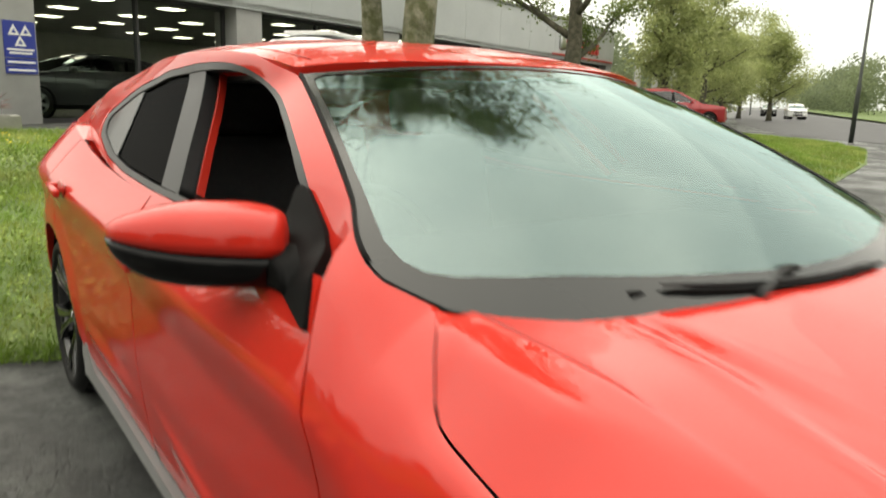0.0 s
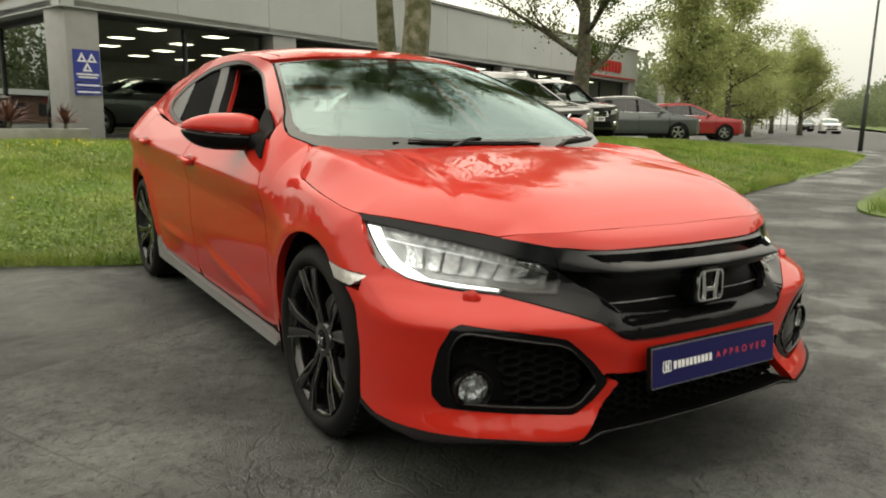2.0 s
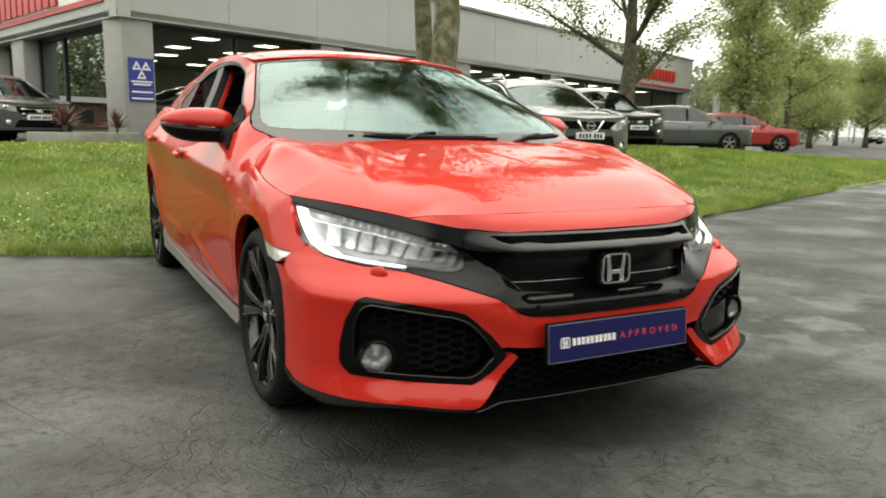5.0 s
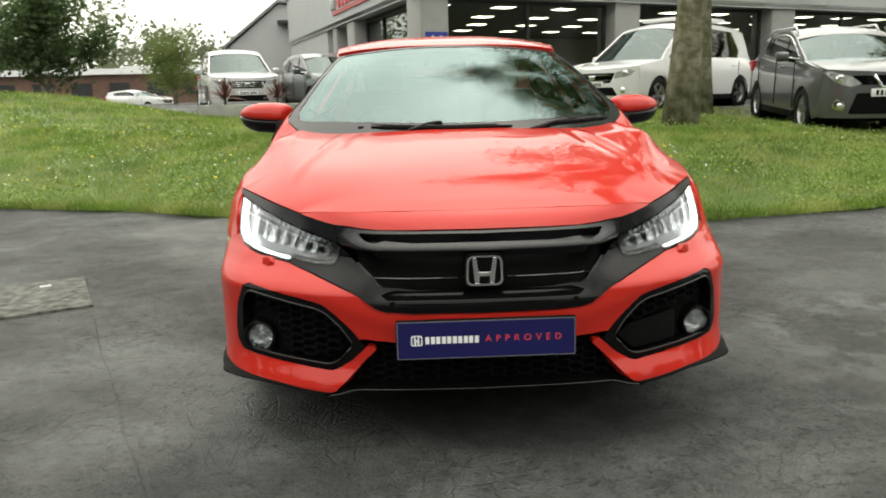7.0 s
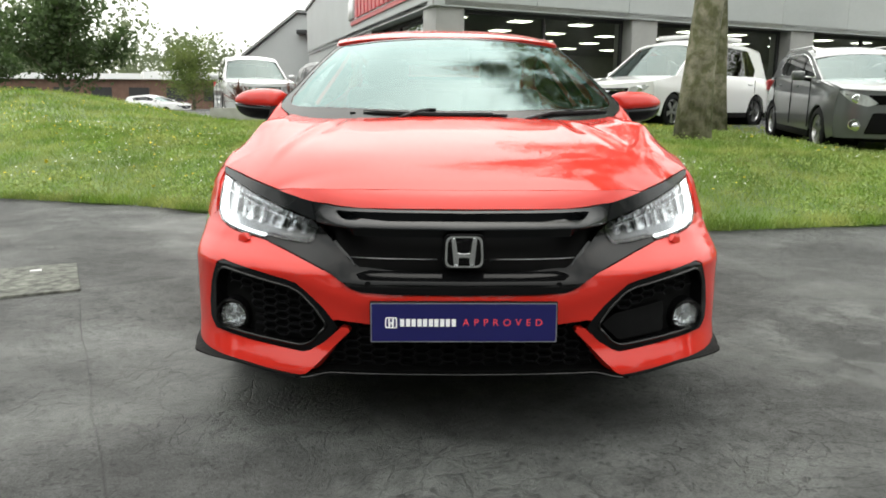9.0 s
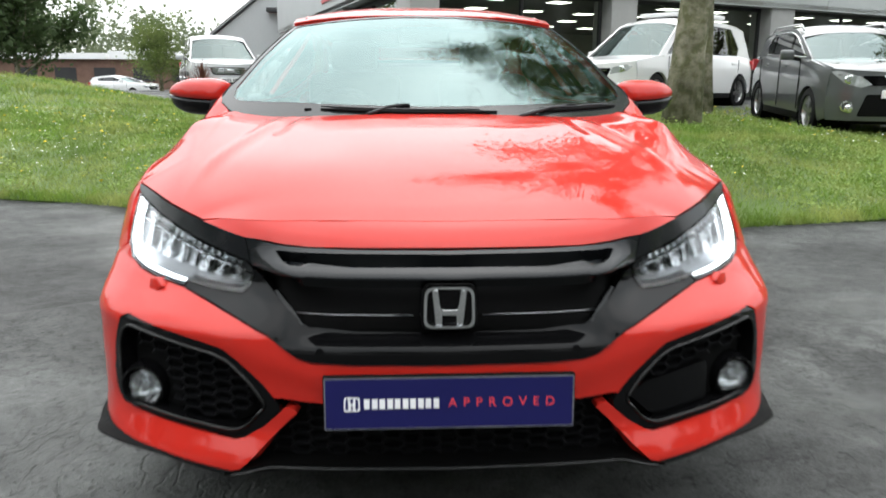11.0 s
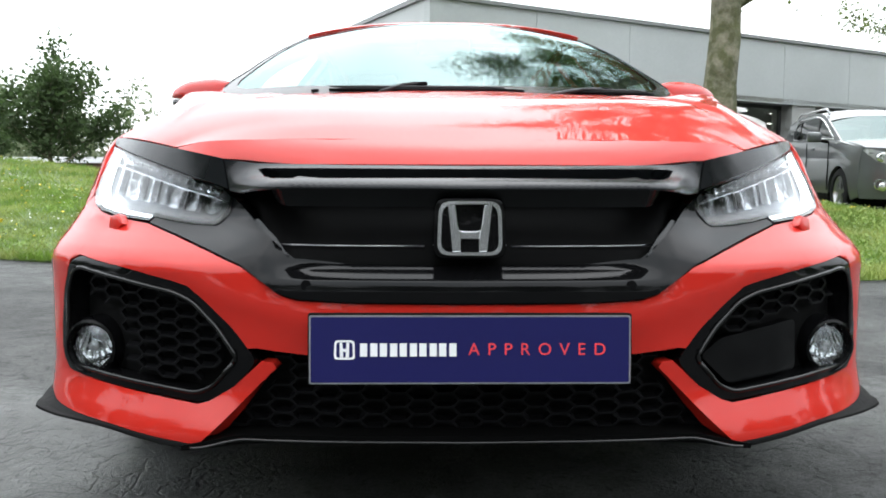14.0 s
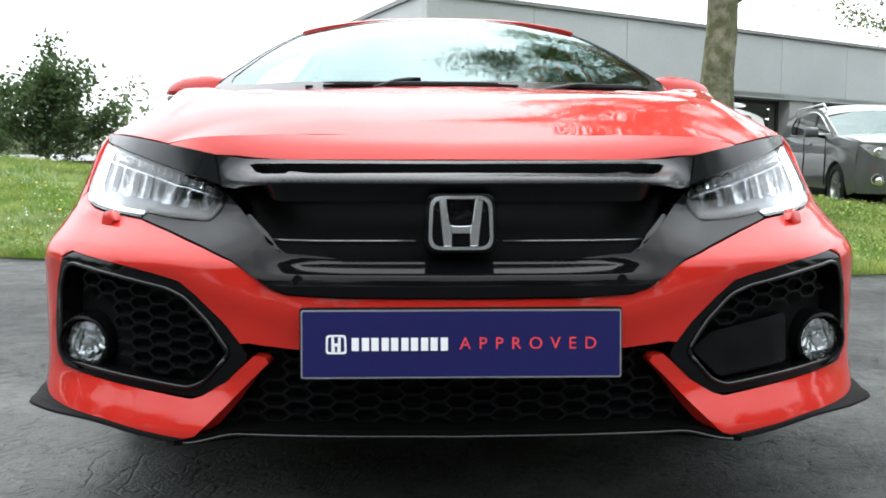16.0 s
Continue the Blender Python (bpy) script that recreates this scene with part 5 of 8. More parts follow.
sheet("splitter_lip", both_ways([(0.0, 0.194), (0.30, 0.193), (0.40, 0.190), (0.46, 0.178), (0.49, 0.172), (0.49, 0.163), (0.40, 0.174), (0.30, 0.180), (0.0, 0.181)]), lambda s, z: (nose(s, z)[0], nose(s, z)[1] - 0.014 - 0.026 * smooth01((abs(s) - 0.36) / 0.12), z), M_PANEL, car, 0.03, 0.06, 0.003)
vs, fs = tube_pts([Vector(nose(k / 40 * 0.47, 0.184 - 0.014 * smooth01((abs(k) / 40 - 0.8) / 0.2))) + Vector((0, -0.016 - 0.026 * smooth01((abs(k / 40 * 0.47) - 0.36) / 0.12), 0)) for k in range(-40, 41)], 0.003, 6)
mesh_ob("splitter_bead", vs, fs, M_PIANO, car, smooth=True)
blade_out = curve_fn([(0.44, 0.001), (0.6, 0.002), (0.7, 0.006), (0.80, 0.020), (0.855, 0.032), (0.89, 0.018), (1.0, 0.007), (1.07, 0.004)])
bumper_foot = curve_fn([(0.44, 0.172), (0.536, 0.178), (0.667, 0.190), (0.86, 0.196), (1.0, 0.20), (1.07, 0.22)])
for sg in (-1, 1):
    # the blade under each corner, drawn out to a tip
    vs, fs = [], []
    rows_n = 30
    for k in range(rows_n + 1):
        s_ = 0.475 + 0.59 * k / rows_n
        p, q = Vector(bumper(s_ - 0.004, bumper_foot(s_))), Vector(bumper(s_ + 0.004, bumper_foot(s_)))
        d = (q - p).normalized()
        n_out = Vector((d.y, -d.x, 0))
        c = (p + q) / 2
        w, zt_, zb_ = blade_out(s_), bumper_foot(s_) - 0.002 - 0.006 * smooth01((s_ - 0.66) / 0.16) * (1 - smooth01((s_ - 0.90) / 0.12)), bumper_foot(s_)
        for off, z in ((-0.035, zb_ + 0.002), (-0.001, zb_ + 0.001), (w * 0.5, zt_ + 0.002), (w, zt_), (w + 0.001, zt_ - 0.004), (w * 0.4, zt_ - 0.006), (-0.035, zt_ - 0.006)):
            v = c + n_out * off
            vs.append((sg * v.x, v.y, z))
    for k in range(rows_n):
        for j in range(6):
            i = k * 7 + j
            f = (i, i + 1, i + 8, i + 7)
            fs.append(f if sg < 0 else f[::-1])
    mesh_ob("splitter_blade", vs, fs, M_MATTE, car)

    bez = mirror_pts(BEZEL, sg)
    inner = [(0.392, 0.318), (0.43, 0.370), (0.475, 0.412), (0.51, 0.426), (0.63, 0.445), (0.735, 0.460), (0.758, 0.45), (0.778, 0.41), (0.782, 0.34), (0.776, 0.295), (0.755, 0.275), (0.57, 0.262), (0.47, 0.254), (0.44, 0.266)]
    housing = sheet("fog_lamp_housing", rounded(bez, 0.012, 3), lambda s, z: (nose(s, z)[0], nose(s, z)[1] - 0.003, z), M_GLOSSBLK, car, 0.02, 0.05, 0.009, holes=[rounded(mirror_pts(inner, sg), 0.012, 3)], label="gloss black fog lamp surround")
    sheet("mesh_backing", rounded(mirror_pts(inner, sg), 0.01, 2), lambda s, z: (nose(s, z)[0], nose(s, z)[1] + 0.05, z), M_MATTE, housing, 0.05, 0.0, 0.004)
    keep = [(0.405, 0.322), (0.44, 0.375), (0.48, 0.412), (0.512, 0.424), (0.63, 0.442), (0.72, 0.455), (0.735, 0.40), (0.66, 0.385), (0.635, 0.32), (0.625, 0.272), (0.57, 0.266), (0.47, 0.258), (0.445, 0.27)]
    if sg > 0:
        keep = [(0.44, 0.375), (0.48, 0.412), (0.512, 0.424), (0.63, 0.442), (0.72, 0.455), (0.735, 0.405), (0.66, 0.385), (0.46, 0.345)]
    hex_mesh("honeycomb", mirror_pts(keep, sg), lambda s, z: (nose(s, z)[0], nose(s, z)[1] + 0.022, z), housing)
    if sg > 0:
        sheet("radar_cover", rounded(mirror_pts([(0.45, 0.345), (0.62, 0.37), (0.625, 0.275), (0.47, 0.262), (0.41, 0.315)], sg), 0.012, 3), lambda s, z: (nose(s, z)[0], nose(s, z)[1] + 0.02, z), M_GLOSSBLK, housing, 0.04, 0.02, 0.004, label="plain dark radar cover")
    rim_path = dense(rounded(mirror_pts(inner, sg), 0.012, 3), 0.02)
    vs, fs = tube_pts([Vector(nose(q[0], q[1])) + Vector((0, -0.001, 0)) for q in rim_path + rim_path[:1]], 0.0042, 6)
    mesh_ob("housing_edge", vs, fs, M_PIANO, housing, smooth=True)
    # the round lamp
    fm = pose(sg * 0.693, 0.190, 0.310, 90, 0, 12 * sg)
    b = bmesh.new()
    lathe(b, [(0.058, -0.05), (0.057, -0.01), (0.052, 0.006), (0.047, 0.008), (0.042, 0.0), (0.040, -0.03)], 40, fm)
    ring = part("lamp_ring", b, M_GLOSSBLK, housing, smooth=50)
    b = bmesh.new()
    lathe(b, [(0.0405, -0.002), (0.036, -0.010), (0.024, -0.018), (0.011, -0.021), (0.001, -0.021)], 24, fm)
    part("reflector", b, M_FACET, ring, smooth=60)
    b = bmesh.new()
    for k in range(7):
        box(b, (-0.027 + k * 0.009 - 0.001, -0.021, -0.018), (-0.027 + k * 0.009 + 0.001, 0.021, -0.010), fm @ pose(0, 0, 0, 0, 0, 8 * (k - 3)))
    lathe(b, [(0.012, -0.020), (0.013, -0.010), (0.010, -0.004), (0.001, -0.003)], 16, fm)
    part("bulb_shield", b, M_CHROME, ring, smooth=40)
    b = bmesh.new()
    lathe(b, [(0.041, -0.002), (0.028, 0.004), (0.001, 0.007)], 32, fm)
    part("lens", b, M_CLEAR, ring, smooth=60)
    # headlamp washer cap
    b = bmesh.new()
    c = nose(sg * 0.675, 0.533)
    cap_pts = [(-0.022, 0.016), (0.008, 0.021), (0.026, 0.002), (0.001, -0.023), (-0.020, -0.013)]
    prism(b, [(-sg * q, w) for q, w in cap_pts] if sg < 0 else [(-q, w) for q, w in cap_pts[::-1]], 0.016, pose(c[0], c[1] + 0.010, c[2], 0, 0, 40 * sg) @ pose(0, 0, 0, -12, 0, 0) @ pose(0, 0, 0, 90, 0, 0), 0.004)
    part("washer_cap", b, M_PAINT, car, smooth=60)

# grille: upper bar with a slot, dark recess, lower lip
def brow(s, z):
    """The black mask: stands a little proud of the nose in the middle."""
    x, y, _ = nose(s, z)
    a = abs(s)
    pull = 0.088 * (1 - smooth01((a - 0.30) / 0.16)) * math.exp(-((z - 0.607) / 0.030) ** 2)
    return (x, y - pull, z)


BAR = [(0.0, 0.6465), (0.20, 0.6475), (0.38, 0.651), (0.447, 0.659), (0.434, 0.600), (0.40, 0.596), (0.333, 0.602), (0.0, 0.604)]
SLIT = [(0.0, 0.641), (0.36, 0.6425), (0.372, 0.640), (0.352, 0.627), (0.334, 0.6235), (0.0, 0.6245)]
bar_o = both_ways(BAR)
sheet("grille_bar", bar_o, brow, M_SATIN, car, 0.012, 0.05, 0.004, holes=[both_ways(SLIT)], label="satin dark grey upper grille bar")
sheet("slot_backing", both_ways([(0.0, 0.645), (0.38, 0.647), (0.35, 0.620), (0.0, 0.620)]), lambda s, z: (nose(s, z)[0], nose(s, z)[1] + 0.05, z), M_MATTE, car, 0.05, 0.0, 0.004)
sheet("grille_recess", both_ways([(0.0, 0.606), (0.42, 0.602), (0.40, 0.57), (0.31, 0.47), (0.0, 0.455)]), lambda s, z: (nose(s, z)[0], nose(s, z)[1] + 0.050, z), M_PANEL, car, 0.04, 0.0, 0.004, label="polished black grille panel")
LIP = [(0.0, 0.476), (0.20, 0.478), (0.295, 0.487), (0.334, 0.517), (0.373, 0.545), (0.425, 0.588), (0.433, 0.563), (0.447, 0.545), (0.456, 0.5395), (0.504, 0.541), (0.555, 0.547), (0.592, 0.5525),
       (0.603, 0.543), (0.53, 0.524), (0.448, 0.499), (0.388, 0.478), (0.347, 0.451), (0.318, 0.431), (0.289, 0.422), (0.204, 0.417), (0.0, 0.416)]


def lip(s, z):
    x, y, _ = nose(s, z)
    a = abs(s)
    shelf = 0.030 * smooth01((z - 0.448) / 0.034) * (1 - smooth01((a - 0.26) / 0.1))
    return (x, y - 0.010 * (1 - smooth01((z - 0.44) / 0.03)) + shelf, z)


sheet("grille_lip", both_ways(LIP), lip, M_GLOSSBLK, car, 0.012, 0.03, 0.004, label="gloss black lower grille lip")
# bright hairline across the recess
for sg in (-1, 1):
    vs, fs = tube_pts([Vector(nose(sg * s, 0.5065 + 0.03 * max(0, s - 0.28) ** 1.0)) + Vector((0, 0.042, 0)) for s in (0.075, 0.16, 0.24, 0.30, 0.335)], 0.0011, 6)
    mesh_ob("hairline", vs, fs, M_SILVER, car, smooth=True)
    fin = [(0.330, 0.520), (0.372, 0.552), (0.385, 0.548), (0.352, 0.510), (0.305, 0.492)]
    sheet("grille_fin", mirror_pts(fin, sg), lambda s, z: (nose(s, z)[0], nose(s, z)[1] + 0.012, z), M_SATIN, car, 0.02, 0.02, 0.003)
    b = bmesh.new()
    c = lip(sg * 0.27, 0.445)
    lathe(b, [(0.009, -0.002), (0.0085, 0.0004), (0.001, 0.0005)], 20, pose(c[0], c[1], c[2], 90, 0, 0))
    part("parking_sensor", b, M_GLOSSBLK, car, smooth=40)

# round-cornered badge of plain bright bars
def badge(parent, m, w, h, mat):
    b = bmesh.new()
    o = rounded([(-w / 2, -h / 2), (w / 2, -h / 2), (w * 0.47, h / 2), (-w * 0.47, h / 2)], w * 0.2, 6)
    n = len(o)
    k = 0.86
    ring0 = [b.verts.new((x, y, 0)) for x, y in o]
    ring1 = [b.verts.new((x * 0.97, y * 0.97, w * 0.06)) for x, y in o]
    ring2 = [b.verts.new((x * k, y * k, w * 0.06)) for x, y in o]
    ring3 = [b.verts.new((x * k * 0.98, y * k * 0.98, 0)) for x, y in o]
    for r0, r1 in ((ring0, ring1), (ring1, ring2), (ring2, ring3)):
        for i in range(n):
            b.faces.new((r0[i], r0[(i + 1) % n], r1[(i + 1) % n], r1[i]))
    bmesh.ops.transform(b, matrix=m, verts=b.verts[:])
    part("badge_frame", b, mat, parent, smooth=40)
    for sg in (-1, 1):
        b = bmesh.new()
        prism(b, [(sg * w * q, h * v) for q, v in ((0.136, -0.42), (0.255, -0.42), (0.325, 0.42), (0.215, 0.42), (0.172, 0.04), (0.145, -0.04), (0.132, -0.18))], w * 0.045, m, w * 0.01)
        part("badge_bar", b, mat, parent)
    b = bmesh.new()
    prism(b, [(-w * 0.14, -h * 0.19), (w * 0.14, -h * 0.19), (w * 0.155, -h * 0.03), (w * 0.09, -h * 0.055), (-w * 0.09, -h * 0.055), (-w * 0.155, -h * 0.03)], w * 0.04, m, w * 0.01)
    part("badge_cross_bar", b, mat, parent)


bd = new("front_badge")
bd.parent = car
tagged(bd, "chrome badge frame on black mount")
b = bmesh.new()
prism(b, rounded([(-0.062, -0.052), (0.062, -0.052), (0.059, 0.052), (-0.059, 0.052)], 0.024, 6), 0.05, pose(0.0, 0.085, 0.540, 90, 0, 0), 0.006)
part("badge_mount", b, M_GLOSSBLK, bd, smooth=40)
badge(bd, pose(0.0, 0.034, 0.540, 90, 0, 0), 0.112, 0.092, M_CHROME)

# show plate: navy with a white strip of plain blocks and one red word
pl = new("show_plate")
pl.parent = car
tagged(pl, "navy show plate in a clear-edged frame")
pm = pose(0, -0.004, 0.3455, 90, 0, 0) @ pose(0, 0, 0, -3.5, 0, 0)
b = bmesh.new()
prism(b, rounded([(-0.263, -0.0585), (0.263, -0.0585), (0.263, 0.0585), (-0.263, 0.0585)], 0.005, 3), 0.012, pm @ pose(0, 0, -0.012), 0.002)
part("plate_holder", b, M_MATTE, pl, smooth=40)
b = bmesh.new()
prism(b, rounded([(-0.260, -0.0555), (0.260, -0.0555), (0.260, 0.0555), (-0.260, 0.0555)], 0.004, 3), 0.003, pm @ pose(0, 0, 0.0005))
part("plate_edge", b, M_SILVER, pl)
b = bmesh.new()
prism(b, rounded([(-0.2573, -0.0528), (0.2573, -0.0528), (0.2573, 0.0528), (-0.2573, 0.0528)], 0.003, 3), 0.004, pm @ pose(0, 0, 0.0008))
part("plate_face", b, M_NAVY, pl)
zt = 0.0052
b = bmesh.new()
o = rounded([(-0.017, -0.0155), (0.017, -0.0155), (0.016, 0.0155), (-0.016, 0.0155)], 0.006, 4)
oi = [(x * 0.80, y * 0.80) for x, y in o]
va, vb = [b.verts.new((x, y, 0)) for x, y in o], [b.verts.new((x, y, 0)) for x, y in oi]
for i in range(len(o)):
    b.faces.new((va[i], va[(i + 1) % len(o)], vb[(i + 1) % len(o)], vb[i]))
bmesh.ops.transform(b, matrix=pm @ pose(-0.203, 0, zt), verts=b.verts[:])
for sg in (-1, 1):
    prism(b, [(sg * 0.0045 - 0.0028 - 0.203, -0.012), (sg * 0.0045 + 0.0028 - 0.203, -0.012), (sg * 0.0055 + 0.0022 - 0.203, 0.012), (sg * 0.0055 - 0.0022 - 0.203, 0.012)], 0.0006, pm @ pose(0, 0, zt))
box(b, (-0.208, -0.003, zt), (-0.198, 0.002, zt + 0.0006), pm)
part("printed_mark", b, M_WHITE, pl)
for i in range(5):
    x0 = -0.178 + i * 0.0318
    b = bmesh.new()
    box(b, (x0, -0.0105, zt), (x0 + 0.0115, 0.0105, zt + 0.0006), pm)
    box(b, (x0 + 0.0165, -0.0105, zt), (x0 + 0.028, 0.0105, zt + 0.0006), pm)
    part("printed_block", b, M_WHITE, pl)
words("printed_word", "APPROVED", 0.0275, pm @ pose(0.108, 0.0, zt), M_REDPRINT, pl, 0.0003, span=0.222)

# headlights: clear lens over a dark housing, a white running light round the outside and a row of bright fins
LAMP = [(0.855, 0.705), (0.76, 0.688), (0.649, 0.662), (0.529, 0.629), (0.451, 0.606), (0.425, 0.584), (0.433, 0.563), (0.447, 0.546), (0.456, 0.5405), (0.504, 0.542), (0.555, 0.548), (0.595, 0.5535),
        (0.606, 0.544), (0.69, 0.552), (0.76, 0.562), (0.808, 0.574), (0.843, 0.598), (0.854, 0.637), (0.857, 0.675)]
BROW = [(0.870, 0.727), (0.80, 0.721)] + BROW_TOP[3::-1] + [ (0.437, 0.603), (0.451, 0.609), (0.529, 0.632), (0.649, 0.665), (0.76, 0.691), (0.857, 0.709)]
DRL = [(0.850, 0.702), (0.817, 0.695), (0.820, 0.654), (0.803, 0.610), (0.754, 0.573), (0.66, 0.5595), (0.600, 0.554), (0.565, 0.5505), (0.69, 0.556), (0.76, 0.566), (0.805, 0.578), (0.838, 0.601), (0.848, 0.637), (0.852, 0.675)]
for sg in (-1, 1):
    hl = sheet("headlight", mirror_pts(LAMP, sg), lambda s, z: (nose(s, z)[0], nose(s, z)[1] + 0.055, z), M_LAMPBACK, car, 0.03, 0.0, 0.003, label="wide headlight with a white running light")
    vs, fs = tube_pts([Vector(nose(sg * q, z)) + Vector((0, 0.006, 0)) for q, z in ((0.437, 0.578), (0.53, 0.603), (0.65, 0.633), (0.775, 0.657), (0.812, 0.664))], 0.0022, 6)
    mesh_ob("divider_rod", vs, fs, M_CHROME, hl, "bright thin rod across the lamp", True)
    sheet("lamp_rim", mirror_pts(LAMP, sg), nose, M_GLOSSBLK, hl, 0.012, 0.055, 0.002,
          holes=[mirror_pts([(s + (0.006 if s < 0.5 else -0.006 if s > 0.8 else 0), z + (0.006 if z < 0.57 + 0.05 * (s < 0.46) else -0.005)) for s, z in LAMP], sg)])
    sheet("running_light", mirror_pts(DRL, sg), lambda s, z: (nose(s, z)[0], nose(s, z)[1] + 0.010, z), M_DRL, hl, 0.014, 0.01, 0.003, label="lit white running light")
    # bright inner strip under the brow with a row of small facets
    STRIP = [(0.462, 0.598), (0.53, 0.620), (0.649, 0.652), (0.76, 0.676), (0.79, 0.680), (0.775, 0.655), (0.65, 0.632), (0.53, 0.602), (0.47, 0.586)]
    sheet("reflector_strip", mirror_pts(STRIP, sg), lambda s, z: (nose(s, z)[0], nose(s, z)[1] + 0.030 - 0.4 * (z - 0.60 - 0.3 * (abs(s) - 0.5)), z), M_LEDBOWL, hl, 0.02, 0.01, 0.003, label="silver reflector strip")
    for k in range(16):
        s0 = 0.478 + 0.0185 * k
        z0 = 0.6035 + 0.0049 * k
        b = bmesh.new()
        c = nose(sg * s0, z0)
        box(b, (-0.0055, -0.006, -0.0065), (0.0055, 0.004, 0.0065), pose(c[0], c[1] + 0.018, c[2], 0, -14 * sg, 35 * sg), 0.002)
        part("led_bead", b, M_CHROME, hl)
    # slanted fins, each turned a little to catch the light
    for k in range(8):
        s0 = 0.470 + 0.0385 * k
        zb = 0.556 + 0.0052 * k
        zu = 0.588 + 0.0105 * k
        fin = [(s0 + 0.010, zb), (s0 + 0.040, zb + 0.002), (s0 + 0.022, zu), (s0 - 0.006, zu - 0.003)]
        sheet("led_module", rounded(mirror_pts(fin, sg), 0.005, 2), lambda s, z, s0=s0, zb=zb, k=k: (nose(s, z)[0], nose(s, z)[1] + 0.026 + (0.9 - 0.25 * (k % 3)) * (abs(s) - s0) - 0.25 * (z - zb), z), M_LEDBOWL, hl, 0.012, 0.012, 0.002)
    sheet("lens", mirror_pts(LAMP, sg), lambda s, z: (nose(s, z)[0], nose(s, z)[1] - 0.002, z), M_CLEAR, hl, 0.02, 0.0, 0.002, label="clear headlight lens").visible_shadow = False
    sheet("headlight_brow", mirror_pts(BROW, sg), lambda s, z: (nose(s, z)[0], nose(s, z)[1] - 0.004, z), M_SATIN, car, 0.02, 0.02, 0.004, label="satin dark grey strip over the headlight")

# bonnet and the strip before it
# where the bonnet's front edge runs: y over x
front_seam = curve_fn([(-0.01, 0.179), (0.2, 0.183), (0.36, 0.192), (0.447, 0.214), (0.51, 0.249), (0.562, SHUT[3][1] + 0.001)])


def bonnet_half():
    pts = [(x, front_seam(x) + 0.002) for x in (0.0, 0.1, 0.2, 0.28, 0.36, 0.40, 0.447, 0.48, 0.51, 0.535)]
    pts += [(p[0] - 0.003, p[1] + 0.002) for p in SHUT[3:]]
    pts += [(hood_edge(y) - 0.0015, y) for y in (0.66, 0.72, 0.8, 0.9, 1.0, 1.05, 1.086, 1.12, 1.16, 1.2, 1.235)]
    pts += [(p[0], p[1]) for p in REAR[-2::-1]]
    return pts


sheet("bonnet", both_ways(bonnet_half()), hood, M_PAINT, car, 0.014, 0.02, 0.003)


def nose_strip(a, b):
    """From the top of the grille (b = 0) up to the bonnet seam (b = 1), running out to a point at each end."""
    s = abs(a)
    lo = Vector(nose(s, 0.648 + 0.012 * smooth01((s - 0.30) / 0.15) if s < 0.4495 else brow_top(s)))
    hi = Vector(hood(lo.x, front_seam(lo.x) - 0.001))
    hi = hi.lerp(lo + Vector((0, 0.003, 0.002)), smooth01((s - 0.53) / 0.035))
    p = lo.lerp(hi, b)
    k = math.sin(math.pi * b) * (1 - smooth01((s - 0.30) / 0.2))
    return (math.copysign(p.x, a), p.y - 0.004 * k, p.z + 0.003 * k)


STRIP_S = (0.0, 0.1, 0.2, 0.3, 0.36, 0.40, 0.4495, 0.48, 0.51, 0.54, 0.562)
sheet("nose_strip", both_ways([(q, 0.0) for q in STRIP_S] + [(q, 1.0) for q in reversed(STRIP_S)]), nose_strip, M_PAINT, car, 0.05, 0.02, 0.003)

# wings, doors, rear quarters
def wing_side(y, z):
    """The flank, wrapped round into the headlight at its front end."""
    x = flank(y, z)
    if y < 0.80 and z > 0.5:
        lo, hi = 0.80, 1.2
        for _ in range(14):
            mid = (lo + hi) / 2
            if nose(mid, z)[1] < y:
                lo = mid
            else:
                hi = mid
        k = smooth01((0.80 - y) / 0.14)
        x = x + (min(x + 0.01, nose_x(lo)) - x) * k
    return x


def wing_top(y):
    """The wing's inner edge: along the bonnet, round its corner, then along the glass."""
    return (hood_edge(y), edge_height(y)) if y < 1.235 else (edge_x(y), edge_z(y))


fold_z = curve_fn([(0.5, 0.60), (0.60, 0.645), (0.8, 0.660), (1.0, 0.672), (1.086, 0.685), (1.25, 0.740), (1.45, 0.80)])


def wing(y, v):
    """v is the height on the flank up to the fold, then runs on to 1 over the shoulder to the inner edge."""
    zf = fold_z(y)
    if v <= zf:
        return wing_side(y, v), v
    t = (v - zf) / (1.0 - zf)
    x0, x00 = wing_side(y, zf), wing_side(y, zf - 0.02)
    x3, z3 = wing_top(y)
    rise = z3 - zf
    x1, z1 = x0 + (x0 - x00) / 0.02 * rise * 0.4, zf + rise * 0.45
    crest = smooth01((y - 0.62) / 0.25) * smooth01((1.24 - y) / 0.24)
    x1, z1 = x1 + 0.006 * crest, z1 + 0.012 * crest
    x2, z2 = x3 + max(0.012, 0.42 * (x0 - x3)) + 0.008 * crest, z3 - rise * 0.20 + 0.016 * crest
    q = 1 - t
    return q ** 3 * x0 + 3 * q * q * t * x1 + 3 * q * t * t * x2 + t ** 3 * x3, q ** 3 * zf + 3 * q * q * t * z1 + 3 * q * t * t * z2 + t ** 3 * z3


WING = [(0.472, 0.594), (0.520, 0.640), (0.57, 0.77), (0.61, 0.998)] + [(y, 0.998) for y in (0.7, 0.8, 0.9, 1.0, 1.086, 1.13, 1.18, 1.235, 1.27, 1.31, 1.35, 1.39, 1.43)]
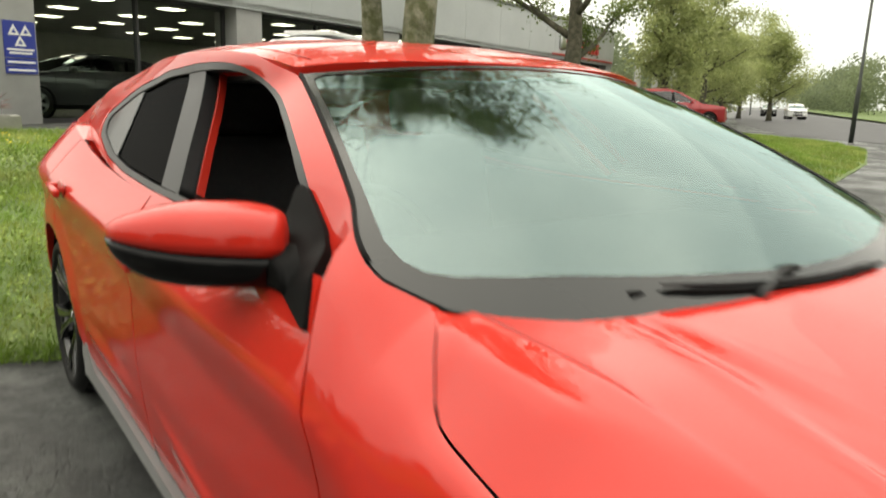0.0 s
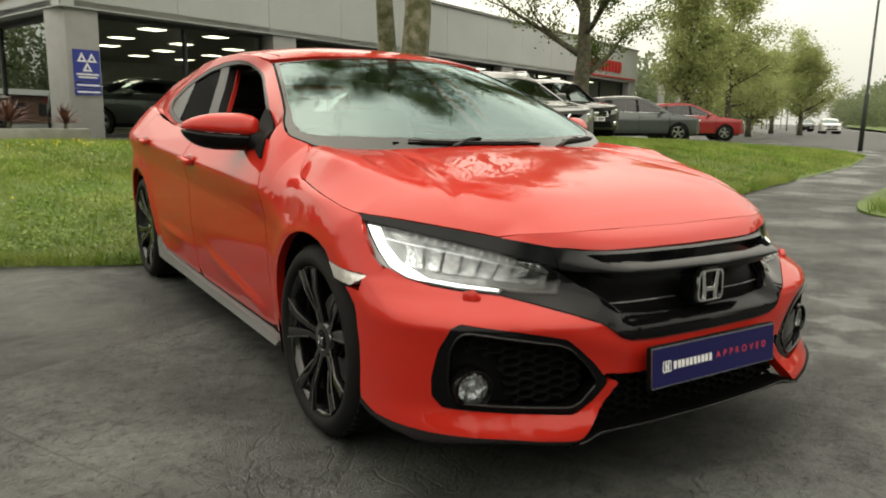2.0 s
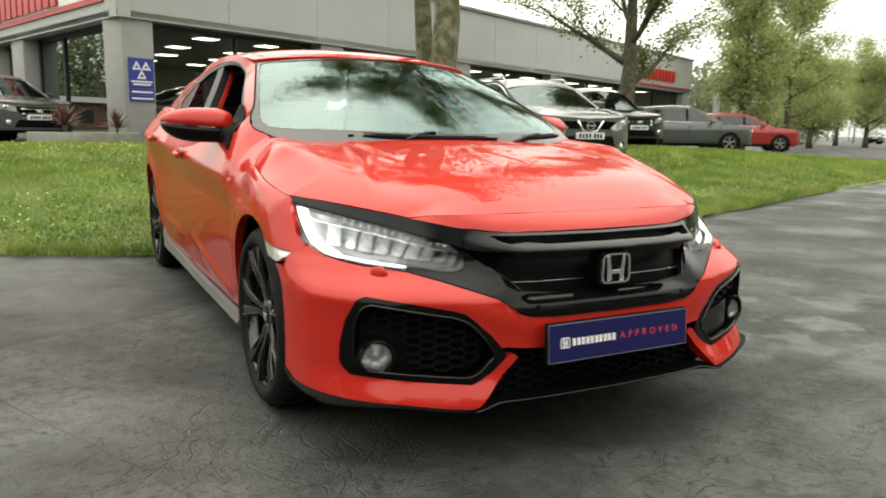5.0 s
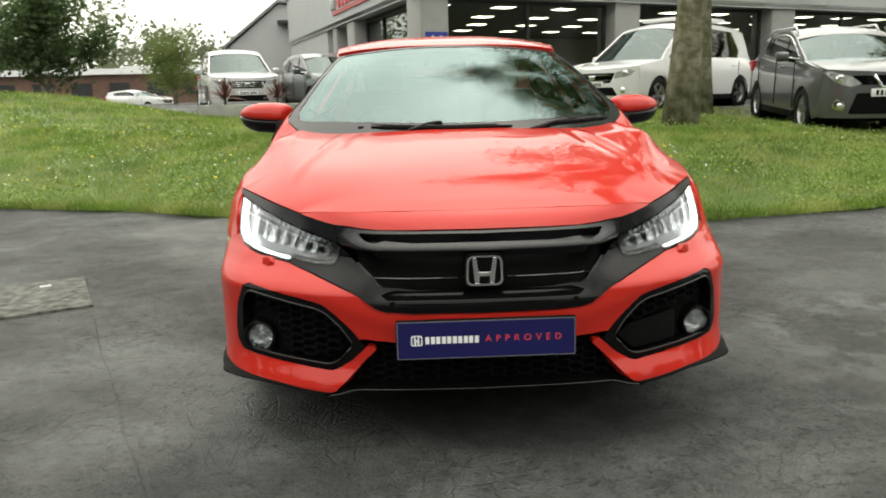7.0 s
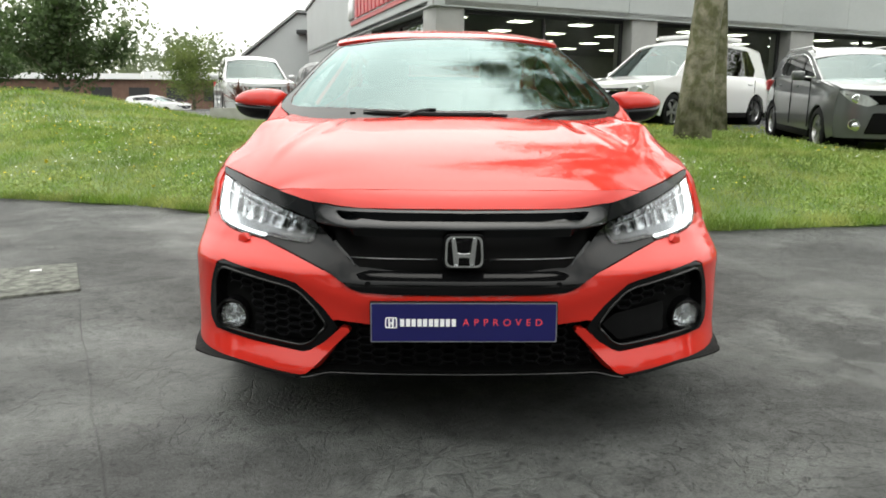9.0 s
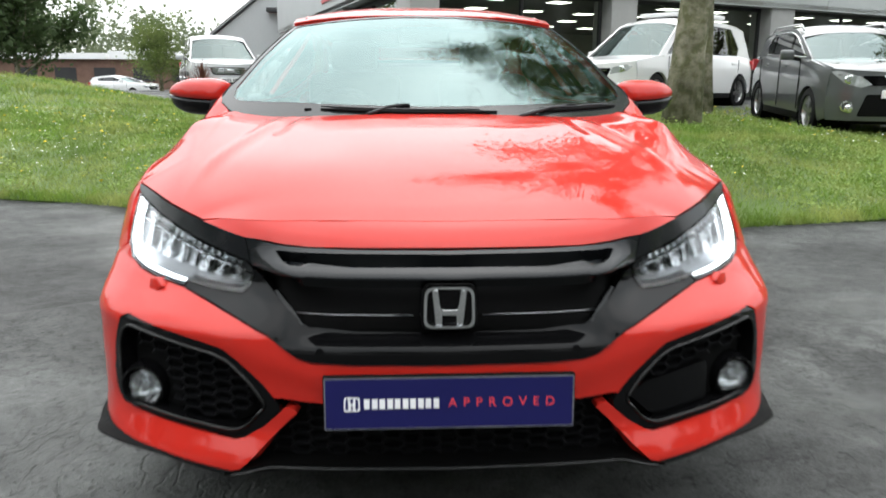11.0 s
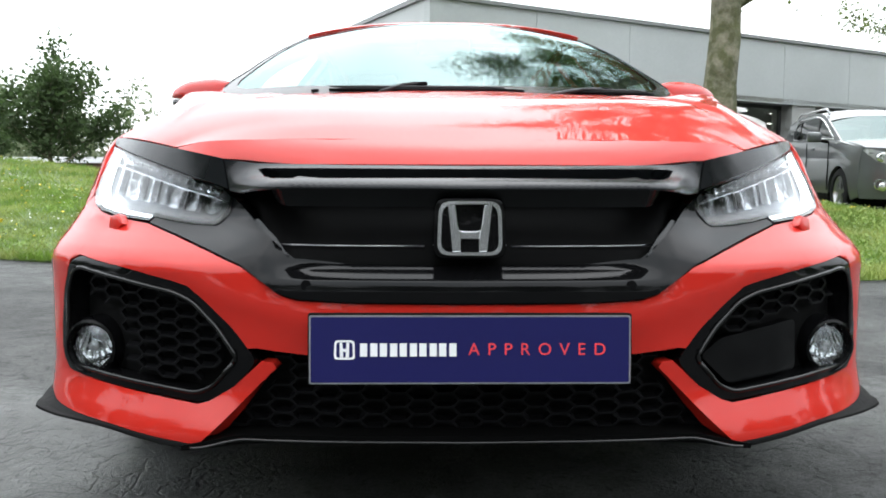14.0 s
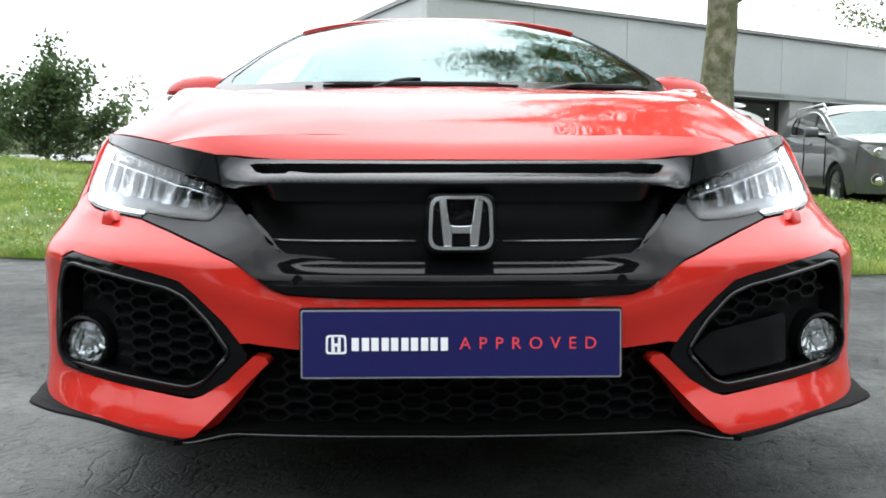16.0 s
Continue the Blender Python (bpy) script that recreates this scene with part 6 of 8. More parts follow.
WING += [(1.425, 0.95), (1.405, 0.90), (1.375, 0.855), (1.357, 0.82), (1.335, 0.77), (1.305, 0.70), (1.288, 0.55), (1.29, 0.40), (1.31, 0.24), (1.305, 0.195)]
WING += arch_pts(WHEEL_F, -18, 116) + [(0.688, 0.583), (0.60, 0.574), (0.488, 0.570)]
BELT = curve_fn([(1.3, 0.918), (2.0, 0.922), (2.45, 0.928), (2.78, 0.942), (3.07, 0.968), (3.4, 1.02), (3.7, 1.06), (4.1, 1.04)])
DOOR_F = [(1.425, 0.915), (1.385, 0.855), (1.366, 0.82), (1.344, 0.77), (1.313, 0.70), (1.297, 0.55), (1.299, 0.40), (1.318, 0.235), (1.36, 0.215), (2.30, 0.235), (2.345, 0.27), (2.375, 0.55), (2.40, 0.80), (2.39, BELT(2.39))] + [(y, BELT(y)) for y in (2.2, 2.0, 1.8, 1.6, 1.45)]
DOOR_R = [(2.40, BELT(2.40)), (2.41, 0.80), (2.385, 0.55), (2.355, 0.27), (2.38, 0.237), (3.05, 0.265), (3.13, 0.30)] + arch_pts(WHEEL_R, 176, 118, 8, 0.375) + [(3.46, 0.80), (3.40, BELT(3.40))] + [(y, BELT(y)) for y in (3.2, 3.0, 2.8, 2.6)]
QUARTER = [(3.41, BELT(3.41)), (3.47, 0.80), (3.39, 0.66)] + arch_pts(WHEEL_R, 117, -8, 10, 0.36) + [(3.95, 0.22), (4.25, 0.24), (4.38, 0.32), (4.42, 0.5), (4.42, 0.75), (4.38, 0.90), (4.30, 1.0), (4.1, 1.05), (3.7, 1.06)]
quarter_top = curve_fn([(3.30, BELT(3.30) - 0.006), (3.41, BELT(3.41) - 0.006), (3.7, 1.054), (4.1, 1.044), (4.32, 0.99)])
pillar_foot = curve_fn([(3.30, BELT(3.30)), (3.45, 1.018), (3.7, 1.056), (4.15, 1.040), (4.32, 1.0)])
TAILLAMP = [(3.90, 0.89), (4.10, 0.84), (4.40, 0.83), (4.40, 0.91), (4.10, 0.95), (3.96, 0.955)]


def body(y, z):
    """The flank with a second crease low on the doors that rises to the rear."""
    x = flank(y, z)
    low = 0.275 + 0.17 * (y - 1.42)
    x += 0.011 * math.exp(-((z - low) / (0.05 if z < low else 0.02)) ** 2) * smooth01((y - 1.36) / 0.15) * smooth01((2.35 - y) / 0.5)
    low = 0.37 + 0.05 * (y - 2.4)
    x += 0.010 * math.exp(-((z - low) / 0.03) ** 2) * smooth01((y - 2.3) / 0.4) * smooth01((3.15 - y) / 0.3)
    swell = math.exp(-((math.hypot(y - WHEEL_R[0], z - WHEEL_R[1]) - 0.39) / 0.06) ** 2)
    return x + 0.012 * swell * smooth01((y - 3.0) / 0.2)


def wing_body(y, z):
    swell = math.exp(-((math.hypot(y - WHEEL_F[0], z - WHEEL_F[1]) - 0.37) / 0.05) ** 2)
    return wing_side(y, z) + 0.008 * swell


def wing_at(sg):
    def fn(y, v):
        x, z = wing(y, v)
        return (sg * (x + 0.008 * math.exp(-((math.hypot(y - WHEEL_F[0], z - WHEEL_F[1]) - 0.37) / 0.05) ** 2)), y, z)
    return fn


for sg in (-1, 1):
    sheet("front_wing", WING, wing_at(sg), M_PAINT, car, 0.015, 0.03, 0.003, out=sg)
    mk = [(0.695, 0.580), (0.60, 0.572), (0.500, 0.566), (0.556, 0.534), (0.664, 0.536)]
    sheet("side_marker", mk, lambda y, z, sg=sg: (sg * (wing_body(y, z) - 0.001), y, z), M_MARKER, car, 0.02, 0.02, 0.004, out=sg, label="clear side marker lamp behind the bumper")
    for nm, o, hy, hz in (("front_door", DOOR_F, 2.27, 0.797), ("rear_door", DOOR_R, 3.20, 0.860)):
        d = sheet(nm, [(y, z - 0.06 * (y - 1.36)) for y, z in o], lambda y, v, sg=sg: (sg * body(y, v + 0.06 * (y - 1.36)), y, v + 0.06 * (y - 1.36)), M_PAINT, car, 0.0149, 0.03, 0.004, out=sg)
        # handle: a darker blob as the shade of its recess, with a bar across
        b = bmesh.new()
        x = body(hy, hz)
        vs = bmesh.ops.create_uvsphere(b, u_segments=16, v_segments=8, radius=1)["verts"]
        bmesh.ops.scale(b, vec=(0.008, 0.055, 0.030), verts=vs)
        bmesh.ops.translate(b, vec=(sg * (x + 0.001), hy - 0.03, hz + 0.005), verts=vs)
        part("handle_recess", b, M_PAINT_SHADE, d, smooth=60)
        b = bmesh.new()
        box(b, (-0.010, -0.095, -0.014), (0.012, 0.095, 0.014), pose(sg * (x + 0.026), hy, hz, 2.5, 0, 0), 0.009)
        box(b, (-0.014, 0.055, -0.012), (0.012, 0.088, 0.012), pose(sg * (x + 0.010), hy, hz + 0.002, 2.5, 0, 0), 0.006)
        part("handle", b, M_PAINT, d, smooth=60)
    sheet("rear_quarter", [(y, z - 0.06 * (y - 1.36)) for y, z in QUARTER], lambda y, v, sg=sg: (sg * body(y, v + 0.06 * (y - 1.36)), y, v + 0.06 * (y - 1.36)), M_PAINT, car, 0.0298, 0.03, 0.005, out=sg)
    sheet("tail_lamp", TAILLAMP, lambda y, z, sg=sg: (sg * (body(y, z) + 0.008), y, z), M_MARKER, car, 0.04, 0.02, 0.004, out=sg, label="pale tail lamp wrapped round the rear corner")
    # the shoulder that runs from the quarter panel into the rear pillar
    sheet("quarter_shoulder", [(y, 0.0) for y in np.linspace(3.36, 4.28, 14)] + [(y, 1.0) for y in np.linspace(4.28, 3.36, 14)],
          lambda y, v, sg=sg: (sg * (body(y, quarter_top(y)) * (1 - v) + (cabin(y, pillar_foot(y)) + 0.001) * v + 0.010 * math.sin(math.pi * v)), y, quarter_top(y) * (1 - v) + pillar_foot(y) * v + 0.008 * math.sin(math.pi * v)), M_PAINT, car, 0.12, 0.0, 0.001, out=sg)
    # sill skirt: grey blade under the doors, kicked up before the rear wheel
    SILL = [(1.27, 0.165), (1.24, 0.190), (1.31, 0.20), (1.36, 0.205), (2.30, 0.225), (3.02, 0.255), (3.10, 0.30), (3.13, 0.40), (3.16, 0.40), (3.195, 0.28), (3.17, 0.205), (3.0, 0.195), (2.0, 0.178)]
    sheet("sill_skirt", SILL, lambda y, z, sg=sg: (sg * (wide(y) - 0.022 + 0.10 * max(0, 0.20 - z)), y, z), M_SILL, car, 0.04, 0.03, 0.006, out=sg, label="grey side skirt below the doors")
    # black sheet stands in for the shade in the gap above the skirt
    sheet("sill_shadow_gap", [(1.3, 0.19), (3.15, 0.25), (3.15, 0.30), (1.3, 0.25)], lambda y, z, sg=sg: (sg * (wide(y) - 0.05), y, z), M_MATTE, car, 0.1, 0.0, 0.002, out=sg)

# cabin: pillars, rails, windows
WINDOW = [(1.51, 0.938), (2.0, 0.932), (2.45, 0.938), (2.78, 0.952), (3.07, 0.978), (3.36, 1.035), (3.42, 1.075), (3.40, 1.115), (3.15, 1.205), (2.85, 1.258), (2.578, 1.273), (2.43, 1.273), (2.335, 1.268), (2.238, 1.254), (2.139, 1.228), (2.013, 1.190), (1.902, 1.152), (1.80, 1.110), (1.711, 1.068), (1.644, 1.028), (1.57, 0.978)]
FRAME = [(1.437, 0.93), (1.434, edge_z(1.434) - 0.002)] + [(y, edge_z(y) - 0.002) for y in (1.48, 1.56, 1.65, 1.74, 1.82, 1.9, 1.985)] + [(y, roof_mid(y) - 0.052) for y in (2.2, 2.4, 2.7, 3.0, 3.3, 3.6, 3.9)] + [(4.12, 1.07), (4.15, 1.03), (3.7, 1.05), (3.45, 1.012)]
FRAME += [(y, BELT(y) - 0.004) for y in (3.2, 2.9, 2.6, 2.3, 2.0, 1.7, 1.45)]
INNER = [(1.56, 0.948), (2.0, 0.946), (2.45, 0.953), (2.78, 0.967), (3.04, 0.992), (3.30, 1.045), (3.355, 1.08), (3.34, 1.105), (3.12, 1.185), (2.84, 1.236), (2.55, 1.252), (2.42, 1.253), (2.331, 1.250), (2.237, 1.238), (2.131, 1.212), (2.008, 1.174), (1.881, 1.129), (1.779, 1.084), (1.719, 1.050), (1.665, 1.018)]

WINDOW, INNER = rounded(WINDOW, 0.03, 3), rounded(INNER, 0.03, 3)


def cab(sg, deep=0.0):
    return lambda y, z: (sg * (cabin(y, z) - deep), y, z)


for sg in (-1, 1):
    sheet("pillar_frame", FRAME, cab(sg), M_PAINT, car, 0.03, 0.03, 0.005, out=sg, holes=[WINDOW])
    ring = sheet("window_trim", WINDOW, cab(sg, 0.004), M_TRIM, car, 0.03, 0.03, 0.004, out=sg, holes=[INNER], label="dark grey window surround")
    sheet("centre_pillar", [(2.24, 0.948), (2.40, 0.952), (2.66, 1.249), (2.52, 1.254)], cab(sg, 0.010), M_TRIM, car, 0.03, 0.04, 0.004, out=sg, label="dark grey door pillar")
    sheet("door_edge", [(2.222, 0.948), (2.233, 0.948), (2.512, 1.246), (2.503, 1.244)], cab(sg, 0.05), M_PAINT_SHADE, car, 0.05, 0.02, 0.003, out=sg)
    sheet("quarter_trim", [(2.98, 0.985), (3.04, 0.990), (3.33, 1.05), (3.36, 1.085), (3.34, 1.107), (3.12, 1.187), (3.07, 1.195)], cab(sg, 0.010), M_FRIT, car, 0.04, 0.03, 0.004, out=sg)
    sheet("rear_side_window", [(2.40, 0.953), (2.78, 0.967), (3.0, 0.987), (3.09, 1.19), (2.84, 1.234), (2.66, 1.244)], cab(sg, 0.016), M_DARKGLASS, car, 0.1, 0.004, 0.002, out=sg)
    if sg > 0:
        sheet("front_side_window", [(1.56, 0.947), (2.24, 0.947), (2.54, 1.254), (2.33, 1.251), (2.13, 1.213), (2.0, 1.174), (1.88, 1.13), (1.72, 1.052)], cab(sg, 0.016), M_SIDEGLASS, car, 0.1, 0.004, 0.002, out=sg)
    # sail panel at the mirror
    sheet("sail_panel", rounded([(1.381, 0.846), (1.43, 0.913), (1.475, 0.946), (1.56, 0.992), (1.635, 1.032), (1.665, 1.030), (1.655, 0.945), (1.54, 0.895)], 0.012, 2), lambda y, z, sg=sg: (sg * (cabin(y, z) + (flank(y, z) - cabin(y, z)) * smooth01((0.965 - z) / 0.06) + 0.013), y, z), M_MATTE, car, 0.03, 0.03, 0.004, out=sg)
    # black seal between pillar and glass
    vs, fs = tube_pts([Vector(screen(sg * side_a(b0) * 0.997, b0)) for b0 in np.linspace(0.045, 0.99, 24)], 0.005, 6)
    mesh_ob("screen_seal", vs, fs, M_MATTE, car, smooth=True)

b = bmesh.new()
prism(b, [(1.255, 0.898), (1.46, 0.905), (1.47, 0.962), (1.40, 0.950), (1.27, 0.912)], 0.014, Matrix(((0, 0, 1, 0.700), (1, 0, 0, 0), (0, 1, 0, 0), (0, 0, 0, 1))), 0.003)
part("cowl_corner", b, M_MATTE, car, "black trim at the screen corner", 40)

SIDE_B = (-0.07, -0.03, 0.0, 0.03, 0.06, 0.1, 0.2, 0.4, 0.6, 0.8, 0.985)
PANE = [(a0 / 10 * 0.93, rear_b(a0 / 10 * 0.93) - 0.012) for a0 in range(0, 10)] + [(side_a(b0) * 0.996, b0) for b0 in SIDE_B] + [(0.5, 1.0), (0.0, 1.0)]
sheet("windscreen", both_ways(PANE), screen, M_SCREEN, car, 0.05, 0.005, 0.002).visible_shadow = False
CLEAR = [(0.0, 0.050), (0.3, 0.052), (0.5, 0.050), (0.67, 0.046), (0.79, 0.034), (0.88, 0.024), (0.935, 0.030), (0.965, 0.060), (0.982, 0.12), (0.980, 0.4), (0.972, 0.8), (0.965, 0.93), (0.93, 0.962), (0.5, 0.968), (0.0, 0.968)]
sheet("screen_border", both_ways([(a0 * 1.002, min(b0, 0.99)) for a0, b0 in PANE]), lambda a, b: tuple(Vector(screen(a, b)) + Vector((0, -0.001, 0.0025))), M_FRIT, car, 0.05, 0.0, 0.001, holes=[both_ways(CLEAR)], label="dark printed edge round the windscreen")
rh = [(0.0, 1.862)] + [(roof_edge(1.9) * k / 4, 1.862 + 0.135 * (k / 4) ** 2) for k in (1, 2, 3)] + [(0.568, 1.998)] + [(roof_edge(y) - 0.002, y) for y in (2.2, 2.4, 2.7, 3.0, 3.3, 3.6, 3.85)] + [(0.4, 3.92), (0.0, 3.95)]
sheet("roof", both_ways(rh), roof_top, M_PAINT, car, 0.04, 0.02, 0.005)
for sg in (-1, 1):
    vs, fs = tube_pts([(sg * (roof_edge(y) - 0.055), y, roof_top(roof_edge(y) - 0.055, y)[2] + 0.0005) for y in (2.03, 2.2, 2.5, 2.8, 3.1, 3.4, 3.7)], 0.003, 6)
    mesh_ob("roof_seam", vs, fs, M_PAINT_SHADE, car, smooth=True)
# rear glass, tailgate and bumper close the back
rearg = lambda a, b: (a * (0.56 - 0.10 * b), 4.36 - 0.42 * b - 0.06 * a * a, 0.98 + 0.21 * b)
sheet("rear_window", [(-1, 0), (1, 0), (1, 1), (-1, 1)], rearg, M_DARKGLASS, car, 0.2, 0.005, 0.002, out=-1)
tail = lambda a, b: (a, 4.46 - 0.10 * (a / 0.7) ** 2 - 0.10 * max(0, b - 0.75), b)
sheet("tailgate", [(-0.66, 0.60), (0.66, 0.60), (0.60, 0.99), (-0.60, 0.99)], tail, M_PAINT, car, 0.08, 0.02, 0.005, out=-1)
sheet("rear_bumper", [(-0.70, 0.22), (0.70, 0.22), (0.70, 0.595), (-0.70, 0.595)], tail, M_PAINT, car, 0.08, 0.02, 0.005, out=-1)

# cowl and wipers
sheet("cowl", both_ways([(0.0, 1.0), (0.3, 1.02), (0.55, 1.09), (0.68, 1.17), (0.72, 1.24), (0.70, 1.30), (0.5, 1.22), (0.3, 1.15), (0.0, 1.12)]), lambda x, y: (x, y, rear_z(min(abs(x), 0.69)) - 0.035), M_MATTE, car, 0.04, 0.02, 0.004)


def wiper(name, blade_ab, arm_ab, label):
    """A blade with a spoiler fin along the glass, and an arm with a hooked clip."""
    w = new(name)
    w.parent = car
    tagged(w, label)
    n = 10
    line = [Vector(screen(blade_ab[0][0] + (blade_ab[1][0] - blade_ab[0][0]) * k / n, blade_ab[0][1] + (blade_ab[1][1] - blade_ab[0][1]) * k / n)) for k in range(n + 1)]
    tube("blade", [q + Vector((0, -0.003, 0.005)) for q in line], [0.003] + [0.0062] * (n - 1) + [0.003], M_MATTE, w, 8)
    tube("spoiler", [q + Vector((0, 0.003, 0.014)) for q in line[:-1]], [0.002] + [0.0042] * (n - 2) + [0.002], M_TRIM, w, 8)
    arm = [Vector(screen(*q)) for q in arm_ab]
    lift = (0.002, 0.008, 0.013, 0.012)
    tube("arm", [q + Vector((0, -0.006, h)) for q, h in zip(arm, lift)], [0.008, 0.0065, 0.0055, 0.005], M_TRIM, w, 8, "grey-black wiper arm")
    clip = arm[-1] + Vector((0, -0.003, 0.010))
    b = bmesh.new()
    d = math.degrees(math.atan2(line[-1].y - line[0].y, line[-1].x - line[0].x))
    box(b, (-0.024, -0.008, -0.006), (0.026, 0.008, 0.007), pose(clip.x, clip.y, clip.z, 0, 0, d), 0.005)
    part("clip", b, M_MATTE, w, smooth=50)


wiper("wiper", ((-0.50, 0.006), (0.30, 0.004)), ((-0.285, -0.012), (-0.25, 0.0), (-0.19, 0.025), (-0.13, 0.038)), "long black wiper resting at the screen's foot")
wiper("wiper", ((0.50, -0.006), (0.90, -0.02)), ((0.40, -0.03), (0.46, -0.02), (0.55, -0.005), (0.66, 0.004)), "short black wiper at the screen's far side")
# washer nozzle under the bonnet's back edge
for a in (-0.56, 0.10):
    b = bmesh.new()
    c = Vector(screen(a, 0.002))
    box(b, (-0.012, -0.007, -0.002), (0.012, 0.007, 0.007), pose(c.x, c.y, c.z, 0, 0, 10 * a), 0.003)
    part("washer_nozzle", b, M_MATTE, car, smooth=40)

# door mirrors
for sg in (-1, 1):
    mr = new("door_mirror")
    mr.parent = car
    tagged(mr, "door mirror with red cap on a black foot")

    crest = curve_fn([(-0.150, 0.020), (-0.146, 0.040), (-0.12, 0.056), (-0.07, 0.064), (0.0, 0.064), (0.07, 0.054), (0.12, 0.038), (0.145, 0.024), (0.152, 0.010)])
    keel = curve_fn([(-0.150, -0.045), (-0.145, -0.062), (-0.12, -0.076), (0.0, -0.074), (0.06, -0.066), (0.11, -0.046), (0.14, -0.020), (0.152, 0.000)])
    split_z = curve_fn([(-0.15, -0.018), (0.0, -0.010), (0.1, 0.0), (0.152, 0.006)])
    deep = curve_fn([(-0.150, 0.030), (-0.142, 0.055), (-0.11, 0.070), (0.0, 0.078), (0.08, 0.064), (0.13, 0.038), (0.147, 0.018), (0.152, 0.006)])

    def shell(up, grow=1.0):
        """Half of the mirror's shell, lofted along its length."""
        vs, fs = [], []
        xs = [-0.150, -0.149, -0.145, -0.135] + [-0.12 + 0.02 * k for k in range(13)] + [0.135, 0.144, 0.149, 0.152]
        m = Matrix.Diagonal((sg, 1, 1, 1)) @ pose(0.905, 1.650, 0.947, 0, 0, 33)
        n = 18
        for x in xs:
            zs, d = split_z(x), deep(x) * grow
            far_z = crest(x) if up else keel(x)
            for j in range(n + 1):
                th = math.pi * j / n
                c, s_ = math.cos(th), math.sin(th)
                vs.append(m @ Vector((x, math.copysign(abs(c) ** 0.75, c) * d, zs + (0.001 if up else -0.004) + (far_z - zs) * s_ ** 0.8)))
        for k in range(len(xs) - 1):
            for j in range(n + 1):
                i, i2 = k * (n + 1) + j, k * (n + 1) + (j + 1) % (n + 1)
                f = (i, i2, i2 + n + 1, i + n + 1)
                fs.append(f if (sg > 0) == up else f[::-1])
        for k in (0, len(xs) - 1):
            fs.append(tuple(k * (n + 1) + j for j in range(n + 1)))
        return vs, fs

    mesh_ob("mirror_cap", *shell(True), M_PAINT, mr, "red painted mirror cap", 40)
    mesh_ob("mirror_body", *shell(False, 0.97), M_GLOSSBLK, mr, "black lower mirror shell", 40)
    b = bmesh.new()
    pts = [(1.47, 0.878), (1.60, 0.872), (1.65, 0.89), (1.65, 0.938), (1.56, 0.942), (1.49, 0.922)]
    m0 = Matrix(((0, 0, sg, sg * 0.735), (1, 0, 0, 0), (0, 1, 0, 0), (0, 0, 0, 1)))
    prism(b, pts, 0.095, m0, 0.012)
    part("mirror_foot", b, M_MATTE, mr, smooth=50)

# wheels: dark five-arm alloys on low tyres
M_DISC = shader("brake_disc_steel", (0.16, 0.155, 0.15), 0.4, metal=0.8)
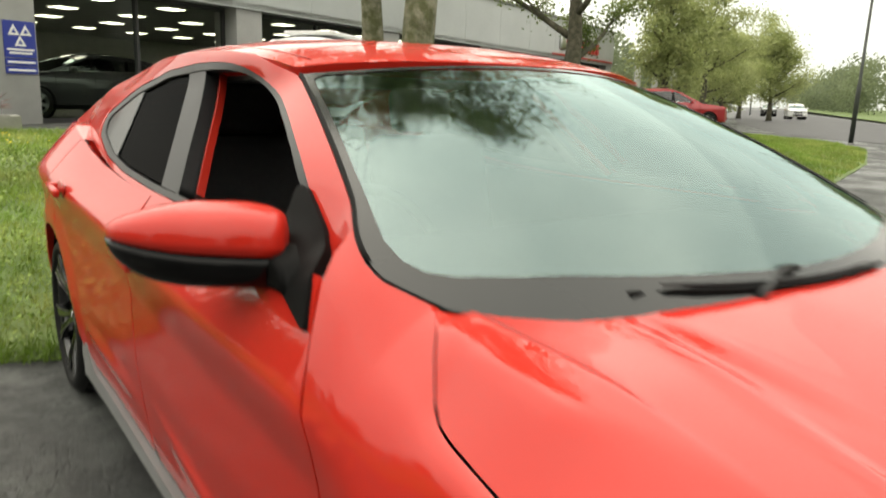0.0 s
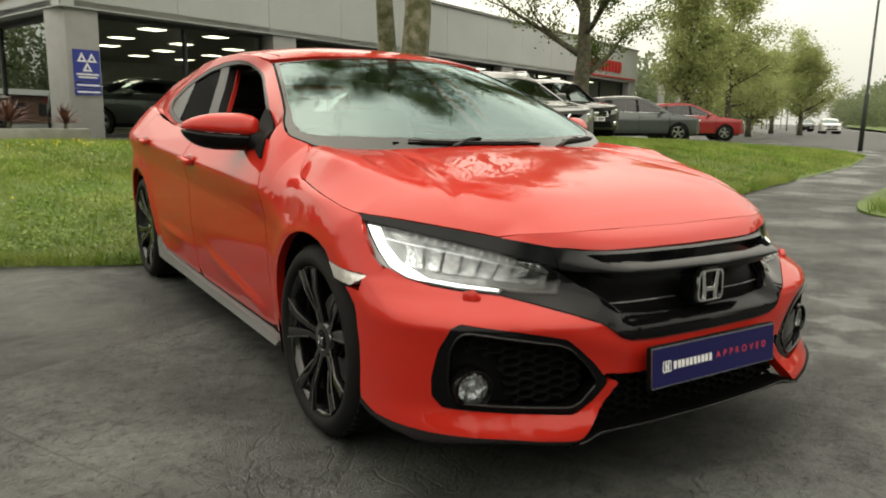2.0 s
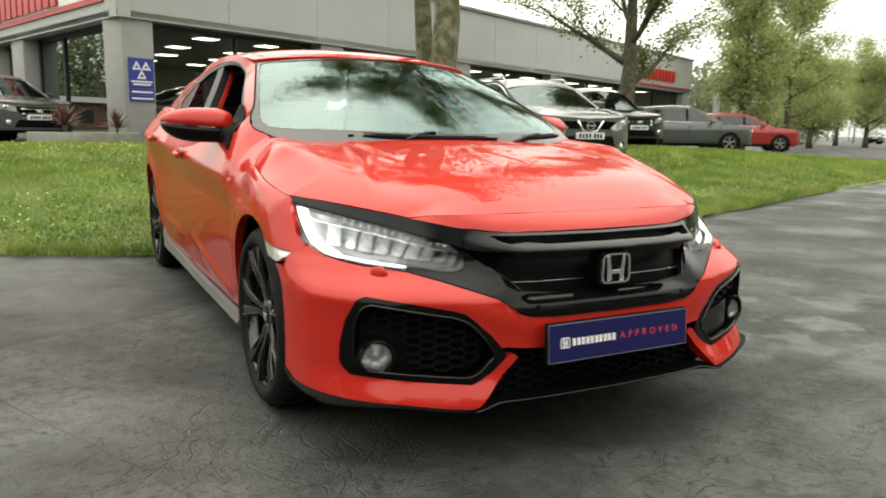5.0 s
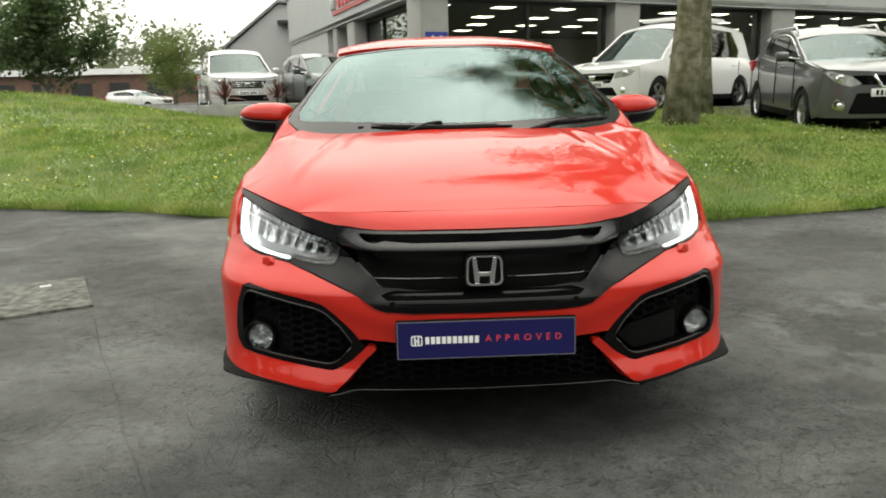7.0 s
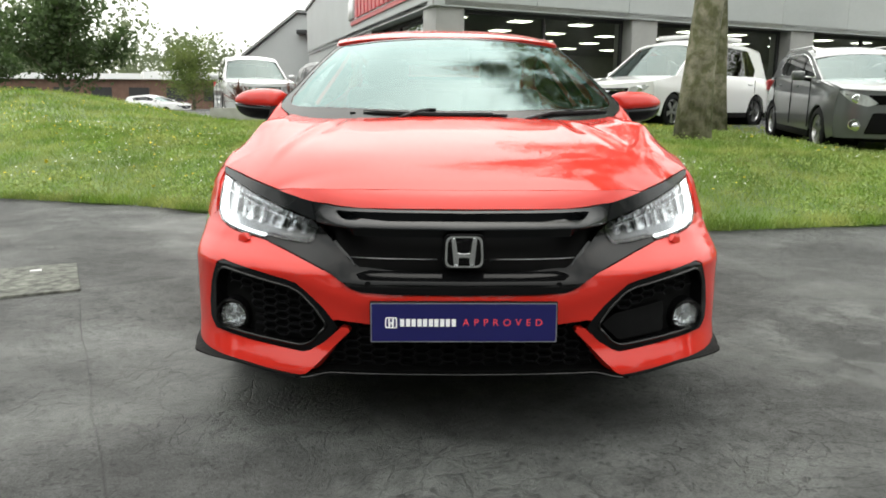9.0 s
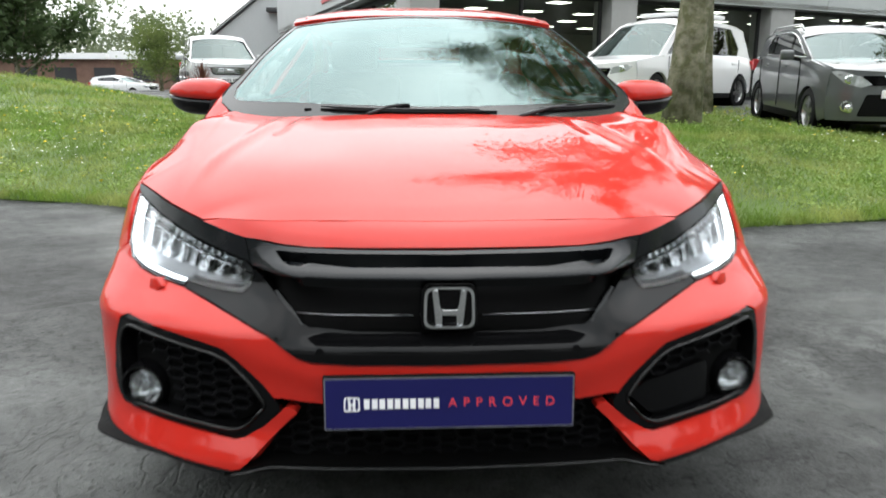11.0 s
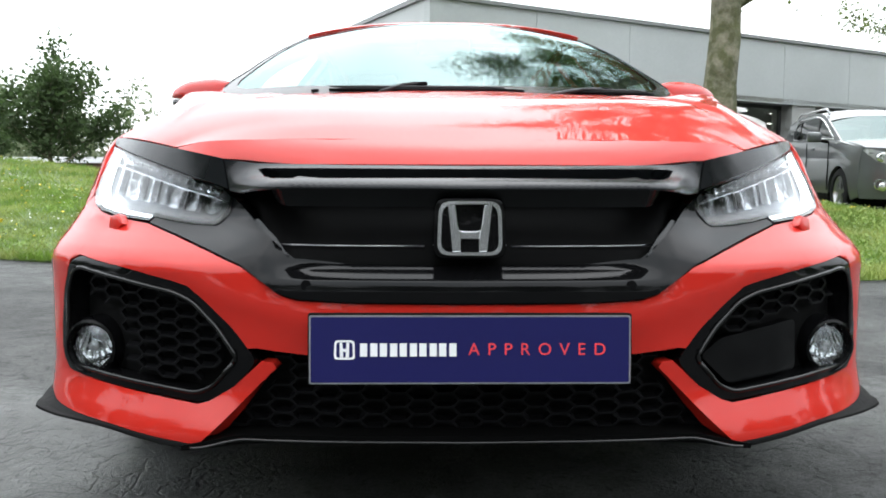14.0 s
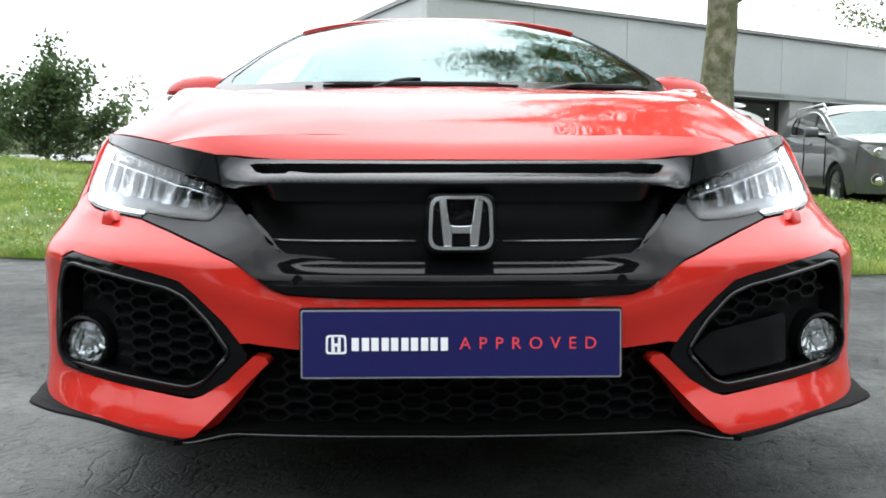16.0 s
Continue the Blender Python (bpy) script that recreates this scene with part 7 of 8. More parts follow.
def hero_wheel(cx, cy, cz, sg, turn):
    wh = new("wheel")
    wh.parent = car
    wh.matrix_local = pose(cx, cy, cz, 0, 90 * sg, 0) @ pose(0, 0, 0, 0, 0, turn)
    tagged(wh, "black five-arm alloy wheel with low tyre")
    r, w = R_WHEEL, 0.225
    b = bmesh.new()
    lathe(b, [(0.242, 0.086), (0.247, 0.102), (0.258, 0.111), (0.279, 0.110), (0.295, 0.098), (0.306, 0.082), (0.310, 0.060), (0.310, -0.060), (0.306, -0.082), (0.295, -0.098), (0.26, -0.11), (0.226, -0.10)], 72)
    ty = part("tyre", b, M_RUBBER, wh, smooth=50)
    b = bmesh.new()
    for k in range(60):
        a = 360 * k / 60
        box(b, (0.3055, -0.006, -0.095), (0.3113, 0.0035, -0.03), pose(0, 0, 0, 0, 0, a) @ pose(0, 0, 0, 18, 0, 0))
        box(b, (0.3055, -0.006, 0.03), (0.3113, 0.0035, 0.085), pose(0, 0, 0, 0, 0, a + 3) @ pose(0, 0, 0, -18, 0, 0))
    tagged(part("tread", b, M_RUBBER, ty), kind="stuff")
    b = bmesh.new()
    lathe(b, [(0.245, 0.090), (0.240, 0.095), (0.231, 0.091), (0.224, 0.070), (0.218, 0.0), (0.214, -0.08), (0.226, -0.09)], 72)
    part("rim", b, M_ALLOY_B, wh, smooth=50)
    for k in range(5):
        for d in (-1, 1):
            b = bmesh.new()
            m = pose(0, 0, 0, 0, 0, 72 * k)
            pts = [(0.030, 0.004 * d), (0.036, 0.024 * d), (0.10, 0.026 * d), (0.165, 0.046 * d), (0.231, 0.074 * d), (0.232, 0.032 * d), (0.165, 0.014 * d), (0.10, 0.003 * d)]
            vs = prism(b, pts if d > 0 else pts[::-1], 0.020, None, 0.003)
            for v in vs:
                if v.is_valid:
                    rr = math.hypot(v.co.x, v.co.y)
                    v.co.z += 0.052 + 0.030 * smooth01((rr - 0.05) / 0.16)
            bmesh.ops.transform(b, matrix=m, verts=b.verts[:])
            spoke = part("spoke", b, M_ALLOY_B, wh, smooth=30)
            b = bmesh.new()
            rim_pts = [(0.10, 0.026 * d), (0.165, 0.046 * d), (0.231, 0.074 * d), (0.231, 0.067 * d), (0.165, 0.0400 * d), (0.10, 0.0215 * d)]
            vs = prism(b, rim_pts if d > 0 else rim_pts[::-1], 0.0015, None, 0.0)
            for v in vs:
                rr = math.hypot(v.co.x, v.co.y)
                v.co.z += 0.0725 + 0.030 * smooth01((rr - 0.05) / 0.16)
            bmesh.ops.transform(b, matrix=m, verts=b.verts[:])
            part("machined_edge", b, M_DISC, spoke, "bright machined edge")
    b = bmesh.new()
    lathe(b, [(0.066, 0.030), (0.066, 0.060), (0.056, 0.074), (0.034, 0.076), (0.030, 0.070)], 32)
    part("hub", b, M_ALLOY_B, wh, smooth=40)
    b = bmesh.new()
    lathe(b, [(0.030, 0.068), (0.029, 0.078), (0.001, 0.080)], 28)
    cap = part("centre_cap", b, M_GLOSSBLK, wh, smooth=40)
    badge(cap, pose(0, 0, 0.0805, 0, 0, -90 * sg - turn), 0.034, 0.028, M_CHROME)
    for k in range(5):
        b = bmesh.new()
        a = radians(72 * k + 36)
        rod(b, (0.05 * math.cos(a), 0.05 * math.sin(a), 0.04), (0.05 * math.cos(a), 0.05 * math.sin(a), 0.066), 0.010, 0.009, 6)
        part("wheel_nut", b, M_CHROME, wh)
    b = bmesh.new()
    lathe(b, [(0.07, 0.0), (0.07, 0.012), (0.145, 0.012), (0.145, 0.0)], 40)
    part("brake_disc", b, M_DISC, wh, smooth=40)
    b = bmesh.new()
    box(b, (0.09, -0.07, -0.01), (0.165, 0.07, 0.035), pose(0, 0, 0, 0, 0, -40), 0.01)
    part("brake_caliper", b, M_MATTE, wh, smooth=40)


for sg in (-1, 1):
    for c, turn in ((WHEEL_F, 12), (WHEEL_R, 40)):
        hero_wheel(sg * 0.750, c[0], c[1], sg, turn)
        arc = [radians(-22 + 224 * k / 40) for k in range(41)]
        vs = [(sg * (0.842 - 0.40 * j), c[0] + 0.356 * math.cos(q), c[1] + 0.005 + 0.356 * math.sin(q)) for q in arc for j in (0, 1)]
        vs += [(sg * 0.442, c[0], c[1] + 0.005)]
        fs = [(2 * k, 2 * k + 1, 2 * k + 3, 2 * k + 2) for k in range(40)] + [(2 * k + 1, len(vs) - 1, 2 * k + 3) for k in range(40)]
        mesh_ob("arch_liner", vs, fs, M_MATTE, car, smooth=True)

# floor, engine bay and cabin
boxed("underbody", (-0.60, 0.22, 0.135), (0.60, 4.30, 0.20), M_MATTE, car)
boxed("engine_cover", (-0.42, 0.30, 0.20), (0.42, 1.0, 0.58), M_MATTE, car)
boxed("cabin_floor", (-0.72, 1.30, 0.20), (0.72, 4.2, 0.30), M_CABIN, car)
boxed("door_lining", (-0.785, 1.42, 0.30), (-0.73, 3.3, 0.91), M_CABIN, car, 0.01)
boxed("door_lining", (0.73, 1.42, 0.30), (0.785, 3.3, 0.91), M_CABIN, car, 0.01)
boxed("bulkhead", (-0.70, 1.25, 0.20), (0.70, 1.30, 0.80), M_CABIN, car)
boxed("boot_wall", (-0.60, 3.85, 0.30), (0.60, 3.9, 0.98), M_CABIN, car)
b = bmesh.new()
box(b, (-0.66, 1.30, 0.66), (0.66, 1.86, 0.885), bevel=0.06)
dash = part("dashboard", b, M_DASH, car, smooth=60)
boxed("roof_lining", (-0.50, 2.1, 1.225), (0.50, 3.6, 1.24), M_LINING, car)
for sx in (-0.36, 0.36):
    seat = new("front_seat")
    seat.parent = car
    b = bmesh.new()
    box(b, (sx - 0.25, 2.15, 0.36), (sx + 0.25, 2.68, 0.52), bevel=0.05)
    part("seat_cushion", b, M_SEAT, seat, smooth=60)
    b = bmesh.new()
    box(b, (-0.25, -0.07, 0.0), (0.25, 0.07, 0.60), pose(sx, 2.70, 0.47, -16, 0, 0), 0.055)
    part("seat_back", b, M_SEAT, seat, smooth=60)
    b = bmesh.new()
    box(b, (-0.13, -0.045, 0.0), (0.13, 0.045, 0.17), pose(sx, 2.885, 1.06, -10, 0, 0), 0.035)
    part("headrest", b, M_SEAT, seat, smooth=60)
b = bmesh.new()
box(b, (-0.62, 3.15, 0.36), (0.62, 3.60, 0.54), bevel=0.05)
box(b, (-0.62, -0.07, 0.0), (0.62, 0.07, 0.58), pose(0, 3.66, 0.5, -20, 0, 0), 0.05)
part("rear_bench", b, M_CABIN, car, smooth=60)
sw = new("steering_wheel")
sw.parent = car
wm = pose(-0.36, 1.98, 0.80, 62, 0, 0)
vs, fs = tube_pts([wm @ Vector((0.18 * math.cos(a), 0.18 * math.sin(a), 0)) for a in np.linspace(0, 2 * math.pi, 33)], 0.016, 8)
mesh_ob("wheel_rim", vs, fs, M_CABIN, sw, smooth=True)
b = bmesh.new()
box(b, (-0.06, -0.05, -0.02), (0.06, 0.05, 0.02), wm, 0.015)
box(b, (-0.17, -0.018, -0.01), (0.17, 0.018, 0.01), wm)
part("wheel_boss", b, M_CABIN, sw, smooth=50)
b = bmesh.new()
box(b, (-0.11, -0.02, -0.035), (0.11, 0.02, 0.035), pose(0, 1.97, 1.20, 15, 0, 0), 0.015)
part("interior_mirror", b, M_CABIN, car, smooth=50)

# ---- parked cars ----
def wheel_parts(parent, x, y, r, w, side, rim_mat, spokes=5):
    wh = new("wheel")
    wh.parent = parent
    wh.matrix_local = pose(x, y, r, 0, 90 * side, 0)
    b = bmesh.new()
    lathe(b, [(r * 0.66, w * 0.40), (r * 0.70, w * 0.5), (r * 0.93, w * 0.48), (r, w * 0.36), (r, -w * 0.36), (r * 0.93, -w * 0.48), (r * 0.66, -w * 0.5)], 40)
    part("tyre", b, M_RUBBER, wh, smooth=50)
    b = bmesh.new()
    lathe(b, [(r * 0.67, w * 0.40), (r * 0.64, w * 0.42), (r * 0.60, w * 0.30), (r * 0.58, -w * 0.4)], 40)
    lathe(b, [(0.001, w * 0.36), (r * 0.12, w * 0.36), (r * 0.15, w * 0.28)], 16)
    for k in range(spokes):
        a = 2 * math.pi * k / spokes
        for d in (-0.13, 0.13):
            p = [(r * 0.08, -r * 0.05), (r * 0.62, -r * 0.045), (r * 0.62, r * 0.045), (r * 0.08, r * 0.05)]
            prism(b, p, w * 0.1, pose(0, 0, w * 0.26, 0, 0, math.degrees(a + d)))
    part("rim", b, rim_mat, wh, smooth=30)
    b = bmesh.new()
    lathe(b, [(0.001, w * 0.08), (r * 0.6, w * 0.08)], 24)
    part("brake_backing", b, M_MATTE, wh)
    return wh


def plain_front(t, hw, zg, front, grille_bars):
    """A black grille with bright cross bars and a plain badge block."""
    sheet("grille", rounded([(-hw * 0.42, zg - 0.10), (hw * 0.42, zg - 0.10), (hw * 0.52, zg + 0.09), (-hw * 0.52, zg + 0.09)], 0.03), lambda a, b: (a, front(a, b)[1] - 0.008, b), M_GLOSSBLK, t, 0.1, 0.02, 0.004)
    for k in range(grille_bars):
        z = zg - 0.05 + 0.10 * k / max(1, grille_bars - 1)
        sheet("grille_bar", [(-hw * 0.44, z - 0.012), (hw * 0.44, z - 0.012), (hw * 0.44, z + 0.012), (-hw * 0.44, z + 0.012)], lambda a, b: (a, front(a, b)[1] - 0.02, b), M_CHROME, t, 0.1, 0.012, 0.003)
    boxed("badge", (-0.07, front(0, zg)[1] - 0.045, zg - 0.045), (0.07, front(0, zg)[1] - 0.02, zg + 0.045), M_CHROME, t, 0.012)


def parked_car(name, label, at, paint, L=4.4, W=1.82, H=1.6, hood=1.25, group="", rim=None, belt=1.02, nose=0.92, wheel_r=0.34, tail_up=0.25, rails=False, plate=True, grille_bars=2, roof_box=False, vee=False):
    t = thing(name, label, "car", at, group)
    rim = rim or M_SILVER
    hw = W / 2
    f0, f1 = 0.92, L - 0.85
    wid = curve_fn([(0, hw * 0.90), (0.26, hw * 0.955), (0.6, hw * 0.99), (1.0, hw), (L - 1.0, hw), (L - 0.4, hw * 0.96), (L - 0.1, hw * 0.88), (L, hw * 0.80)])
    topz = curve_fn([(0, nose - 0.14), (0.2, nose - 0.03), (0.6, nose + 0.03), (hood, belt), (L - 0.8, belt + 0.05), (L, belt + 0.02)])
    roofz = curve_fn([(hood + 0.75, H - 0.16), (hood + 1.25, H - 0.02), (L * 0.62, H), (L - 0.5, H - 0.07), (L - 0.12, H - 0.16)])

    def tuck(z):
        return 0.06 * (max(0, 0.45 - z) / 0.25) ** 2 + 0.075 * (max(0, z - 0.72) / 0.3) ** 2

    def side_x(y, z):
        return wid(y) - tuck(z)

    R = wheel_r + 0.05
    arch = lambda c: [(c + R * math.cos(math.pi * k / 12), wheel_r - 0.02 + R * math.sin(math.pi * k / 12)) for k in range(13)]
    top = [(y, topz(y)) for y in np.linspace(L, 0.27, 26)]
    outline = [(0.27, 0.30)] + [(f0 - R, 0.24)] + arch(f0)[::-1] + [(f0 + R, 0.24), (f1 - R, 0.24)] + arch(f1)[::-1] + [(f1 + R, 0.26), (L - 0.02, 0.36)] + top
    for s in (-1, 1):
        sheet("side_panel", outline, lambda a, b, s=s: (s * side_x(a, b), a, b), paint, t, 0.11, 0.05, 0.01, out=s)
        # dark cladding along the sill and over the wheels
        boxed("sill", (s * (hw - 0.05) - 0.03, f0 + R, 0.20), (s * (hw - 0.05) + 0.03, f1 - R, 0.33), M_MATTE, t, 0.015)
    # front and rear faces
    def front_y(x):
        return 0.02 + 0.30 * (abs(x) / hw) ** 4

    def front(a, b):
        return (a, front_y(a) + 0.10 * max(0, (b - 0.55)) ** 1.5 + 0.10 * max(0, 0.4 - b), b)
    fo = [(-hw * 0.93, 0.28), (hw * 0.93, 0.28), (hw * 0.955, 0.5), (hw * 0.92, nose - 0.03), (hw * 0.6, nose - 0.05), (0, nose - 0.08), (-hw * 0.6, nose - 0.05), (-hw * 0.92, nose - 0.03), (-hw * 0.955, 0.5)]
    sheet("front_bumper", fo, front, paint, t, 0.09, 0.05, 0.01, out=1)
    rear = lambda a, b: (a, L - 0.16 * (abs(a) / hw) ** 3 - 0.12 * max(0, b - 0.8), b)
    sheet("tailgate", [(-hw * 0.84, 0.30), (hw * 0.84, 0.30), (hw * 0.84, belt + 0.02), (-hw * 0.84, belt + 0.02)], rear, paint, t, 0.12, 0.05, 0.01, out=-1)
    bw = curve_fn([(0.02, hw * 0.84), (0.4, hw * 0.93), (hood, hw * 0.94)])
    bo = [(-bw(y), y) for y in np.linspace(0.05, hood + 0.05, 9)] + [(bw(y), y) for y in np.linspace(hood + 0.05, 0.05, 9)]
    sheet("bonnet", bo, lambda a, b: (a, b + 0.24 * (abs(a) / hw) ** 4 * (1 - b / hood), topz(b) + 0.035 * (1 - (a / hw) ** 2) - 0.012), paint, t, 0.10, 0.03, 0.008, out=1)
    gw = hw * 0.88
    lean = 0.42

    def cab_x(z):
        return gw - lean * (z - belt) * 0.62

    def cab(s):
        return lambda a, b: (s * (cab_x(b) - 0.05 * max(0, a - (L - 1.2))), a, b)
    y_b0, y_t0, y_t1, y_b1 = hood - 0.08, hood + 0.85, L - 0.55, L - 0.12
    frame_o = [(y_b0, belt - 0.03), (y_b1, belt + 0.02)] + [(y, roofz(y) - 0.05) for y in np.linspace(y_b1 - 0.12, y_t0, 10)]
    win = [(y_b0 + 0.32, belt + 0.03), (L - 0.75 + tail_up * 0.0, belt + 0.07), (L - 0.62, belt + 0.10 + tail_up * 0.4), (L - 0.85, H - 0.18), (L * 0.6, H - 0.13), (y_t0 + 0.18, H - 0.17)]
    pil = (f0 + f1) / 2 + 0.12
    for s in (-1, 1):
        sheet("cabin_side", frame_o, cab(s), paint, t, 0.11, 0.03, 0.006, out=s, holes=[win])
        sheet("side_window", win, lambda a, b, s=s: (s * (cab_x(b) - 0.012 - 0.05 * max(0, a - (L - 1.2))), a, b), M_CARGLASS, t, 0.2, 0.006, 0.002, out=s)
        vs, fs = tube_pts([(s * (cab_x(belt + 0.03) + 0.004), y_b0 + 0.34, belt + 0.025), (s * (cab_x(belt + 0.05) + 0.004 - 0.05 * max(0, L * 0.6 - (L - 1.2))), L * 0.6, belt + 0.045), (s * (cab_x(belt + 0.07) - 0.018), L - 0.76, belt + 0.065)], 0.008, 6)
        mesh_ob("window_strip", vs, fs, M_CHROME, t, smooth=True)
        for py in (pil, L - 1.05):
            sheet("door_pillar", [(py - 0.05, belt + 0.03), (py + 0.05, belt + 0.03), (py + 0.09, H - 0.15), (py + 0.0, H - 0.15)], lambda a, b, s=s: (s * (cab_x(b) - 0.004 - 0.05 * max(0, a - (L - 1.2))), a, b), M_GLOSSBLK, t, 0.1, 0.01, 0.002, out=s)
    rw = cab_x(H - 0.1)
    sheet("roof", [(-rw, y_t0), (rw, y_t0), (rw * 0.98, y_b1 - 0.1), (-rw * 0.98, y_b1 - 0.1)], lambda a, b: (a, b, roofz(b) + 0.0 - 0.07 * (abs(a) / rw) ** 2.5), paint, t, 0.12, 0.02, 0.008, out=1)
    scr = lambda a, b: (a * (cab_x(belt) * (1 - b) + rw * b), y_b0 + (y_t0 - y_b0) * b + 0.16 * abs(a) ** 2 * (1 - 0.3 * b) - 0.02, belt - 0.01 + (roofz(y_t0) - belt + 0.0) * b - 0.05 * abs(a) ** 2.5 * b)
    g = sheet("windscreen", [(-0.97, 0.0), (0.97, 0.0), (0.93, 1.0), (-0.93, 1.0)], scr, M_CARSCREEN, t, 0.12, 0.006, 0.002, out=1)
    rs = lambda a, b: (a * (cab_x(belt) * (1 - b) + rw * b) * 0.94, y_b1 + 0.08 - 0.12 * b, belt + 0.05 + (H - 0.2 - belt) * b)
    sheet("rear_screen", [(-0.95, 0.0), (0.95, 0.0), (0.9, 1.0), (-0.9, 1.0)], rs, M_CARGLASS, t, 0.2, 0.006, 0.002, out=-1)
    # cabin, underside
    boxed("cabin_floor", (-hw * 0.8, hood - 0.05, 0.25), (hw * 0.8, L - 0.25, 0.75), M_CABIN, t)
    boxed("engine_bay", (-hw * 0.62, 0.25, 0.22), (hw * 0.62, hood - 0.06, 0.72), M_MATTE, t)
    for sx in (-0.38, 0.38):
        boxed("seat", (sx - 0.24, hood + 1.1, 0.75), (sx + 0.24, hood + 1.25, H - 0.32), M_CABIN, t, 0.04)
    # front details
    zg = nose - 0.24
    yf = lambda x, z: front(x, z)[1] - 0.012
    if vee:
        sheet("grille", rounded([(-hw * 0.46, zg - 0.01), (hw * 0.46, zg - 0.01), (hw * 0.56, zg + 0.12), (-hw * 0.56, zg + 0.12)], 0.02), lambda a, b: (a, front(a, b)[1] - 0.008, b), M_GLOSSBLK, t, 0.1, 0.02, 0.004)
        for s in (-1, 1):
            tube("grille_vee", [(s * q, front(q, z)[1] - 0.022, z) for q, z in ((0.235, zg + 0.125), (0.17, zg + 0.03), (0.125, zg - 0.04), (0.0, zg - 0.055))], [0.020, 0.021, 0.020, 0.018], M_CHROME, t, 8, "chrome grille bar bent to a vee")
            b = bmesh.new()
            lathe(b, [(0.075, -0.01), (0.074, 0.012), (0.055, 0.014), (0.052, -0.005)], 24, pose(s * hw * 0.72, front(hw * 0.72, 0.47)[1] - 0.012, 0.47, 90, 0, 14 * s))
            part("fog_lamp_ring", b, M_CHROME, t, smooth=40)
            vs, fs = tube_pts([(s * (cab_x(z) + 0.002), y, z) for y, z in [(y_b0 + 0.40, belt + 0.05)] + [(y, roofz(y) - 0.115 + 0.012 * abs(y - L * 0.55)) for y in np.linspace(y_t0 + 0.12, L - 0.95, 7)] + [(L - 0.70, belt + 0.16)]], 0.011, 6)
            mesh_ob("window_arch_strip", vs, fs, M_CHROME, t, "chrome strip over the side windows", True)
        b = bmesh.new()
        lathe(b, [(0.078, -0.004), (0.076, 0.012), (0.058, 0.012), (0.056, -0.004)], 28, pose(0, front(0, zg + 0.05)[1] - 0.03, zg + 0.05, 90, 0, 0))
        box(b, (-0.088, front(0, zg)[1] - 0.042, zg + 0.034), (0.088, front(0, zg)[1] - 0.026, zg + 0.066))
        part("badge", b, M_CHROME, t, smooth=40)
    else:
        plain_front(t, hw, zg, front, grille_bars)
    low_top = 0.63 if vee else 0.50
    sheet("lower_grille", rounded([(-hw * 0.58, 0.34), (hw * 0.58, 0.34), (hw * 0.48, low_top), (-hw * 0.48, low_top)], 0.03), lambda a, b: (a, front(a, b)[1] - 0.008, b), M_MATTE, t, 0.1, 0.02, 0.004)
    for s in (-1, 1):
        o = [(s * hw * 0.50, zg - 0.02), (s * hw * 0.80, zg + 0.03), (s * hw * 0.885, zg + 0.12), (s * hw * 0.80, zg + 0.15), (s * hw * 0.54, zg + 0.10)]
        if vee:
            o = [(s * hw * 0.41, zg + 0.005), (s * hw * 0.56, zg - 0.035), (s * hw * 0.76, zg + 0.015), (s * hw * 0.925, zg + 0.17), (s * hw * 0.84, zg + 0.185), (s * hw * 0.56, zg + 0.105)]
        hl = sheet("headlight", rounded(o, 0.02), lambda a, b: (a, front(a, b)[1] - 0.010, b), M_LAMPGLASS, t, 0.06, 0.03, 0.005, out=1)
        b = bmesh.new()
        lathe(b, [(0.001, 0.0), (0.05, 0.006), (0.062, 0.0), (0.07, -0.02)], 20, pose(s * hw * 0.70, front(hw * 0.70, zg + 0.07)[1] - 0.012, zg + 0.07, 90, 0, 0))
        part("lamp_bowl", b, M_CHROME, hl, smooth=40)
        b = bmesh.new()
        lathe(b, [(0.001, 0.01), (0.045, 0.01), (0.06, 0.0)], 16, pose(s * hw * 0.68, front(hw * 0.68, 0.44)[1] - 0.005, 0.44, 90, 0, 0))
        part("fog_lamp", b, M_CHROME, t, smooth=40)
        # mirror
        b = bmesh.new()
        box(b, (s * (hw + 0.10) - 0.10, hood + 0.42, belt - 0.02), (s * (hw + 0.10) + 0.10, hood + 0.52, belt + 0.13), bevel=0.035)
        part("mirror", b, paint, t, smooth=50)
        rod_b = bmesh.new()
        rod(rod_b, (s * (hw - 0.12), hood + 0.5, belt - 0.02), (s * (hw + 0.06), hood + 0.48, belt + 0.02), 0.025)
        part("mirror_arm", rod_b, M_MATTE, t)
        for py in (pil - 0.12, L - 1.15):
            boxed("door_handle", (s * side_x(py, belt - 0.12) - 0.015, py - 0.10, belt - 0.135), (s * side_x(py, belt - 0.12) + 0.02, py + 0.08, belt - 0.10), paint, t, 0.01)
        for py in (hood + 0.12, pil - 0.02, L - 0.98):
            boxed("door_gap", (s * side_x(py, 0.6) - 0.01, py - 0.004, 0.36), (s * side_x(py, 0.6) + 0.002, py + 0.004, belt - 0.02), M_MATTE, t)
        boxed("tail_lamp", (s * hw * 0.80 - 0.10, L - 0.16, belt - 0.22), (s * hw * 0.80 + 0.10, L - 0.02, belt - 0.02), M_REDSIGN, t, 0.02)
        if rails:
            tube("roof_rail", [(s * rw * 0.9, y_t0 + 0.2, H - 0.09), (s * rw * 0.9, y_t0 + 0.35, H - 0.0), (s * rw * 0.9, L - 0.7, H - 0.02), (s * rw * 0.9, L - 0.5, H - 0.1)], 0.018, M_SILVER, t)
        for wy in (f0, f1):
            wheel_parts(t, s * (hw - 0.13), wy, wheel_r, 0.22, s, rim)
            b = bmesh.new()
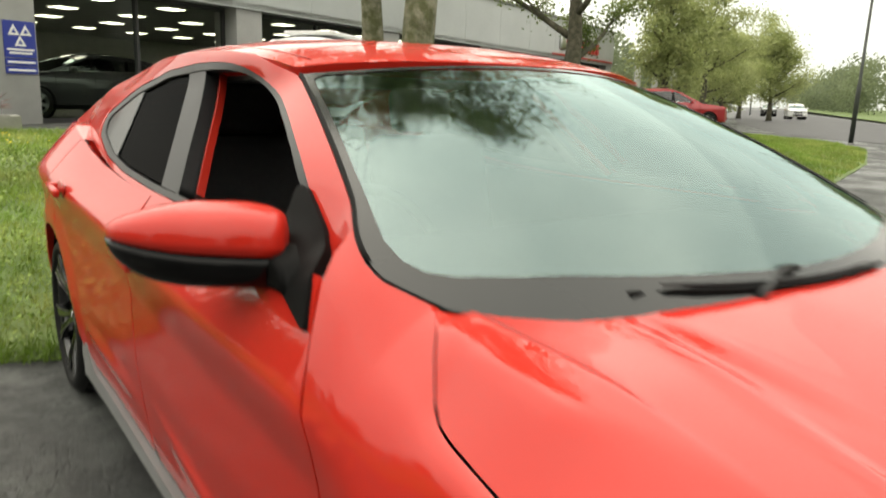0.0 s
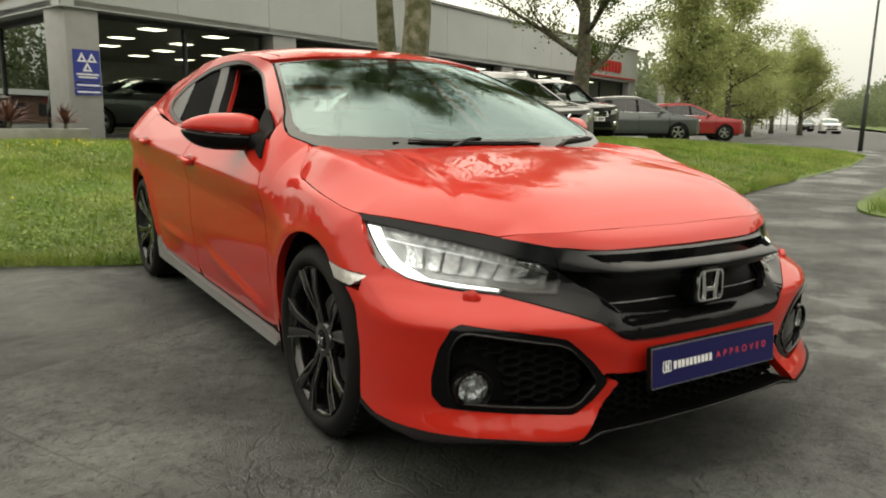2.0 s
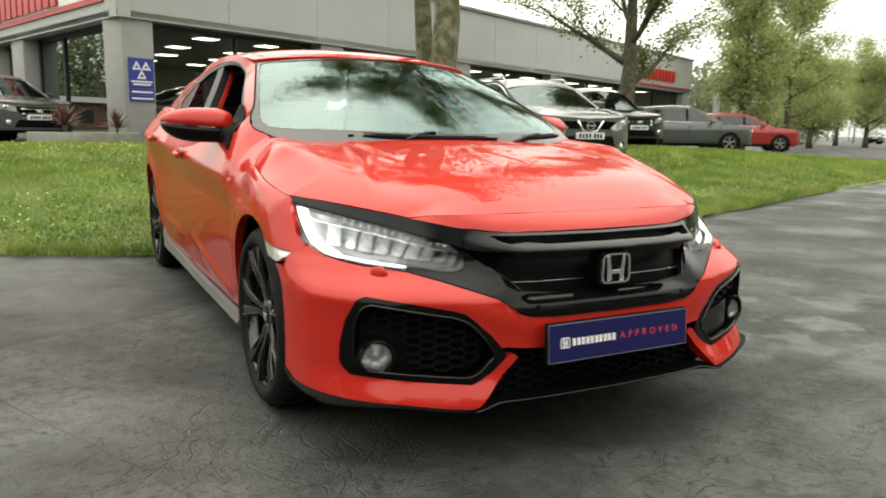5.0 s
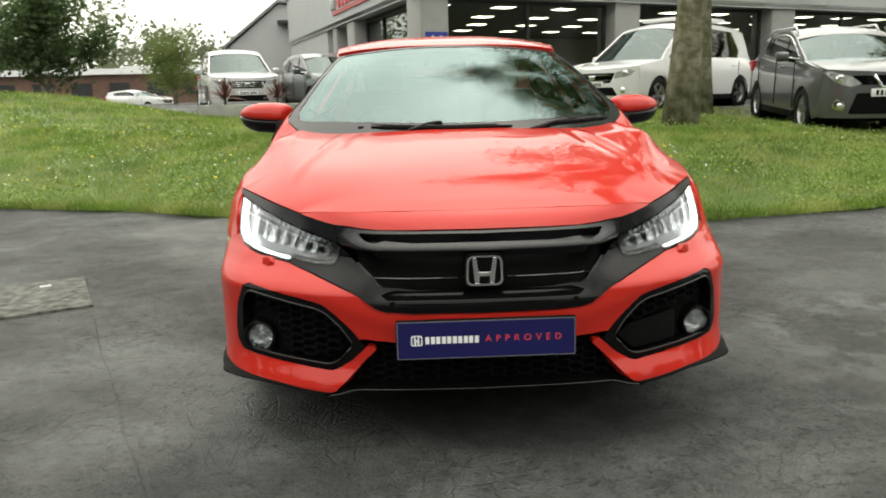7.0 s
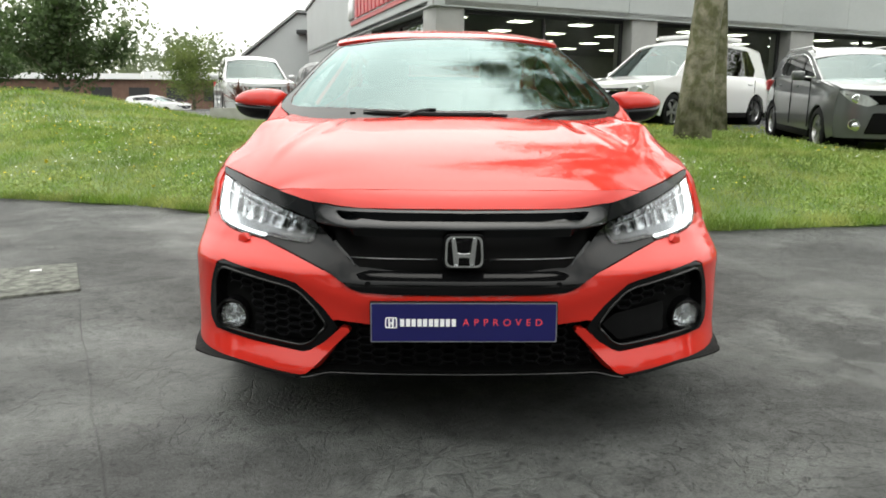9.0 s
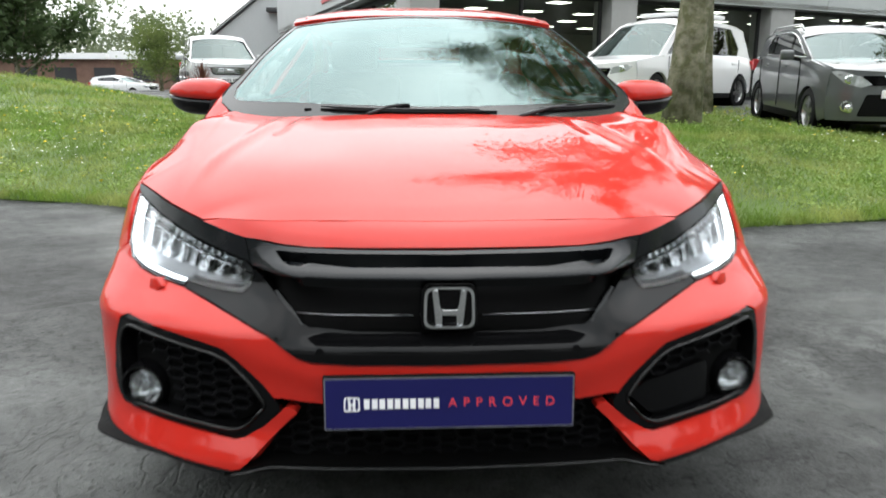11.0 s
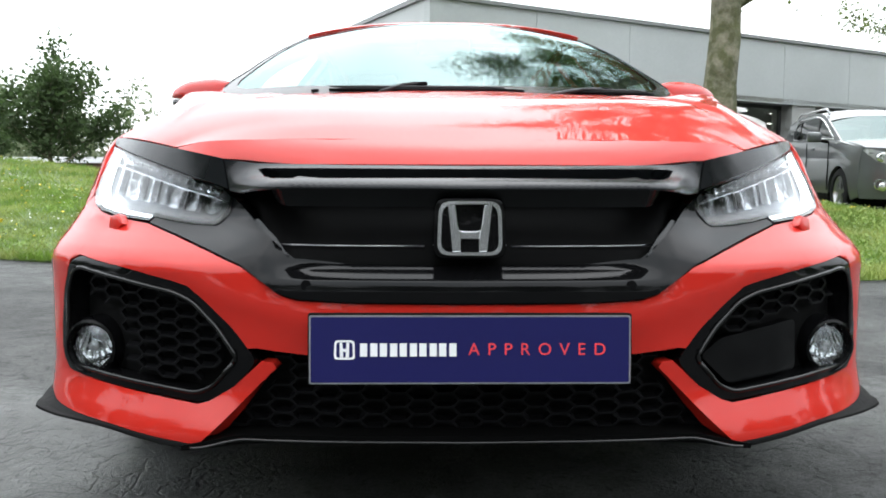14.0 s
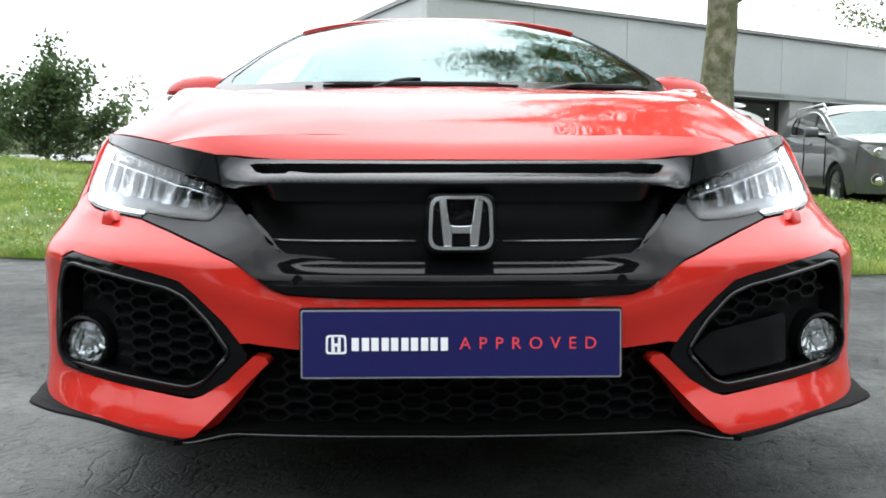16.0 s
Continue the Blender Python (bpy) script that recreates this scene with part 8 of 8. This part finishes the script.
            lathe(b, [(R * 1.0, 0.0), (R * 1.0, 0.5)], 24, pose(s * (hw - 0.52), wy, wheel_r, 0, 90 * s, 0))
            part("wheel_arch_liner", b, M_MATTE, t)
    if plate:
        zp = 0.58 if vee else 0.50
        yp = front(0, zp)[1]
        boxed("number_plate", (-0.26, yp - 0.03, zp), (0.26, yp - 0.015, zp + 0.11), M_WHITE, t, 0.004)
        for i in range(7):
            x = -0.20 + i * 0.058 + (0.03 if i > 3 else 0)
            boxed("print_bar", (x, yp - 0.034, zp + 0.02), (x + 0.034, yp - 0.031, zp + 0.09), M_MATTE, t)
    if roof_box:
        boxed("roof_rack", (-rw * 0.8, y_t0 + 0.5, H + 0.02), (rw * 0.8, L - 0.9, H + 0.10), M_WHITE, t, 0.02)
    return t


M_LAMPGLASS = shader("lamp_glass", (0.70, 0.72, 0.73), 0.12, metal=0.6, vary=0.25, fine=25, coat=1.0)
P_GREY = shader("mid_grey_metallic_paint", (0.105, 0.112, 0.112), 0.35, metal=0.5, coat=1.0, vary=0.03)
P_DKGREY = shader("dark_green_grey_paint", (0.075, 0.086, 0.083), 0.35, metal=0.5, coat=1.0, vary=0.03)
P_BLACK = shader("black_car_paint", (0.012, 0.012, 0.013), 0.3, metal=0.3, coat=1.0, vary=0.03)
P_WHITE = shader("white_car_paint", (0.72, 0.72, 0.72), 0.35, coat=1.0, vary=0.02)
P_SILVER = shader("silver_white_paint", (0.55, 0.56, 0.56), 0.3, metal=0.2, coat=1.0, vary=0.03)
P_RED = shader("deep_red_paint", (0.30, 0.012, 0.016), 0.35, metal=0.2, coat=1.0, vary=0.03)


def heading(x, y, z, fx, fy):
    """A car with its nose at x, y that points along fx, fy."""
    return pose(x, y, z, 0, 0, math.degrees(math.atan2(fx, -fy)))


GP = "parked cars"
parked_car("crossover_car", "mid grey metallic crossover parked on the grass edge", heading(6.45, 8.25, 0.245, -0.183, -0.983) @ pose(0, 0, 0, 2.2, 0, 0), P_GREY, 4.38, 1.81, 1.60, 1.2, GP, rails=True, nose=0.99, belt=1.08, vee=True)
parked_car("estate_car", "black four-wheel-drive parked nose out", heading(12.0, 13.2, 0.52, -0.2, -0.98), P_BLACK, 4.6, 1.8, 1.69, 1.25, GP, grille_bars=3)
parked_car("estate_car", "dark grey-green estate parked broadside", heading(21.7, 18.0, 0.30, 0.83, -0.55), P_DKGREY, 4.52, 1.82, 1.68, 1.15, GP)
parked_car("estate_car", "deep red crossover parked behind the grey estate", heading(27.3, 20.2, 0.25, 0.80, -0.60), P_RED, 4.45, 1.83, 1.63, 1.2, GP)
parked_car("people_carrier", "white people carrier with a roof rack beside the showroom", heading(3.35, 12.75, 0.52, -0.76, -0.65), P_WHITE, 5.1, 1.9, 1.82, 1.15, GP, roof_box=True, tail_up=0.3)
parked_car("estate_car", "silver-white tall four-wheel-drive in the car park", heading(-4.5, 18.5, 0.52, 0.34, -0.94), P_SILVER, 4.85, 1.96, 1.82, 1.3, GP, nose=1.02, belt=1.12, wheel_r=0.38, grille_bars=3)
parked_car("hatchback_car", "dark grey compact crossover near the showroom corner", heading(-1.55, 17.0, 0.52, 0.42, -0.9), P_DKGREY, 4.3, 1.77, 1.6, 1.15, GP)

# ---- street furniture and passing traffic, far off ----
def street_lamp(x, y, h, r, material, label, lean=0.0, arm=1.2, z=0.05):
    t = thing("street_lamp", label, "street lamp", pose(x, y, z, 0, lean, 0), "street lamps")
    tube("column", [(0, 0, -0.1), (0, 0, h * 0.35), (0, 0, h * 0.36), (0, 0, h)], [r * 1.5, r * 1.4, r, r * 0.7], material, t)
    if arm:
        tube("arm", [(0, 0, h), (-arm * 0.5, 0, h + 0.12), (-arm, 0, h + 0.15)], r * 0.6, material, t)
        b = bmesh.new()
        box(b, (-arm - 0.45, -0.1, h + 0.10), (-arm, 0.1, h + 0.20), bevel=0.03)
        part("lantern", b, M_STEEL, t, smooth=50)
    return t


street_lamp(25.3, 13.7, 5.6, 0.055, M_DARKPOST, "slim dark post leaning beside the footpath", 2.5, 0.0)
for x, y, h in ((92, 61, 7.0), (101, 73, 6.5), (112, 78, 7.0), (122, 86, 7.0), (133, 92, 7.0), (147, 99, 8.0)):
    street_lamp(x, y, h, 0.07, M_STEEL, "grey street lamp along the main road")


def banner(x, y):
    t = thing("feather_flag", "white feather banner on a thin pole", "flag", pose(x, y, 0.5), "feather flags")
    tube("pole", [(0, 0, -0.2), (0, 0, 2.9)], 0.02, M_STEEL, t)
    b = bmesh.new()
    prism(b, [(0.03, 0.5), (0.5, 0.6), (0.55, 2.3), (0.35, 2.8), (0.03, 2.9)], 0.01, pose(0, 0, 0, 90, 0, 0))
    part("cloth", b, M_WHITE, t)


for x, y in ((31.8, 29.2), (32.8, 28.8), (33.9, 28.4)):
    banner(x, y)
parked_car("saloon_car", "small dark car driving far along the road", heading(86, 54.5, 0.08, -0.83, -0.56), P_BLACK, 4.3, 1.8, 1.5, 1.2, "traffic", plate=False)
parked_car("saloon_car", "small dark car far along the road", heading(100, 63, 0.08, -0.83, -0.56), P_DKGREY, 4.3, 1.8, 1.5, 1.2, "traffic", plate=False)
parked_car("saloon_car", "white car driving far along the road", heading(70, 41.5, 0.08, -0.8, -0.6), P_WHITE, 4.3, 1.8, 1.5, 1.2, "traffic", plate=False)
parked_car("saloon_car", "white hatchback parked behind the bushes", heading(-15.5, 47.0, 0.02, 0.9, -0.3), P_WHITE, 4.2, 1.75, 1.45, 1.2, GP, plate=False)
parked_car("saloon_car", "red hatchback parked far back in the car park", heading(-7.4, 31.0, 0.45, 0.5, -0.85), P_RED, 4.2, 1.75, 1.45, 1.2, GP, plate=False)
# dark stock cars inside the showroom
for u, v, lab, pp in ((3.4, 3.2, "black car shown inside the showroom", P_BLACK), (9.5, 3.4, "dark grey car shown inside the showroom", P_DKGREY), (15.5, 3.2, "black car shown inside the showroom", P_BLACK), (22.0, 3.2, "grey car shown inside the showroom", P_GREY)):
    p = M_FRONT @ Vector((u - 2.1, v, 0.56))
    parked_car("showroom_car", lab, heading(p.x, p.y, 0.56, -UF.x, -UF.y), pp, 4.3, 1.8, 1.5, 1.2, "showroom cars", plate=False)
